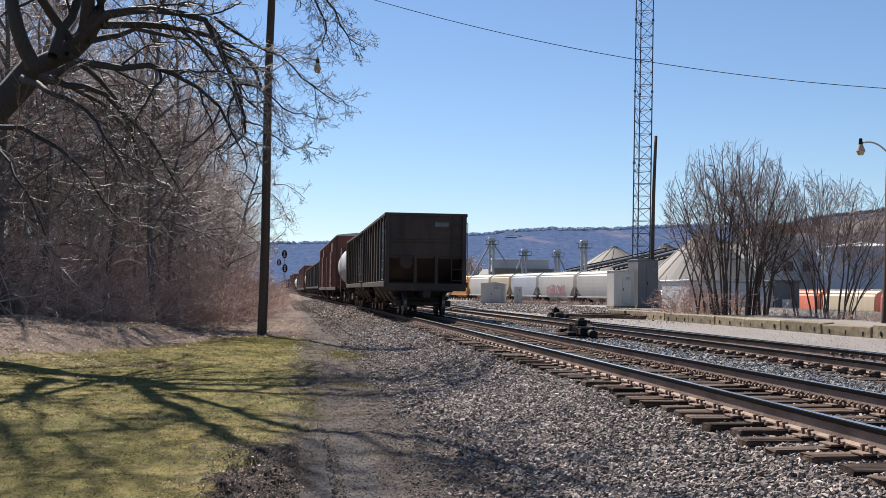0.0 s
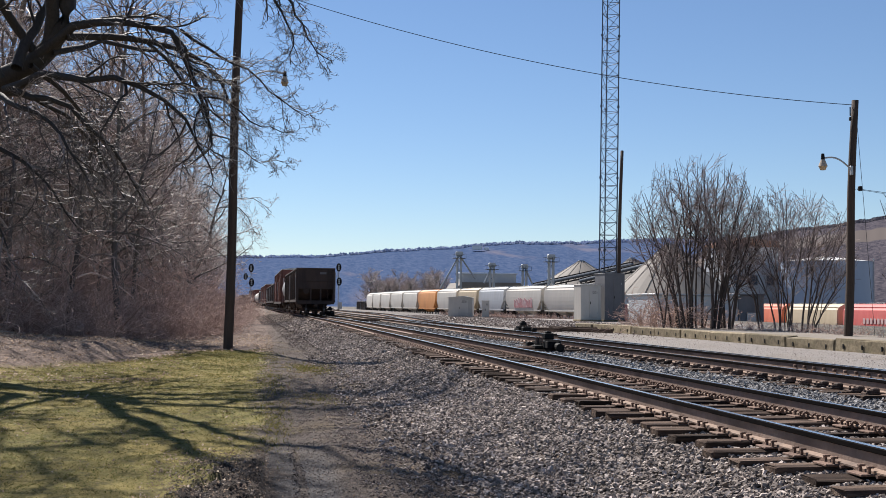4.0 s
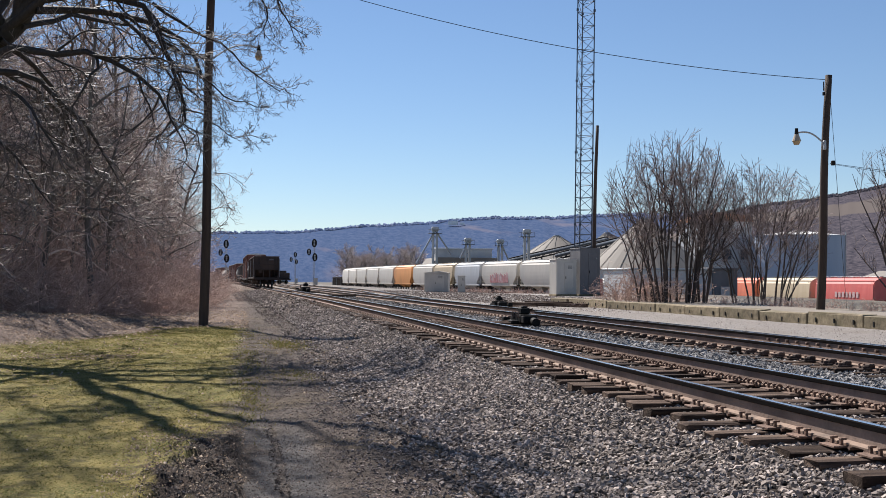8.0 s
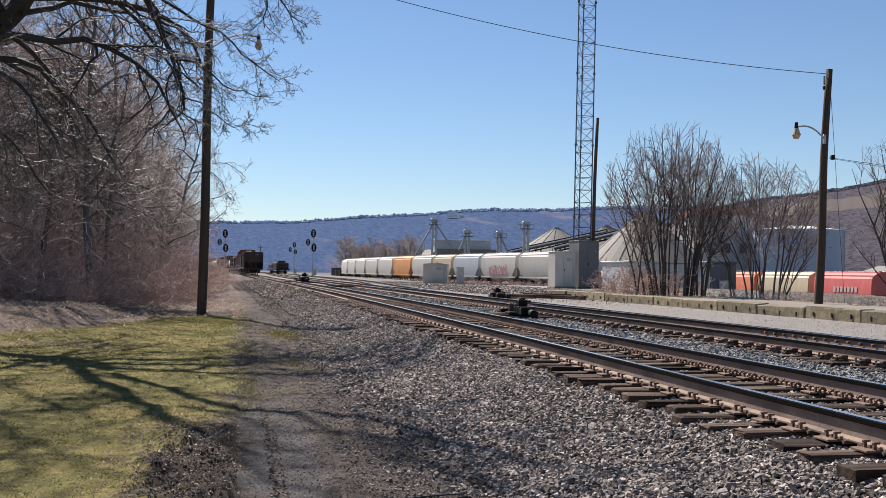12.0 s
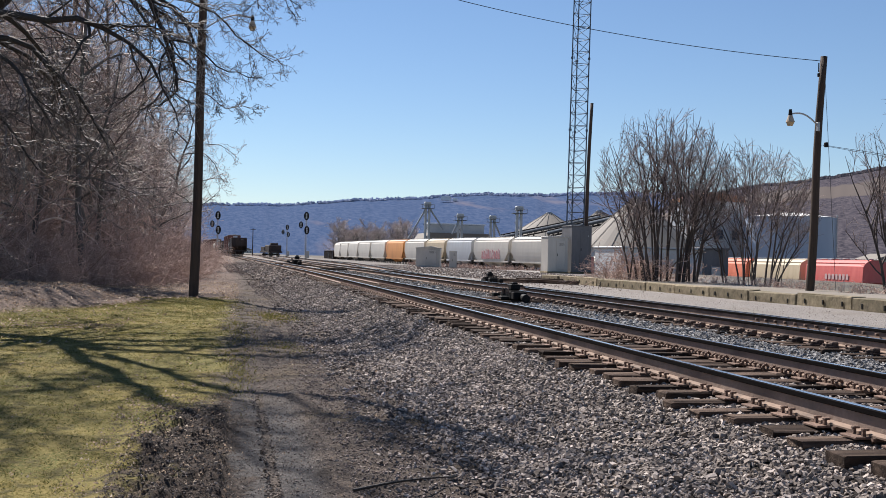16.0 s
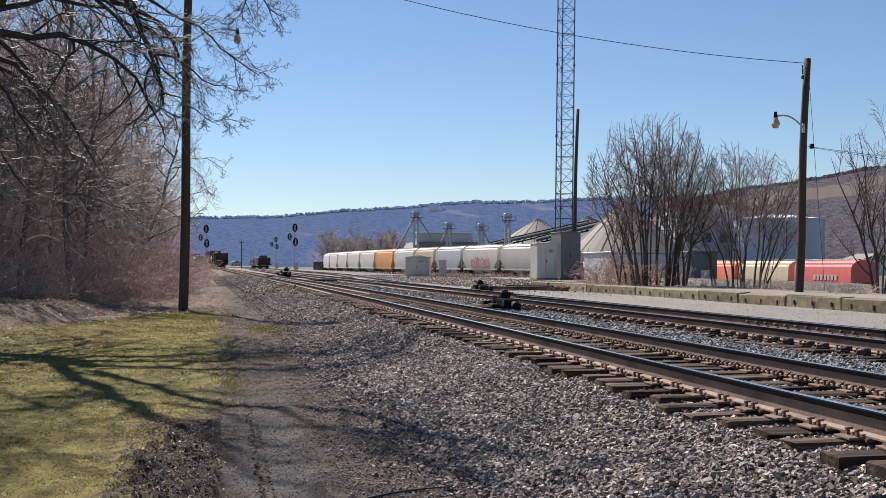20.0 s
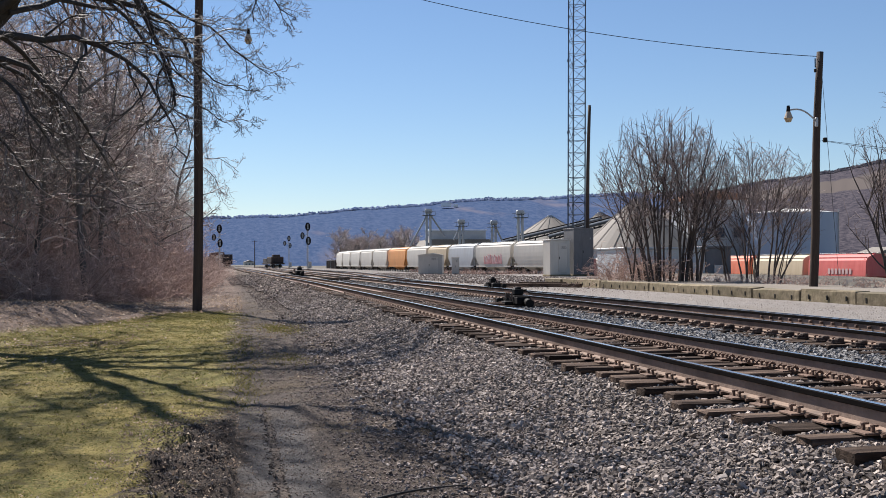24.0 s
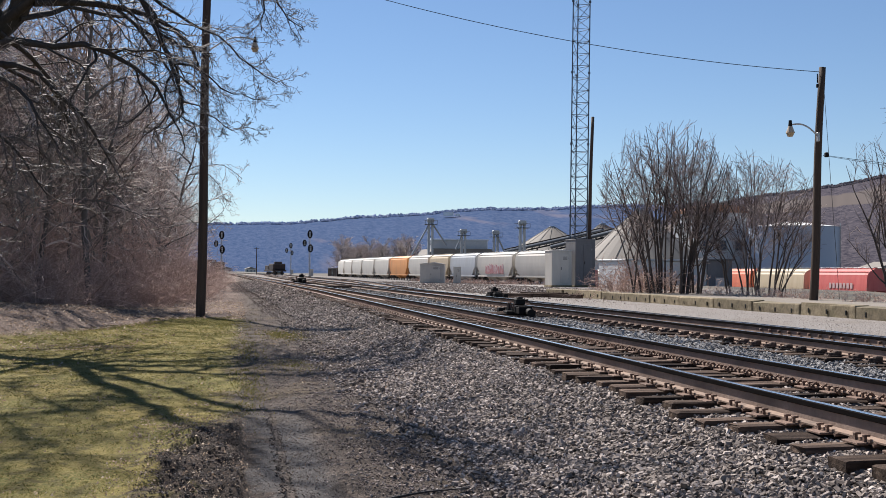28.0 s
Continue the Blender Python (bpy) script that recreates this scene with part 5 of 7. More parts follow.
# ---- radio mast and the equipment cabinets at its foot ----
def lattice_mast(x, y, z, height, w):
    e = thing("radio_mast", x, y, z, 0, "slim three-legged steel lattice radio mast behind the cabinets", "radio mast")
    feet = [(-w / 2, -0.25, 0), (w / 2, -0.25, 0), (0.12, w * 0.7, 0)]
    sec = 6.1
    for fx, fy, _ in feet:
        bm = bmesh.new()
        rod(bm, (fx, fy, 0), (fx + 0.35, fy, height), 0.06, 0.045, 7)
        part("leg", bm, M_TOWER, e)
    n = int(height / 1.05)
    for k in range(n):
        z0, z1 = k * 1.05, (k + 1) * 1.05
        s0, s1 = 0.35 * z0 / height, 0.35 * z1 / height
        for i in range(3):
            a, b = feet[i], feet[(i + 1) % 3]
            part("strut", rods([((a[0] + s0, a[1], z0), (b[0] + s0, b[1], z0))], 0.026, 5), M_TOWER, e)
            d = ((a[0] + s0, a[1], z0), (b[0] + s1, b[1], z1)) if k % 2 else ((b[0] + s0, b[1], z0), (a[0] + s1, a[1], z1))
            part("diagonal", rods([d], 0.024, 5), M_TOWER, e)
    for k in range(1, int(height / sec) + 1):
        for fx, fy, _ in feet:
            bm = bmesh.new()
            rod(bm, (fx + 0.35 * k * sec / height, fy, k * sec - 0.09), (fx + 0.35 * k * sec / height, fy, k * sec + 0.09), 0.11, sides=8)
            part("flange", bm, M_TOWER, e)
    return e


lattice_mast(28.35, 84.6, 0.4, 33.0, 1.5)
whip = tagged(part("mast_pole", wooden_pole(28.9, 83.4, 0.4, (29.28, 83.4, 14.8), 0.17, 0.13), M_POLE, smooth=True),
              "tall bare wooden pole standing beside the radio mast", "pole")


def cabinet(name, x, y, z, rz, sx, sy, sz, material, label, gable=0.0):
    """An equipment cabinet: shell, roof, door with handle, hinges and vent, on a plinth."""
    e = thing(name, x, y, z, rz, label, "equipment cabinet", "equipment cabinets")
    part("shell", boxes([(0, 0, sz / 2 + 0.1, sx, sy, sz - 0.2)], 0.02), material, e)
    part("plinth", boxes([(0, 0, 0.05, sx + 0.1, sy + 0.1, 0.3)], 0.02), M_CONCRETE, e)
    if gable:
        part("roof", loft([[(-sx / 2 - 0.08, yy, sz), (sx / 2 + 0.08, yy, sz), (sx / 2 + 0.08, yy, sz + 0.04), (0.12 * sx, yy, sz + gable), (-sx / 2 - 0.08, yy, sz + 0.04)]
                           for yy in (-sy / 2 - 0.08, sy / 2 + 0.08)]), material, e)
    else:
        part("roof", boxes([(0, 0, sz + 0.03, sx + 0.08, sy + 0.08, 0.07)], 0.015), material, e)
    d = part("door", boxes([(0, 0, 0, sx * 0.42, 0.03, sz * 0.78)], 0.01), material, e, m=pose(0.12 * sx, -sy / 2 - 0.015, sz * 0.52))
    part("handle", boxes([(0, 0, 0, 0.04, 0.05, 0.22)], 0.008), M_DARKSTEEL, d, m=pose(-0.16 * sx, -0.035, 0))
    for k in range(4):
        part("louvre", boxes([(0, 0, 0, sx * 0.2, 0.02, 0.03)]), M_CABDARK, d, m=pose(0.04 * sx, -0.022, sz * 0.25 + k * 0.07))
    for s in (-1, 1):
        part("hinge", boxes([(0, 0, 0, 0.05, 0.04, 0.14)], 0.006), M_GALV, d, m=pose(0.2 * sx, -0.02, s * sz * 0.28))
    return e


cabinet("equipment_cabinet", 26.0, 82.4, 0.42, 4, 1.75, 1.6, 3.0, M_CABGREY, "tall light grey steel equipment cabinet with a door")
cabinet("equipment_cabinet", 28.1, 83.0, 0.42, 4, 1.75, 2.2, 3.95, M_CABDARK, "taller dark grey steel equipment cabinet under the radio mast")
cabinet("equipment_cabinet", 20.3, 108.0, 0.3, -16, 2.5, 2.0, 2.15, M_CABGREY, "pale grey signal hut with a shallow gabled roof", 0.22)
cabinet("equipment_cabinet", 22.5, 106.0, 0.3, -12, 0.78, 0.7, 1.85, M_CABGREY, "narrow pale grey relay cabinet next to the signal hut")
M_PINK = mat("faded_red_panel", (0.42, 0.16, 0.14), (0.50, 0.24, 0.21), 3, 0.7, 0, 0.03)
panel = thing("red_panel", 29.6, 84.0, 0.42, 20, "faded red steel panel leaning by the dark cabinet", "panel")
part("sheet", boxes([(0, 0, 0.75, 1.0, 0.06, 1.5)], 0.01), M_PINK, panel)
part("post", boxes([(0.55, 0, 0.5, 0.08, 0.08, 1.0)], 0.01), M_GALV, panel)


# ---- switch machines and stands between the tracks ----
def switch_machine(x, y, rz, s, label):
    e = thing("switch_machine", x, y, 0.42, rz, label, "switch machine", "switch machines")
    e.scale = (s, s, s)
    part("case", boxes([(0, 0, 0.26, 0.55, 0.85, 0.26)], 0.03), M_DARKSTEEL, e)
    part("lid", boxes([(0, 0.05, 0.42, 0.6, 0.6, 0.06), (0, -0.3, 0.40, 0.5, 0.25, 0.04)], 0.02), M_DARKSTEEL, e)
    part("gearbox", boxes([(-0.1, 0.75, 0.27, 0.5, 0.5, 0.3)], 0.05), M_BLACK, e)
    bm = bmesh.new()
    rod(bm, (0.12, -0.8, 0.2), (0.12, -0.42, 0.22), 0.15, sides=14)
    part("motor", bm, M_BLACK, e)
    bm = bmesh.new()
    rod(bm, (0.05, 0.35, 0.52), (0.05, 0.35, 0.62), 0.09, sides=10)
    rod(bm, (0.05, 0.35, 0.6), (0.25, 0.1, 0.66), 0.025)
    part("hand_throw_lever", bm, M_DARKSTEEL, e)
    part("crank_cover", boxes([(-0.02, 0.3, 0.58, 0.34, 0.42, 0.22), (0.0, 0.34, 0.72, 0.2, 0.26, 0.08)], 0.03), M_BLACK, e)
    part("side_plate", boxes([(-0.34, -0.1, 0.3, 0.04, 1.5, 0.22), (-0.36, 0.55, 0.42, 0.05, 0.3, 0.2)], 0.008), M_DARKSTEEL, e)
    for yy in (-0.3, 0.05, 0.4):
        bm = bmesh.new()
        rod(bm, (-0.4, yy, 0.36), (-0.4, yy, 0.55), 0.035, sides=8)
        part("stud", bm, M_PLATE, e)
    for yy in (-0.35, 0.45):
        part("support_tie", boxes([(-0.2, yy, 0.02, 2.4, 0.23, 0.2)], 0.012), M_TIE, e)
    for k, yy in enumerate((-0.2, 0.1, 0.25)):
        bm = bmesh.new()
        rod(bm, (-0.3, yy, 0.17 + 0.03 * k), (-1.9, yy, 0.14), 0.022)
        part("throw_rod", bm, M_PLATE, e)
    part("bracket", boxes([(-0.5, 0.0, 0.2, 0.3, 0.6, 0.12), (-0.62, 0.62, 0.25, 0.24, 0.3, 0.22)], 0.02), M_BLACK, e)
    return e


switch_machine(7.45, 26.8, 0, 0.74, "black electric switch machine between the tracks")
switch_machine(11.3, 45.5, 180, 0.75, "dark switch machine beside the second track")
switch_machine(7.1 - float(bend(100)), 100, 0, 1.3, "far black switch machine between the tracks")


def timber(x, y, z, rz, ln, label):
    t = part("timber", boxes([(0, 0, 0.08, ln, 0.22, 0.17)], 0.015), M_TIE)
    t.matrix_basis = pose(x, y, z, 0, 0, rz)
    return tagged(t, label, "timber", "loose timbers")


timber(14.3, 46.2, 0.5, -60, 3.6, "old dark timber lying in the gravel by the platform")
timber(14.9, 49.5, 0.5, -45, 2.6, "weathered timber on the gravel near the cabinets")
timber(12.8, 47.2, 0.5, -70, 2.6, "short dark timber lying by the switch machine")
for k in range(5):
    part_ob = timber(7.3 + 0.1 * k, 74 + k * 0.75, 0.44, 4, 2.4, "spare wooden tie lying between the tracks")


# ---- signals ----
def signal_mast(x, y, z, h, heads, label):
    e = thing("railway_signal", x, y, z, 0, label, "railway signal", "railway signals")
    bm = bmesh.new()
    rod(bm, (0, 0, 0), (0, 0, h), 0.09, 0.07, 10)
    part("mast", bm, M_GALV, e)
    part("base", boxes([(0, 0, 0.25, 0.6, 0.6, 0.5)], 0.03), M_CONCRETE, e)
    bm = bmesh.new()
    for s in (-0.2, 0.2):
        rod(bm, (s, 0.3, 0), (s, 0.15, h - 0.3), 0.02, sides=5)
    for k in range(int(h / 0.35)):
        rod(bm, (-0.2, 0.28, 0.3 + k * 0.35), (0.2, 0.28, 0.3 + k * 0.35), 0.014, sides=5)
    part("ladder", bm, M_GALV, e)
    part("case", boxes([(0.4, 0, 1.2, 0.6, 0.5, 1.3)], 0.02), M_CABGREY, e)
    for hx, hz, r in heads:
        ring = [(r * math.cos(a) * 0.8, 0, r * math.sin(a) * 1.3) for a in np.linspace(0, 6.283, 14)[:-1]]
        hd = part("signal_head", loft([[(a, -0.04, c) for a, b, c in ring], [(a, 0.04, c) for a, b, c in ring]]), M_BLACK, e, "black oval target plate", m=pose(hx, -0.3, hz))
        for dz in (-0.55 * r, 0.0, 0.55 * r):
            bm = bmesh.new()
            rod(bm, (0, -0.24, dz), (0, 0.0, dz), 0.19, 0.19, 12, caps=False)
            part("hood", bm, M_BLACK, hd)
            bm = bmesh.new()
            rod(bm, (0, -0.07, dz), (0, -0.05, dz), 0.17, sides=12)
            part("lens", bm, M_LENS, hd, "pale clouded lens")
        bm = bmesh.new()
        rod(bm, (hx, -0.3, hz), (0, 0, hz), 0.04)
        part("head_bracket", bm, M_GALV, e)
    return e


signal_mast(-2.75, 200, 0.0, 8.6, [(0, 8.3, 0.62), (-1.0, 6.7, 0.5), (0.12, 5.6, 0.62)], "three-headed black railway signal on a tall mast")
signal_mast(13.7, 200, 0.2, 8.6, [(0, 8.5, 0.62), (-1.0, 6.8, 0.5), (0.12, 5.8, 0.62)], "three-headed black railway signal beyond the branch track")
signal_mast(14.2, 280, 0.2, 8.4, [(0, 8.2, 0.55), (-1.1, 6.9, 0.5), (0.3, 6.3, 0.5)], "more distant railway signal on a grey mast")
far_pole = thing("telegraph_pole", 6.2, 330, 0, 0, "thin dark telegraph pole far along the line", "pole")
bm = bmesh.new()
rod(bm, (0, 0, -0.3), (0, 0, 9), 0.16, 0.11, 8)
part("shaft", bm, M_POLE, far_pole)
part("crossarm", boxes([(0, 0, 8.6, 1.6, 0.1, 0.12)]), M_POLE, far_pole)


def dead_stick(a, b, r, label, arch=0.12, material=None):
    v, f = tubes([(np.array([np.array(a) + (np.array(b) - np.array(a)) * u + np.array([0, 0, arch * math.sin(u * 3.1)]) for u in np.linspace(0, 1, 7)]), np.linspace(r, r * 0.4, 7))], 6)
    return tagged(part("dead_branch", fast_mesh("dead_branch", v, f), material or M_DEADWOOD, smooth=True), label, "branch", "dead branches")


dead_stick((-9.3, 48.5, 0.2), (-7.7, 49, 3.2), 0.045, "pale dead sapling leaning in the brush")
dead_stick((-12.6, 40, 0.5), (-9.6, 40.6, 1.3), 0.06, "bleached dead branch propped on the leaf bank")
dead_stick((-11.5, 38.5, 0.45), (-8.9, 39.5, 0.5), 0.05, "dead branch lying on the leaf bank")
dead_stick((-13.0, 43, 0.5), (-10.2, 42, 1.9), 0.04, "thin dead branch sticking out of the bank")
dead_stick((0.85, 7.0, 0.035), (1.62, 7.3, 0.05), 0.012, "dark fallen stick on the dirt lane", 0.02, M_BARK)


# ---- freight cars: y along the car, z = 0 on the rail head ----
def freight_truck(parent, y):
    """A two-axle truck with side frames, bolster, springs, and four wheels."""
    t = part("truck", boxes([(0, 0, 0.55, 2.1, 0.32, 0.3), (-1.0, 0, 0.47, 0.14, 1.3, 0.2), (1.0, 0, 0.47, 0.14, 1.3, 0.2), (-1.0, 0, 0.68, 0.16, 0.95, 0.16),
                             (1.0, 0, 0.68, 0.16, 0.95, 0.16), (-1.0, 0.87, 0.47, 0.2, 0.3, 0.26), (-1.0, -0.87, 0.47, 0.2, 0.3, 0.26),
                             (1.0, 0.87, 0.47, 0.2, 0.3, 0.26), (1.0, -0.87, 0.47, 0.2, 0.3, 0.26)], 0.03), M_TRUCK, parent, m=pose(0, y, 0))
    for s in (-1, 1):
        for w in (-1, 1):
            bm = bmesh.new()
            rod(bm, (-0.065, 0, 0), (0.065, 0, 0), 0.45, 0.45, 20)
            rod(bm, (-0.065 if w > 0 else 0.035, 0, 0), (-0.035 if w > 0 else 0.065, 0, 0), 0.475, 0.475, 20)
            part("wheel", bm, M_TREAD, t, m=pose(w * 0.77, s * 0.87, 0.455))
        bm = bmesh.new()
        rod(bm, (-0.95, s * 0.87, 0.455), (0.95, s * 0.87, 0.455), 0.08)
        part("axle", bm, M_TRUCK, t)


def couplers(e, L, z=0.85):
    for s in (-1, 1):
        bm = bmesh.new()
        box(bm, 0, s * (L / 2 - 0.25), z, 0.16, 0.7, 0.2, bevel=0.02)
        box(bm, 0, s * (L / 2 + 0.05), z, 0.28, 0.3, 0.3, bevel=0.05)
        part("coupler", bm, M_TRUCK, e)
        bm = bmesh.new()
        rod(bm, (0.22, s * (L / 2 - 0.2), z), (0.3, s * (L / 2 + 0.05), z - 0.35), 0.03)
        part("air_hose", bm, M_BLACK, e)


def ladder(e, x, y, z0, z1, side, material=None, steps=7):
    """side: 'x' on a long side, 'y' on an end."""
    bm = bmesh.new()
    h = 0.22
    for k in range(steps):
        z = z0 + (z1 - z0) * k / (steps - 1)
        a, b = ((x, y - h, z), (x, y + h, z)) if side == "x" else ((x - h, y, z), (x + h, y, z))
        rod(bm, a, b, 0.02, sides=5)
    for s in (-h, h):
        a, b = ((x, y + s, z0), (x, y + s, z1)) if side == "x" else ((x + s, y, z0), (x + s, y, z1))
        rod(bm, a, b, 0.018, sides=5)
    part("ladder", bm, material or M_GALV, e)


def open_hopper(label, group, L=13.0, material=None):
    """An open coal hopper: ribbed sides, sloping end sheets, hopper doors."""
    m = material or M_COAL
    e = thing("open_hopper_car", 0, 0, 0, 0, label, "freight car", group)
    W, z0, z1, H = 1.59, 1.25, 2.35, 3.97
    t = 0.06
    for s in (-1, 1):
        part("side_sheet", boxes([(s * (W - t), 0, (z0 + H) / 2, t, L - 0.7, H - z0)], 0.01), m, e)
        n = 9
        for k in range(n):
            y = -L / 2 + 0.75 + (L - 1.5) * k / (n - 1)
            part("side_post", boxes([(s * (W + 0.035), y, (z0 + H) / 2, 0.09, 0.12, H - z0 - 0.1)], 0.015), m, e)
        part("side_sill", boxes([(s * (W + 0.02), 0, z0 - 0.02, 0.14, L - 0.5, 0.22)], 0.015), M_COAL, e, "sill with a worn pale edge")
        part("top_chord", boxes([(s * (W - 0.01), 0, H + 0.03, 0.16, L - 0.55, 0.13)], 0.02), m, e)
        ye = s * (L / 2 - 0.36)
        part("end_sheet", boxes([(0, ye, (z1 + H) / 2, 2 * W - 0.02, t, H - z1)], 0.01), m, e)
        part("end_rib", boxes([(0, ye + s * 0.05, 2.95, 2 * W - 0.1, 0.07, 0.11)], 0.015), m, e)
        part("top_chord", boxes([(0, ye, H + 0.03, 2 * W + 0.12, 0.16, 0.13)], 0.02), m, e)
        part("slope_sheet", loft([[(x, ye, z1), (x, ye - s * 2.6, z0 - 0.25), (x, ye - s * 2.6, z0 - 0.32), (x, ye, z1 - 0.08)] for x in (-W + 0.08, W - 0.08)]), m, e)
        for w in (-1, 1):
            part("corner_post", boxes([(w * (W - 0.05), ye + s * 0.03, (z0 + H) / 2, 0.16, 0.14, H - z0)], 0.015), m, e)
            part("end_brace", boxes([(w * 0.42, ye + s * 0.02, 1.75, 0.13, 0.1, 1.25)], 0.015), m, e)
            ladder(e, w * (W + 0.1), ye - s * 0.3, 1.4, 3.7, "x", M_GALV, 7)
        part("end_sill", boxes([(0, s * (L / 2 - 0.3), 1.12, 2 * W + 0.02, 0.26, 0.3)], 0.02), m, e)
        ladder(e, -s * (W - 0.35), s * (L / 2 - 0.27), 1.4, 3.6, "y", M_TRUCK, 6)
        bm = bmesh.new()
        rod(bm, (0.8 * s, s * (L / 2 - 0.22), 2.1), (0.8 * s, s * (L / 2 - 0.14), 2.1), 0.26, sides=14)
        part("brake_wheel", bm, M_TRUCK, e)
    for y in (-L * 0.27, -L * 0.09, L * 0.09, L * 0.27):
        part("hopper_bay", loft([[(sx * w, y + sy * l2, z) for sx, sy in ((-1, -1), (1, -1), (1, 1), (-1, 1))] for w, l2, z in ((W - 0.12, L * 0.085, z0 + 0.1), (0.9, 0.45, 0.5))]), m, e)
    part("centre_sill", boxes([(0, 0, 0.95, 0.34, L - 1.0, 0.34)], 0.02), m, e)
    part("floor_sheet", boxes([(0, 0, z0 + 0.02, 2 * W - 0.2, L - 6.0, 0.06)]), m, e)
    M_END = boxes([(0.62, -(L / 2 - 0.318), 3.62, 0.55, 0.012, 0.17)])
    part("stencil_bar", M_END, M_CABDARK, e, "faded pale reporting mark")
    for s in (-1, 1):
        freight_truck(e, s * (L / 2 - 1.9))
    couplers(e, L)
    return e


def covered_hopper(label, group, L, paint, bays=2, graffiti=False, H=4.45, lettering=False):
    """A round-sided covered hopper with sloping ends, roof hatches, sills and outlet bays."""
    e = thing("covered_hopper_car", 0, 0, 0, 0, label, "freight car", group)
    W = 1.55
    zb = 1.0

    def ring(y, bottom):
        """A cross-section, cut off below the given height."""
        pts = []
        for a in (0.0, 0.12, 0.25, 0.4, 0.55, 0.7, 0.82, 0.91, 0.97, 1.0):
            z = max(bottom + 0.02 * a, zb + (H - zb) * a)
            u = (z - zb) / (H - zb)
            wx = W * (0.93 + 0.07 * math.sin(math.pi * min(1.0, 0.15 + u))) if u < 0.82 else W * 0.935 * (1 - ((u - 0.82) / 0.18) ** 2 * 0.6)
            pts.append((wx, y, z))
        return pts + [(-x, yy, z) for x, yy, z in reversed(pts)]
    ys = [(-L / 2 + 0.4, 2.3)] + [(-L / 2 + 0.45 + 1.3 * k / 6, 2.3 - 1.3 * k / 6) for k in range(7)]
    ys = ys + [(-y, b) for y, b in reversed(ys)]
    part("body", loft([ring(y, b) for y, b in ys]), paint, e, smooth=False)
    for s in (-1, 1):
        part("side_sill", boxes([(s * (W - 0.12), 0, zb + 0.0, 0.16, L - 1.0, 0.2)], 0.015), paint, e)
        part("roof_walk", boxes([(s * 0.42, 0, H + 0.1, 0.34, L - 1.2, 0.035)], 0.006), M_GALV, e)
        part("top_chord", boxes([(s * (W * 0.82), 0, H - 0.32, 0.09, L - 1.15, 0.1)], 0.01), paint, e)
        ladder(e, s * (W - 0.14), -s * (L / 2 - 0.5), 1.1, H - 0.3, "x", paint, 8)
        ladder(e, s * (W - 0.14), s * (L / 2 - 0.5), 1.1, H - 0.3, "x", paint, 8)
        part("end_platform", boxes([(0, s * (L / 2 - 0.45), zb, 2.7, 0.9, 0.12)], 0.01), M_TRUCK, e)
        part("end_post", boxes([(w * 1.25, s * (L / 2 - 0.62), 1.9, 0.12, 0.12, 1.8) for w in (-1, 1)]), paint, e)
        part("bolster_web", boxes([(0, s * (L / 2 - 1.75), 1.5, 2.4, 0.1, 1.1)], 0.01), M_TRUCK, e)
    for k in range(5):
        y = -L * 0.36 + L * 0.72 * k / 4
        bm = bmesh.new()
        rod(bm, (0, y, H - 0.02), (0, y, H + 0.13), 0.32, 0.3, 14)
        part("roof_hatch", bm, paint, e)
    for k in range(bays):
        y = (k - (bays - 1) / 2) * (L - 5.4) / bays
        part("outlet_bay", loft([[(sx * w, y + sy * l2, z) for sx, sy in ((-1, -1), (1, -1), (1, 1), (-1, 1))]
                                 for w, l2, z in ((W - 0.2, (L - 5.4) / bays * 0.5, zb + 0.05), (0.5, 0.4, 0.35))]), paint, e)
    if graffiti:
        rg = np.random.default_rng(7)
        for k in range(9):
            y = -3.4 + k * 0.72
            hgt = 1.2 + 0.5 * rg.random()
            bm = loft([[(-W * 0.985 - 0.045, y + a, z) for a, z in ((0, 1.35), (0.55 + 0.2 * rg.random(), 1.35 + 0.2 * rg.random()), (0.6, 1.35 + hgt), (0.12, 1.3 + hgt * 0.9))],
                       [(-W * 0.985 - 0.02, y + a, z) for a, z in ((0, 1.35), (0.6, 1.4), (0.6, 1.35 + hgt), (0.12, 1.3 + hgt * 0.9))]])
            part("spray_paint", bm, M_GRAFFITI, e, "faded red spray-painted shape")
    if lettering:
        for k in range(7):
            part("lettering_bar", boxes([(-W * 1.0 - 0.03, -2.6 + k * 0.62, 2.75, 0.012, 0.4, 0.55)]), M_LETTER, e, "faded pale lettering")
    for s in (-1, 1):
        freight_truck(e, s * (L / 2 - 1.75))
    couplers(e, L)
    return e


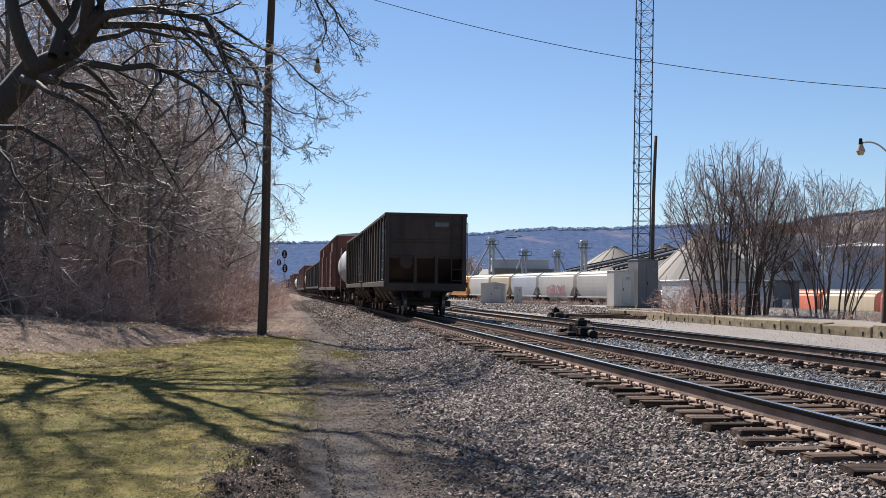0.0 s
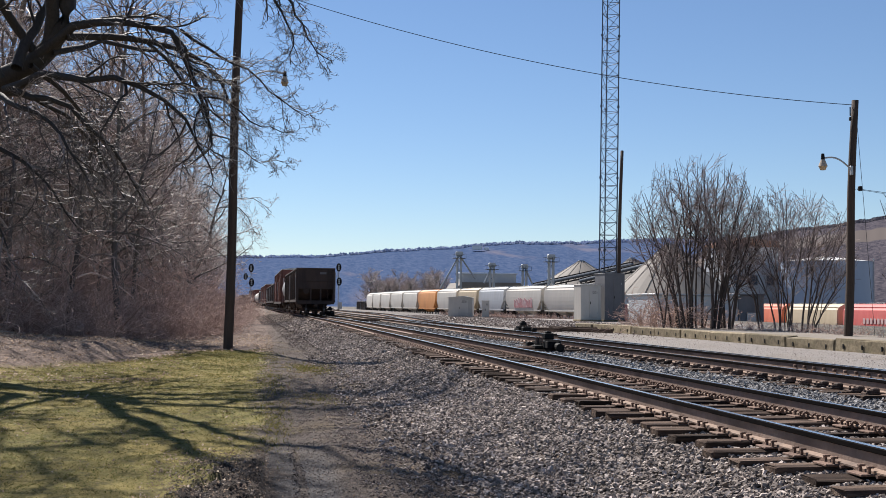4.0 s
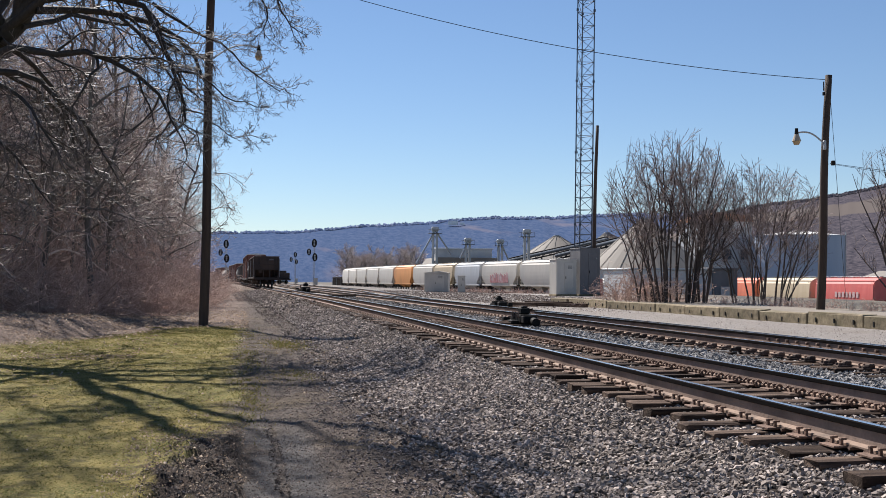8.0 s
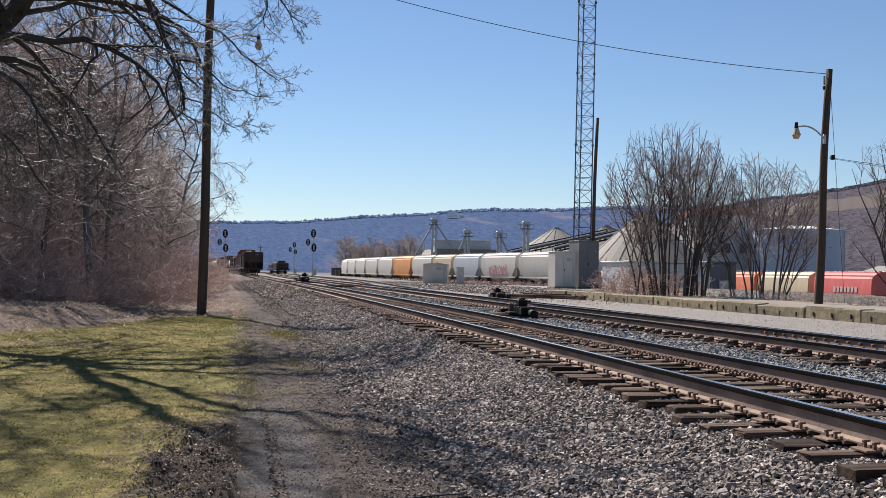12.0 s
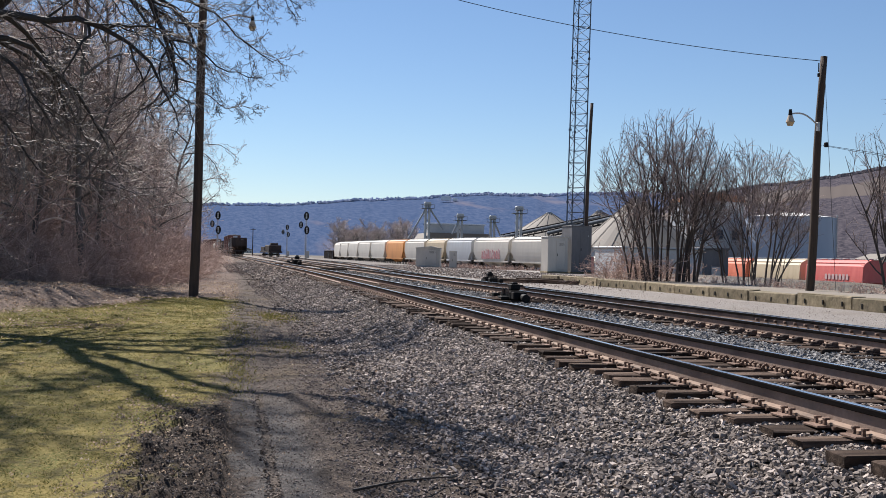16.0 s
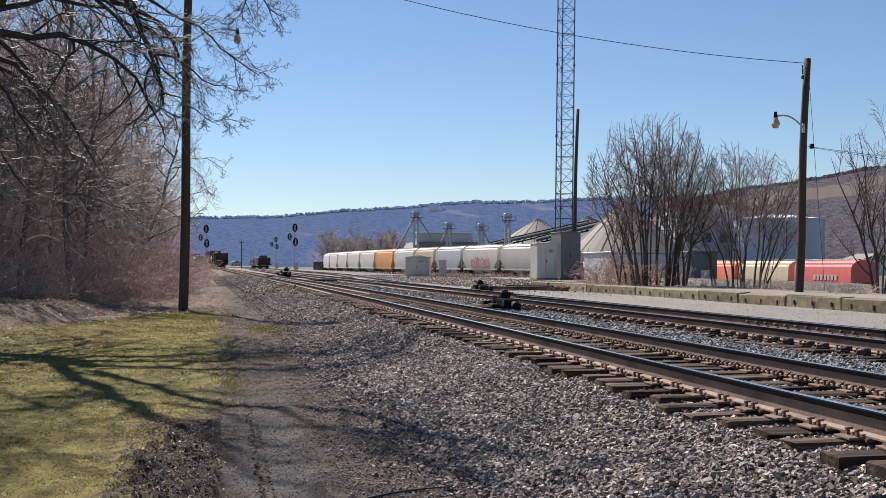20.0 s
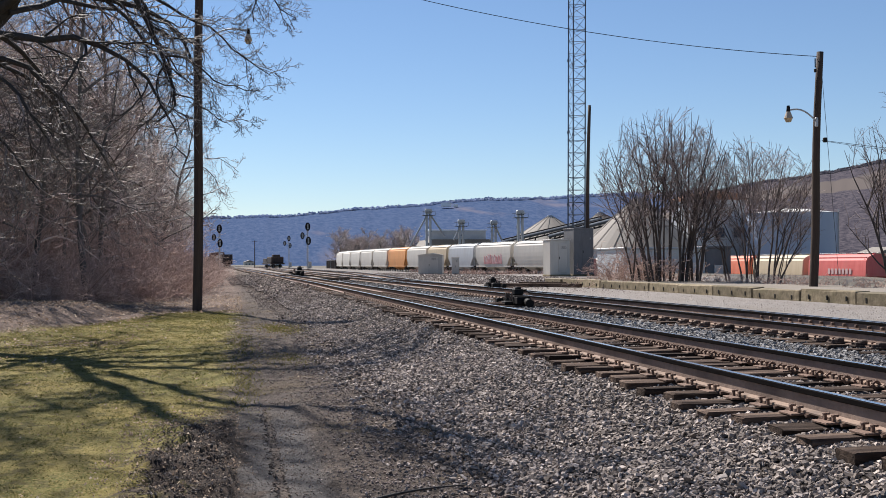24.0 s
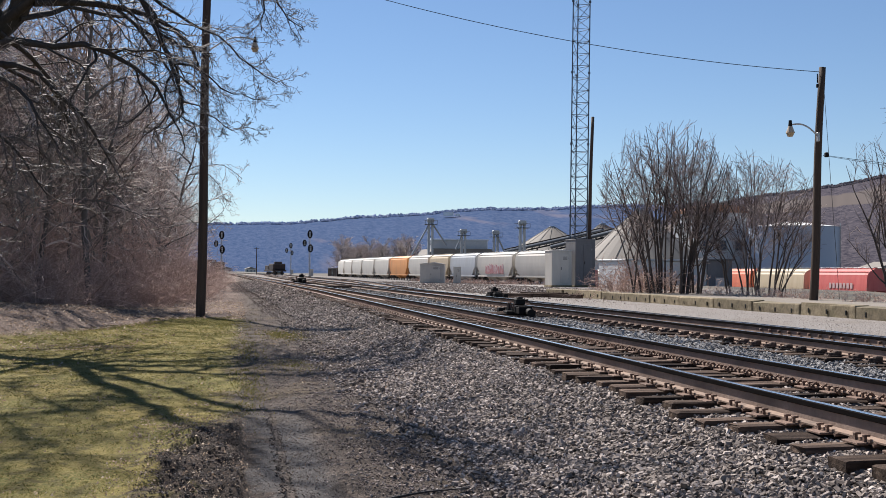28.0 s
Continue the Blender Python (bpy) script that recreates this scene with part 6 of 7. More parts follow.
def boxcar(label, group, L=16.5, paint=None, H=4.9):
    e = thing("boxcar", 0, 0, 0, 0, label, "freight car", group)
    p = paint or M_MAROON
    W = 1.56
    part("body", boxes([(0, 0, (1.1 + H - 0.2) / 2, 2 * W - 0.12, L - 0.8, H - 0.2 - 1.1)], 0.03), p, e)
    part("roof", loft([[(-W, y, H - 0.25), (W, y, H - 0.25), (W, y, H - 0.18), (0, y, H), (-W, y, H - 0.18)] for y in (-L / 2 + 0.35, L / 2 - 0.35)]), M_GALV if H > 5 else p, e)
    for s in (-1, 1):
        for k in range(15):
            y = -L / 2 + 0.6 + (L - 1.2) * k / 14
            if abs(y) > 1.4:
                part("side_post", boxes([(s * (W - 0.03), y, (1.1 + H - 0.3) / 2, 0.09, 0.13, H - 0.3 - 1.1)], 0.01), p, e)
        d = part("sliding_door", boxes([(s * (W + 0.02), 0, 2.7, 0.08, 2.5, 2.95)], 0.015), p, e)
        for k in range(4):
            part("door_rib", boxes([(s * (W + 0.07), 0, 1.6 + k * 0.72, 0.05, 2.4, 0.08)], 0.01), p, d)
        part("side_sill", boxes([(s * W, 0, 1.08, 0.12, L - 0.6, 0.26)], 0.015), M_COAL, e)
        ladder(e, s * (W + 0.05), -s * (L / 2 - 0.7), 1.3, 3.9, "x", M_GALV, 8)
        for k in range(6):
            part("end_corrugation", boxes([(0, s * (L / 2 - 0.36), 1.6 + k * 0.5, 2.6, 0.1, 0.2)], 0.04), p, e)
        freight_truck(e, s * (L / 2 - 2.0))
    part("centre_sill", boxes([(0, 0, 0.92, 0.34, L - 1.0, 0.34)], 0.02), M_TRUCK, e)
    couplers(e, L)
    return e


def tank_car(label, group, L=15.5, paint=None, D=3.0):
    e = thing("tank_car", 0, 0, 0, 0, label, "freight car", group)
    p = paint or M_WHITEHOP
    r = D / 2
    rings = []
    for y, k in ((-L / 2 + 0.7, 0.45), (-L / 2 + 0.85, 0.78), (-L / 2 + 1.25, 0.97), (-L / 2 + 1.6, 1.0), (L / 2 - 1.6, 1.0), (L / 2 - 1.25, 0.97), (L / 2 - 0.85, 0.78), (L / 2 - 0.7, 0.45)):
        rings.append([(r * k * math.cos(a), y, 1.15 + r + r * k * math.sin(a)) for a in np.linspace(0, 6.2832, 25)[:-1]])
    part("barrel", loft(rings), p, e, smooth=True)
    for y in (-L * 0.25, 0, L * 0.25):
        rg = [[((r + 0.02) * math.cos(a), yy, 1.15 + r + (r + 0.02) * math.sin(a)) for a in np.linspace(0, 6.2832, 25)[:-1]] for yy in (y - 0.06, y + 0.06)]
        part("band", loft(rg, caps=False), M_GALV, e)
    bm = bmesh.new()
    rod(bm, (0, 0, 1.1 + D), (0, 0, 1.75 + D), 0.5, 0.5, 16)
    part("dome", bm, p, e)
    part("walkway", boxes([(0, 0, D + 1.3, 0.9, 2.4, 0.05)], 0.01), M_GALV, e)
    part("centre_sill", boxes([(0, 0, 0.95, 0.4, L - 0.8, 0.4)], 0.02), M_TRUCK, e)
    for s in (-1, 1):
        part("saddle", boxes([(0, s * (L / 2 - 2.2), 1.25, 2.2, 0.5, 0.6)], 0.03), M_TRUCK, e)
        ladder(e, s * (r + 0.06), 0, 0.9, 3.9, "x", M_GALV, 9)
        part("end_platform", boxes([(0, s * (L / 2 - 0.4), 1.15, 2.8, 0.7, 0.1)], 0.01), M_TRUCK, e)
        freight_truck(e, s * (L / 2 - 1.9))
    couplers(e, L)
    return e


# ---- the train that leaves: its cars from the rear end forward ----
CONSIST = []
G = "cars of the leaving train"
HOP = open_hopper("sooty dark open-top hopper car of the leaving train", G)
GREYTANK = tank_car("light grey tank car near the rear of the leaving train", G, 12.6, M_GREYHOP, 3.1)
BOX1 = boxcar("tall faded maroon boxcar in the leaving train", G, 16.5, M_MAROON, 5.4)
TANK = tank_car("white tank car in the leaving train", G, 15.5, M_WHITEHOP, 3.05)
LENGTH = {"H": 13.3, "C": 12.9, "B": 16.8, "T": 15.8}
SOURCE = {"H": HOP, "C": GREYTANK, "B": BOX1, "T": TANK}
ORDER = "HHCBBHHHHTBBBHTTBBHHHH"
s, used = 40.6, set()
for k in ORDER:
    car = SOURCE[k] if k not in used else copy_thing(SOURCE[k], Matrix())
    used.add(k)
    CONSIST.append((car, s + LENGTH[k] / 2))
    s += LENGTH[k]
HOP["label"] = "last car of the leaving train, a sooty dark open-top hopper"
TRAIN_SPEED = 12.2


# ---- parked cars ----
def park(car, line, y, z, more=0.0):
    d = 0.5
    a = math.degrees(math.atan2(-(float(line(y + d)) - float(line(y - d))), 2 * d))
    car.matrix_basis = pose(float(line(y)), y, z, 0, 0, a + more)


def along(line, y, ln):
    """The y that lies a length ln further along a line."""
    slope = (float(line(y + 1)) - float(line(y)))
    return y + ln / math.sqrt(1 + slope * slope)


G = "covered hoppers parked on the siding"
PARKED = [("white", M_WHITEHOP, 13.3), ("graffiti", M_WHITEHOP, 13.2), ("light grey", M_GREYHOP, 11.6), ("beige", M_BEIGEHOP, 10.2), ("white", M_WHITEHOP, 12.4),
          ("orange", M_ORANGEHOP, 13.3), ("white", M_WHITEHOP, 13.3), ("cream white", M_WHITEHOP, 13.3), ("white", M_WHITEHOP, 13.3), ("white", M_WHITEHOP, 13.3), ("white", M_WHITEHOP, 13.3)]
y = 127.4
SIDING_Z = 0.08
templ = {}
for nm, paint, L in PARKED:
    yc = along(siding, y, L / 2)
    if nm == "graffiti":
        car = covered_hopper("white covered hopper with faded red graffiti, parked on the siding", G, L - 0.3, paint, 2, True)
    else:
        key = (paint.name, L)
        if key in templ:
            car = copy_thing(templ[key], Matrix())
        else:
            car = templ[key] = covered_hopper("%s covered hopper parked on the siding" % ("weathered " + nm if nm == "white" else nm), G, L - 0.3, paint)
    park(car, siding, yc, SIDING_Z)
    y = along(siding, y, L)
low = open_hopper("low dark gondola at the end of the parked row", G, 13.0)
park(low, siding, y + 7.5, SIDING_Z - 1.6)
low_2 = copy_thing(low, Matrix())
park(low_2, siding, y + 21.0, SIDING_Z - 1.6)
yard_rails = tagged(new("siding_track"), "siding track under the parked cars", "railway track", kind="structure")
for sgn in (-1, 1):
    r = part("rail", rail_mesh(siding, sgn, 118, 300, 3.0), None, yard_rails)
    r.matrix_basis = pose(0, 0, SIDING_Z - RAIL_Z)

G = "covered hoppers in the lower yard"
low_line = lambda v: 61.0 + 0 * np.asarray(v, float)
y = 89.8
for nm, paint in (("faded red", M_REDHOP), ("cream", M_BEIGEHOP), ("orange-red", M_ORED), ("grey", M_GREYHOP), ("white", M_WHITEHOP), ("white", M_WHITEHOP)):
    L = 11.6 if nm == "cream" else 11.0 if paint is M_REDHOP else 13.8
    car = covered_hopper("%s covered hopper car standing in the lower yard" % nm, G, L, paint, 3, lettering=(paint is M_REDHOP))
    park(car, low_line, y + L / 2 + 0.2, -2.2)
    y += L + 0.4
for sgn in (-1, 1):
    r = part("rail", rail_mesh(low_line, sgn, 70, 190, 5.0), None, yard_rails)
    r.matrix_basis = pose(0, 0, -2.2 - RAIL_Z)

# dark works vehicle far down the second track
work = thing("works_wagon", float(line_2(228)), 228, RAIL_Z, 7.0, "dark flat works wagon with heaped machinery on the far track", "freight car")
part("deck", boxes([(0, 0, 1.05, 2.9, 12, 0.35)], 0.03), M_COAL, work)
part("machine_body", boxes([(0.1, -2.0, 1.85, 2.6, 6.2, 1.3)], 0.12), M_COAL, work)
part("machine_cab", boxes([(0.1, -3.2, 2.7, 1.5, 1.8, 0.5)], 0.08), M_COAL, work)
part("side_rack", boxes([(-1.2, 3.2, 1.7, 0.2, 5.0, 0.9)], 0.03), M_COAL, work)
bm = bmesh.new()
rod(bm, (0.2, -1.2, 2.4), (0.2, -1.2, 2.9), 0.25, 0.2, 10)
part("stack", bm, M_COAL, work)
for s in (-1, 1):
    freight_truck(work, s * 4.2)


# ---- the grain works beyond the siding ----
def head_leg(x, y, z, h, label, pipes=()):
    e = thing("grain_leg", x, y, z, 0, label, "grain elevator", "grain legs")
    part("leg_casing", boxes([(-0.45, 0, h / 2, 0.5, 0.6, h), (0.45, 0, h / 2, 0.5, 0.6, h)], 0.02), M_GALV, e)
    part("head_house", boxes([(0, 0, h + 0.5, 1.7, 1.2, 1.1)], 0.2), M_GALV, e)
    part("platform_deck", boxes([(0, 0, h - 0.6, 3.0, 2.2, 0.12)], 0.01), M_TOWER, e)
    part("handrail", rods([((-1.5, -1.1, h + 0.4), (1.5, -1.1, h + 0.4)), ((-1.5, 1.1, h + 0.4), (1.5, 1.1, h + 0.4)), ((-1.5, -1.1, h - 0.6), (-1.5, -1.1, h + 0.4)),
                           ((1.5, -1.1, h - 0.6), (1.5, -1.1, h + 0.4)), ((0, -1.1, h - 0.6), (0, -1.1, h + 0.4))], 0.04), M_TOWER, e)
    for k in range(int(h / 2)):
        part("brace", rods([((-0.9, 0.4, k * 2), (0.9, 0.4, k * 2 + 2)), ((0.9, 0.4, k * 2), (-0.9, 0.4, k * 2 + 2))], 0.05, 5), M_TOWER, e)
    for dx, dz in pipes:
        bm = bmesh.new()
        rod(bm, (0, -0.3, h + 0.2), (dx, -0.3, h - dz), 0.22, sides=8)
        part("spout", bm, M_GALV, e)
    return e


head_leg(46.4, 250, -2.6, 16.4, "grey steel grain leg with slanting spouts", ((-4.6, 8.0), (4.0, 5.6)))
head_leg(54.6, 250, -2.6, 13.8, "shorter grey grain leg behind the long shed", ((-2.0, 4.0),))
head_leg(62.8, 250, -2.6, 13.6, "grey grain leg with a looped spout", ((1.6, 3.0), (3.5, 7.0)))
head_leg(61.2, 220, -2.6, 14.6, "tall pale grain leg near the conveyors", ())

shed = thing("long_shed", 55.2, 262, -2.4, 0, "long grey sheet-metal shed with a raised ridge", "shed")
part("wall_shell", boxes([(0, 0, 3.2, 19, 16, 6.4)], 0.05), M_SHEDMETAL, shed)
part("roof", loft([[(-10, yy, 6.2), (10, yy, 6.2), (10, yy, 6.5), (7.4, yy, 9.9), (-7.4, yy, 9.9), (-10, yy, 6.5)] for yy in (-8.3, 8.3)]), M_TANROOF, shed)
part("ridge_monitor", boxes([(0, -3, 11.0, 14.2, 5, 2.2)], 0.05), M_SHEDMETAL, shed)
part("ridge_cap", boxes([(0, -3, 12.25, 14.8, 5.6, 0.35)], 0.05), M_BLUEMETAL, shed)


def bin_(x, y, z, r, wall, peak, label):
    """A round storage bin with a conical roof."""
    e = thing("storage_bin", x, y, z, 0, label, "storage bin", "storage bins")
    n = 40
    bm = bmesh.new()
    rod(bm, (0, 0, 0), (0, 0, wall), r, r, n)
    part("wall", bm, M_SHEDMETAL, e)
    bm = bmesh.new()
    rod(bm, (0, 0, wall), (0, 0, peak), r + 0.3, 0.8, n)
    part("roof", bm, M_TANROOF, e)
    for k in range(16):
        a = 6.283 * k / 16
        bm = bmesh.new()
        rod(bm, ((r + 0.3) * math.cos(a), (r + 0.3) * math.sin(a), wall + 0.1), (0.8 * math.cos(a), 0.8 * math.sin(a), peak + 0.1), 0.05, sides=5)
        part("roof_rib", bm, M_TANROOF, e)
    bm = bmesh.new()
    rod(bm, (0, 0, peak - 0.2), (0, 0, peak + 0.4), 0.9, 0.7, 16)
    part("cap", bm, M_GALV, e)
    return e


bin_(81, 262, -2.5, 12.5, 8.6, 16.0, "wide round bin with a tan conical roof")
bin_(84, 232, -2.5, 10.5, 7.5, 15.4, "round bin with a tan roof behind the radio mast")
bin_(74, 184, -2.5, 11.0, 6.5, 15.9, "broad tan-roofed storage bin behind the bushes")


def conveyor(a, b, label):
    e = tagged(new("conveyor"), label, "conveyor")
    a, b = Vector(a), Vector(b)
    d = b - a
    up = Vector((0, 0, 1.3))
    part("chord", rods([(a, b)], 0.16, 6), M_DARKSTEEL, e)
    part("chord", rods([(a + up, b + up)], 0.16, 6), M_DARKSTEEL, e)
    n = 14
    for k in range(n):
        p, q = a + d * k / n, a + d * (k + 1) / n
        part("truss_brace", rods([(p, q + up), (p, p + up)], 0.08, 5), M_DARKSTEEL, e)
    bm = bmesh.new()
    rod(bm, a + up * 0.6, b + up * 0.6, 0.4, sides=8)
    part("belt_cover", bm, M_TOWER, e)
    for u in (0.35, 0.8):
        p = a + d * u
        part("trestle", rods([(p, (p.x - 1, p.y, -2.5)), (p, (p.x + 1, p.y, -2.5))], 0.14), M_DARKSTEEL, e)
    return e


conveyor((62.5, 240, 5.8), (78, 215, 10.2), "dark inclined conveyor truss running up to the bins")
conveyor((66, 214, 6.4), (75, 196, 9.6), "second dark conveyor truss over the yard")

M_FARM = mat("white_building_paint", (0.74, 0.74, 0.72), (0.82, 0.82, 0.80), 0.3, 0.6)
# round steel tank, grey works buildings and the rusty roof behind the bushes
tank = thing("storage_tank", 109.4, 191.4, -2.5, 0, "large round pale blue steel storage tank with a shallow roof", "storage tank")
bm = bmesh.new()
rod(bm, (0, 0, 0), (0, 0, 13.6), 8.85, 8.85, 64, caps=False)
part("wall", bm, M_TANKBLUE, tank, smooth=True)
bm = bmesh.new()
rod(bm, (0, 0, 13.6), (0, 0, 14.7), 8.95, 0.5, 64)
part("roof", bm, M_FARM, tank, "white roof plates")
for zz in (2.7, 5.4, 8.1, 10.8, 13.5):
    bm = bmesh.new()
    rod(bm, (0, 0, zz - 0.05), (0, 0, zz + 0.05), 8.89, 8.89, 64, caps=False)
    part("hoop", bm, M_TANKBLUE, tank)
ladder_bm = rods([((-0.3, -9.05, 0.3), (-0.3, -9.05, 14.2)), ((0.3, -9.05, 0.3), (0.3, -9.05, 14.2))] + [((-0.3, -9.05, 0.5 + k * 0.6), (0.3, -9.05, 0.5 + k * 0.6)) for k in range(23)], 0.05, 5)
part("ladder", ladder_bm, M_GALV, tank, m=pose(0, 0, 0, 0, 0, 48))
mill = thing("mill_building", 98, 205, -2.5, 0, "grey works building with a rusty orange roof", "building")
part("wall_shell", boxes([(0, 0, 8.4, 11, 12, 16.8)], 0.05), M_SHEDMETAL, mill)
part("roof", loft([[(-5.8, yy, 16.8), (5.8, yy, 16.8), (5.0, yy, 18.0), (-2, yy, 18.7), (-5.8, yy, 17.4)] for yy in (-6.3, 6.3)]), M_RUST, mill)
for k in range(3):
    w = part("window", boxes([(-3.6 + k * 3.6, -6.02, 10, 1.8, 0.1, 2.2)], 0.02), M_GALV, mill)
    part("pane", boxes([(-3.6 + k * 3.6, -6.09, 10, 1.5, 0.04, 1.9)]), M_TOWER, w)
annex = thing("annex", 43.1, 104, -1.0, 0, "low grey works annex with pale loading doors", "building")
part("wall_shell", boxes([(0, 0, 1.95, 8.8, 8, 3.9)], 0.04), M_SHEDMETAL, annex)
part("roof", boxes([(0, 0, 4.0, 9.1, 8.4, 0.2)], 0.04), M_GALV, annex)
for k in range(3):
    part("loading_door", boxes([(-2.9 + k * 2.9, -4.03, 1.6, 2.3, 0.12, 2.9)], 0.03), M_GREYHOP, annex)
store = thing("store_building", 48.95, 103.5, -1.0, 0, "dark grey flat-roofed store beside the annex", "building")
part("wall_shell", boxes([(0, 0, 2.0, 2.8, 7, 4.0)], 0.04), M_CABDARK, store)
part("roof", boxes([(0, 0, 4.1, 3.0, 7.4, 0.2)], 0.04), M_CABDARK, store)
part("door", boxes([(0, -3.53, 1.2, 1.0, 0.1, 2.1)], 0.02), M_GALV, store)
for x, y, sx in ((150, 260, 14), (168, 300, 16), (190, 280, 12), (14, 1050, 10), (44, 1150, 11), (-10, 1100, 10)):
    hs = thing("far_house", x, y, -1.0, 8, "small pale house among trees on the far side", "house", "far houses")
    part("wall_shell", boxes([(0, 0, 2.4, sx, 8, 4.8)], 0.04), M_WHITEHOP, hs)
    part("roof", loft([[(-sx / 2 - 0.5, yy, 4.7), (sx / 2 + 0.5, yy, 4.7), (0, yy, 6.6)] for yy in (-4.5, 4.5)]), M_TANROOF, hs)
    for k in range(3):
        part("window", boxes([(-sx / 3 + k * sx / 3, -4.03, 2.6, 1.1, 0.08, 1.4)], 0.01), M_TOWER, hs)


# ---- the hills ----
def hill_material(name, wood, wood2, field, share, band=None):
    """Winter woods in two tones with fields; band: the share of the rise between which a field lies."""
    m = bpy.data.materials.new(name)
    m.use_nodes = True
    n, l = m.node_tree.nodes, m.node_tree.links
    b = n["Principled BSDF"]
    tc, mp = n.new("ShaderNodeTexCoord"), n.new("ShaderNodeMapping")
    mp.inputs["Scale"].default_value = (0.007, 0.007, 0.009) if band else (0.004, 0.0009, 0.006)
    l.new(tc.outputs["Object"], mp.inputs["Vector"])
    a, c = n.new("ShaderNodeTexNoise"), n.new("ShaderNodeTexNoise")
    a.inputs["Scale"].default_value, a.inputs["Detail"].default_value = 2.0, 6
    c.inputs["Scale"].default_value, c.inputs["Detail"].default_value, c.inputs["Roughness"].default_value = 26, 6, 0.8
    l.new(mp.outputs[0], a.inputs["Vector"])
    l.new(mp.outputs[0], c.inputs["Vector"])
    r1, mx, mr = n.new("ShaderNodeMix"), n.new("ShaderNodeMix"), n.new("ShaderNodeMapRange")
    r1.data_type = mx.data_type = "RGBA"
    cr = n.new("ShaderNodeMapRange")
    cr.inputs["From Min"].default_value, cr.inputs["From Max"].default_value = 0.38, 0.62
    l.new(c.outputs["Fac"], cr.inputs["Value"])
    l.new(cr.outputs[0], r1.inputs["Factor"])
    r1.inputs[6].default_value, r1.inputs[7].default_value = (*wood, 1), (*wood2, 1)
    mr.inputs["From Min"].default_value, mr.inputs["From Max"].default_value = share, share + 0.16
    l.new(a.outputs["Fac"], mr.inputs["Value"])
    mask = mr.outputs[0]
    if band:
        at, ad, lo, hi, mu = n.new("ShaderNodeAttribute"), n.new("ShaderNodeMath"), n.new("ShaderNodeMapRange"), n.new("ShaderNodeMapRange"), n.new("ShaderNodeMath")
        at.attribute_name = "rise"
        ad.operation, mu.operation = "MULTIPLY_ADD", "MULTIPLY"
        l.new(a.outputs["Fac"], ad.inputs[0])
        ad.inputs[1].default_value = 0.22
        l.new(at.outputs["Fac"], ad.inputs[2])
        lo.inputs["From Min"].default_value, lo.inputs["From Max"].default_value = band[0] + 0.11, band[0] + 0.13
        hi.inputs["From Min"].default_value, hi.inputs["From Max"].default_value = band[1] + 0.11, band[1] + 0.13
        hi.inputs["To Min"].default_value, hi.inputs["To Max"].default_value = 1, 0
        for k in (lo, hi):
            l.new(ad.outputs[0], k.inputs["Value"])
        l.new(lo.outputs[0], mu.inputs[0])
        l.new(hi.outputs[0], mu.inputs[1])
        mask = mu.outputs[0]
    l.new(mask, mx.inputs["Factor"])
    l.new(r1.outputs[2], mx.inputs[6])
    mx.inputs[7].default_value = (*field, 1)
    l.new(mx.outputs[2], b.inputs["Base Color"])
    b.inputs["Roughness"].default_value, b.inputs["Specular IOR Level"].default_value = 1.0, 0.0
    return m


# the far hill's blue is valley haze put into its base colours
M_HAZYHILL = hill_material("hazed_winter_woods", (0.042, 0.070, 0.140), (0.082, 0.110, 0.185), (0.16, 0.15, 0.185), 0.58)
M_HILL2 = hill_material("brown_hillside", (0.030, 0.030, 0.042), (0.11, 0.098, 0.109), (0.115, 0.10, 0.094), 0.62, (0.66, 0.84))
M_CRESTWOOD = island_mat("dark_winter_woods", [(0.11, 0.105, 0.135), (0.21, 0.19, 0.215), (0.15, 0.14, 0.17)], scale=0.02)
# skyline crowns carry the same haze in their bluish colours
M_HAZYFRINGE = island_mat("hazed_bare_crowns", [(0.26, 0.325, 0.481), (0.416, 0.481, 0.65), (0.338, 0.403, 0.559)], scale=0.02)
translucent(M_HAZYFRINGE, 0.5)
translucent(M_CRESTWOOD, 0.4)


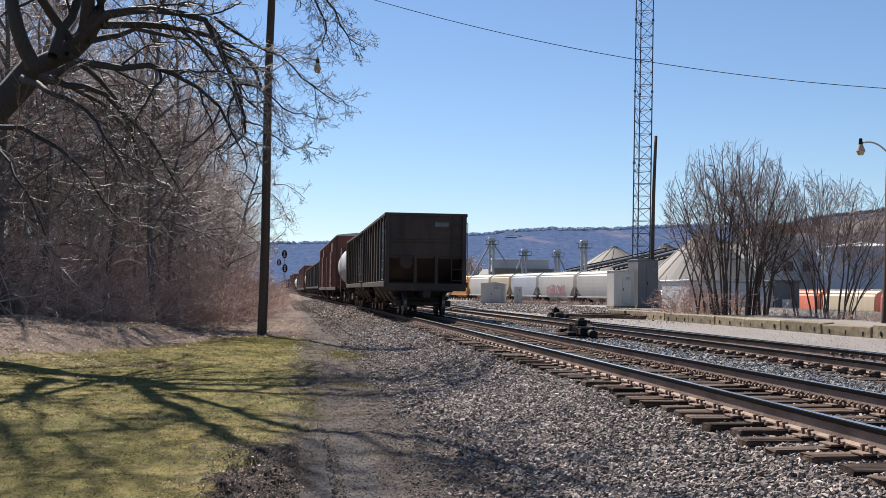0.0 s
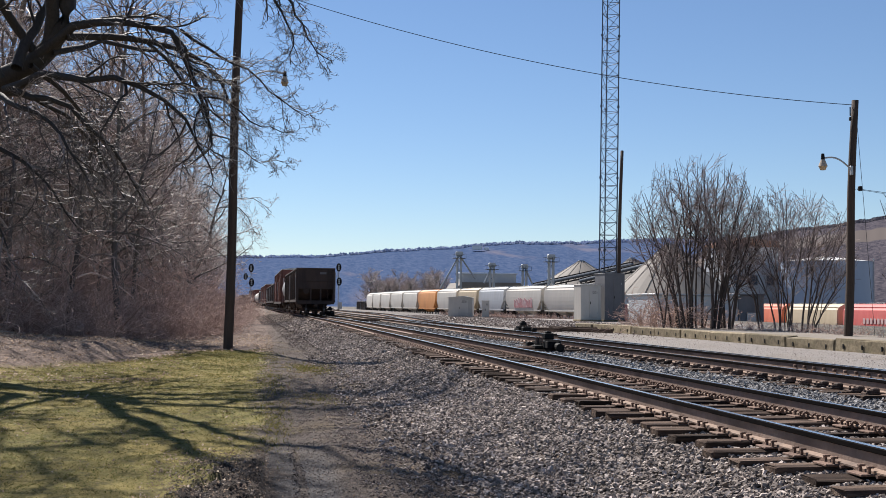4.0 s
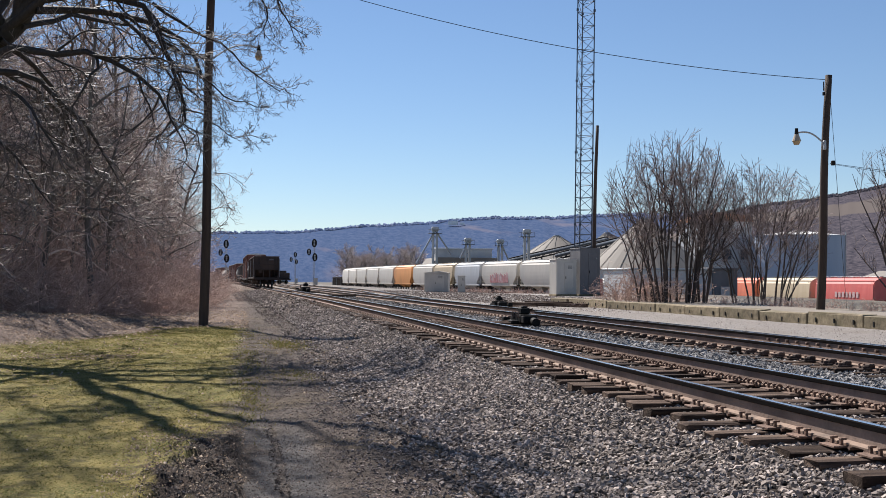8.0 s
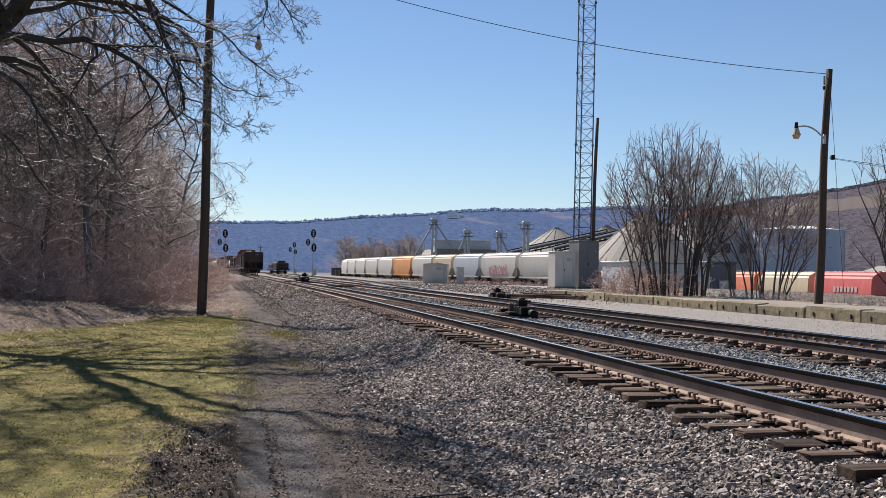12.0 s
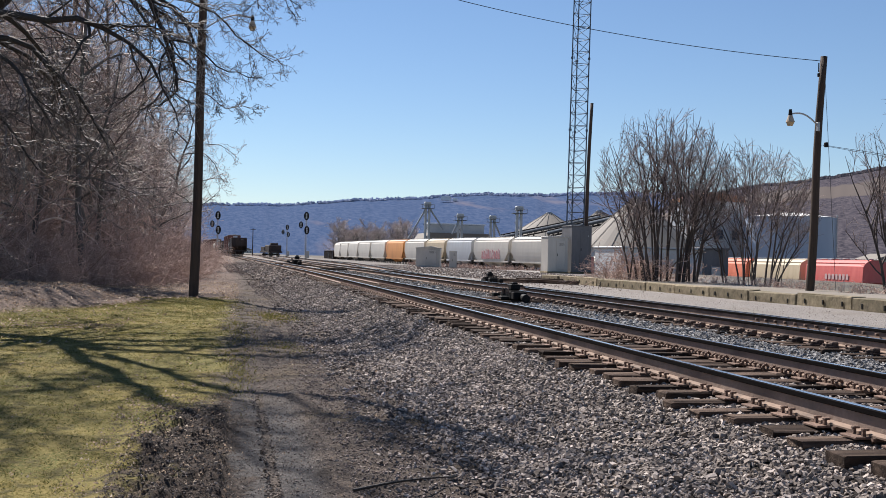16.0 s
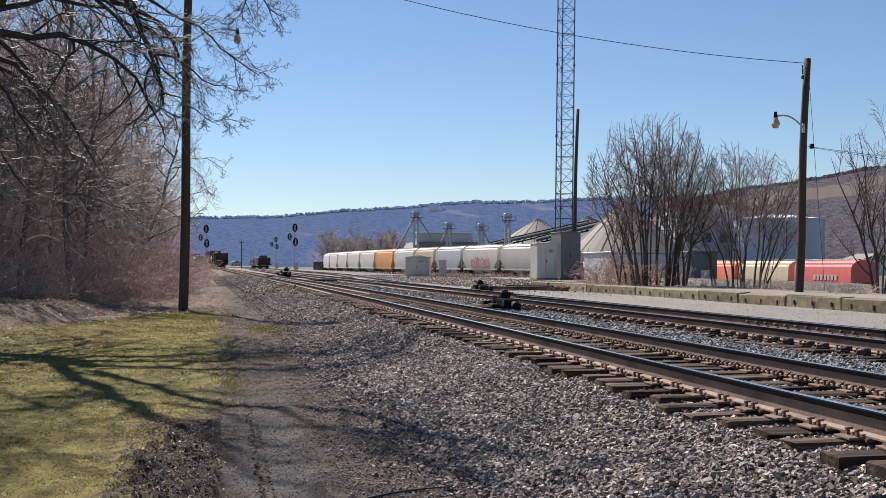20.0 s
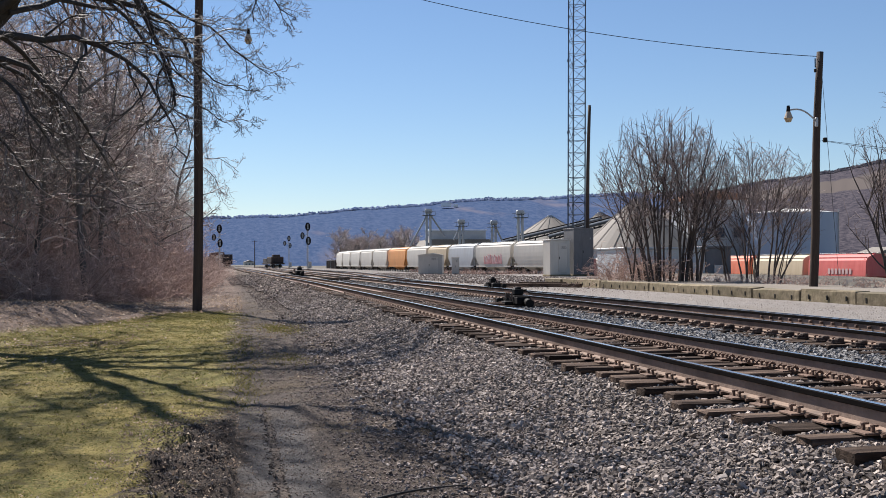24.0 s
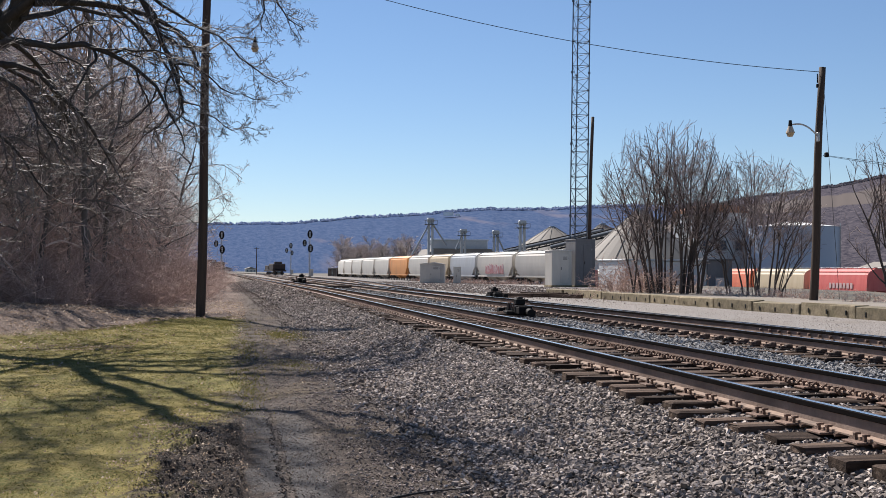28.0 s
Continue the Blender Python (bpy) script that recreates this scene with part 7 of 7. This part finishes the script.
def ridge(name, az, rise, dist, material, label, trees, seed, crown, crest):
    """A wooded ridge: az in degrees, rise as height over distance at each."""
    rng = np.random.default_rng(seed)
    A = np.linspace(az[0], az[-1], 420)
    E = np.interp(A, az, rise)
    for k in range(1, 6):
        E = E + 0.0006 / k * np.sin(A * 0.9 * k * k ** 0.5 + k * 2.1)
    rows, shares, U = [], [], np.linspace(0, 1, 22)
    for u in U:
        d = dist * (0.62 + 0.38 * u)
        rows.append(np.stack([np.sin(np.radians(A)) * d, np.cos(np.radians(A)) * d, dist * E * u ** 0.85 - 6 * (1 - u)], -1))
        shares.append(np.full(len(A), u ** 0.85))
    d = dist * 1.25
    rows.append(np.stack([np.sin(np.radians(A)) * d, np.cos(np.radians(A)) * d, dist * E * 0.8], -1))
    shares.append(np.full(len(A), 1.0))
    V = np.array(rows)
    r, c, _ = V.shape
    ix = np.arange(r * c).reshape(r, c)
    F = np.stack([ix[:-1, :-1], ix[:-1, 1:], ix[1:, 1:], ix[1:, :-1]], -1).reshape(-1, 4)
    me = fast_mesh(name, V.reshape(-1, 3), F)
    me.attributes.new("rise", "FLOAT", "POINT").data.foreach_set("value", np.concatenate(shares).astype(np.float32))
    tagged(part(name, me, material, smooth=True), label, "hill", kind="structure")
    # crowns along the skyline in groups
    a, u = rng.uniform(az[0], az[-1], trees), rng.uniform(0.95, 1.0, trees)
    keep = lump(a, 0 * a, 1.1, seed) + 0.6 * lump(a, 0 * a, 0.35, seed + 3) > -0.75
    a, u = a[keep], u[keep]
    dd = dist * (0.62 + 0.38 * u)
    h = np.interp(a, A, E) * dist * u ** 0.85 - 6 * (1 - u)
    size = rng.uniform(0.8, 2.6, len(a)) * dist / 2600 * crown
    P = np.stack([np.sin(np.radians(a)) * dd, np.cos(np.radians(a)) * dd, h + size * 0.5], -1)
    v, f = stones(rng, P, size * 1.25, 1.25, lie=False)
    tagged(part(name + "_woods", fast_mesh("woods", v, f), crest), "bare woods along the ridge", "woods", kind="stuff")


ridge("far_hill", [-30, -1.4, 2.9, 6.7, 12.3, 18.5, 26, 31, 60], [0.040, 0.0433, 0.0466, 0.052, 0.060, 0.0632, 0.066, 0.066, 0.06], 2900, M_HAZYHILL,
      "long wooded hill across the valley, its blue-grey haze painted in", 14000, 51, 0.85, M_HAZYFRINGE)
ridge("near_hill", [17.5, 20, 24, 27, 31, 34.8, 60], [0.0, 0.03, 0.056, 0.070, 0.080, 0.090, 0.11], 1500, M_HILL2, "brown hillside with a tan field below a line of bare woods", 26000, 52, 0.55, M_CRESTWOOD)
farm = thing("farm_building", math.sin(radians(11.5)) * 2700, math.cos(radians(11.5)) * 2700, 147, -12, "white farm buildings on the distant ridge", "building")
part("wall_shell", boxes([(0, 0, 4, 26, 12, 8)], 0.2), M_FARM, farm)
part("barn", boxes([(24, 0, 3, 12, 10, 6)], 0.2), M_FARM, farm)
part("roof", loft([[(-14, yy, 8), (14, yy, 8), (10, yy, 11), (-10, yy, 11)] for yy in (-7, 7)]), M_FARM, farm)


# ---- what moves ----
def motions():
    for car, centre in CONSIST:
        rows = []
        for k in range(15):
            t = 2.0 * k
            y = centre + TRAIN_SPEED * t
            slope = (float(line_1(y + 4)) - float(line_1(y - 4))) / 8
            rows.append((t, pose(float(line_1(y)), y, RAIL_Z, 0, 0, math.degrees(math.atan(-slope)))))
        walk(car, rows)


motions()
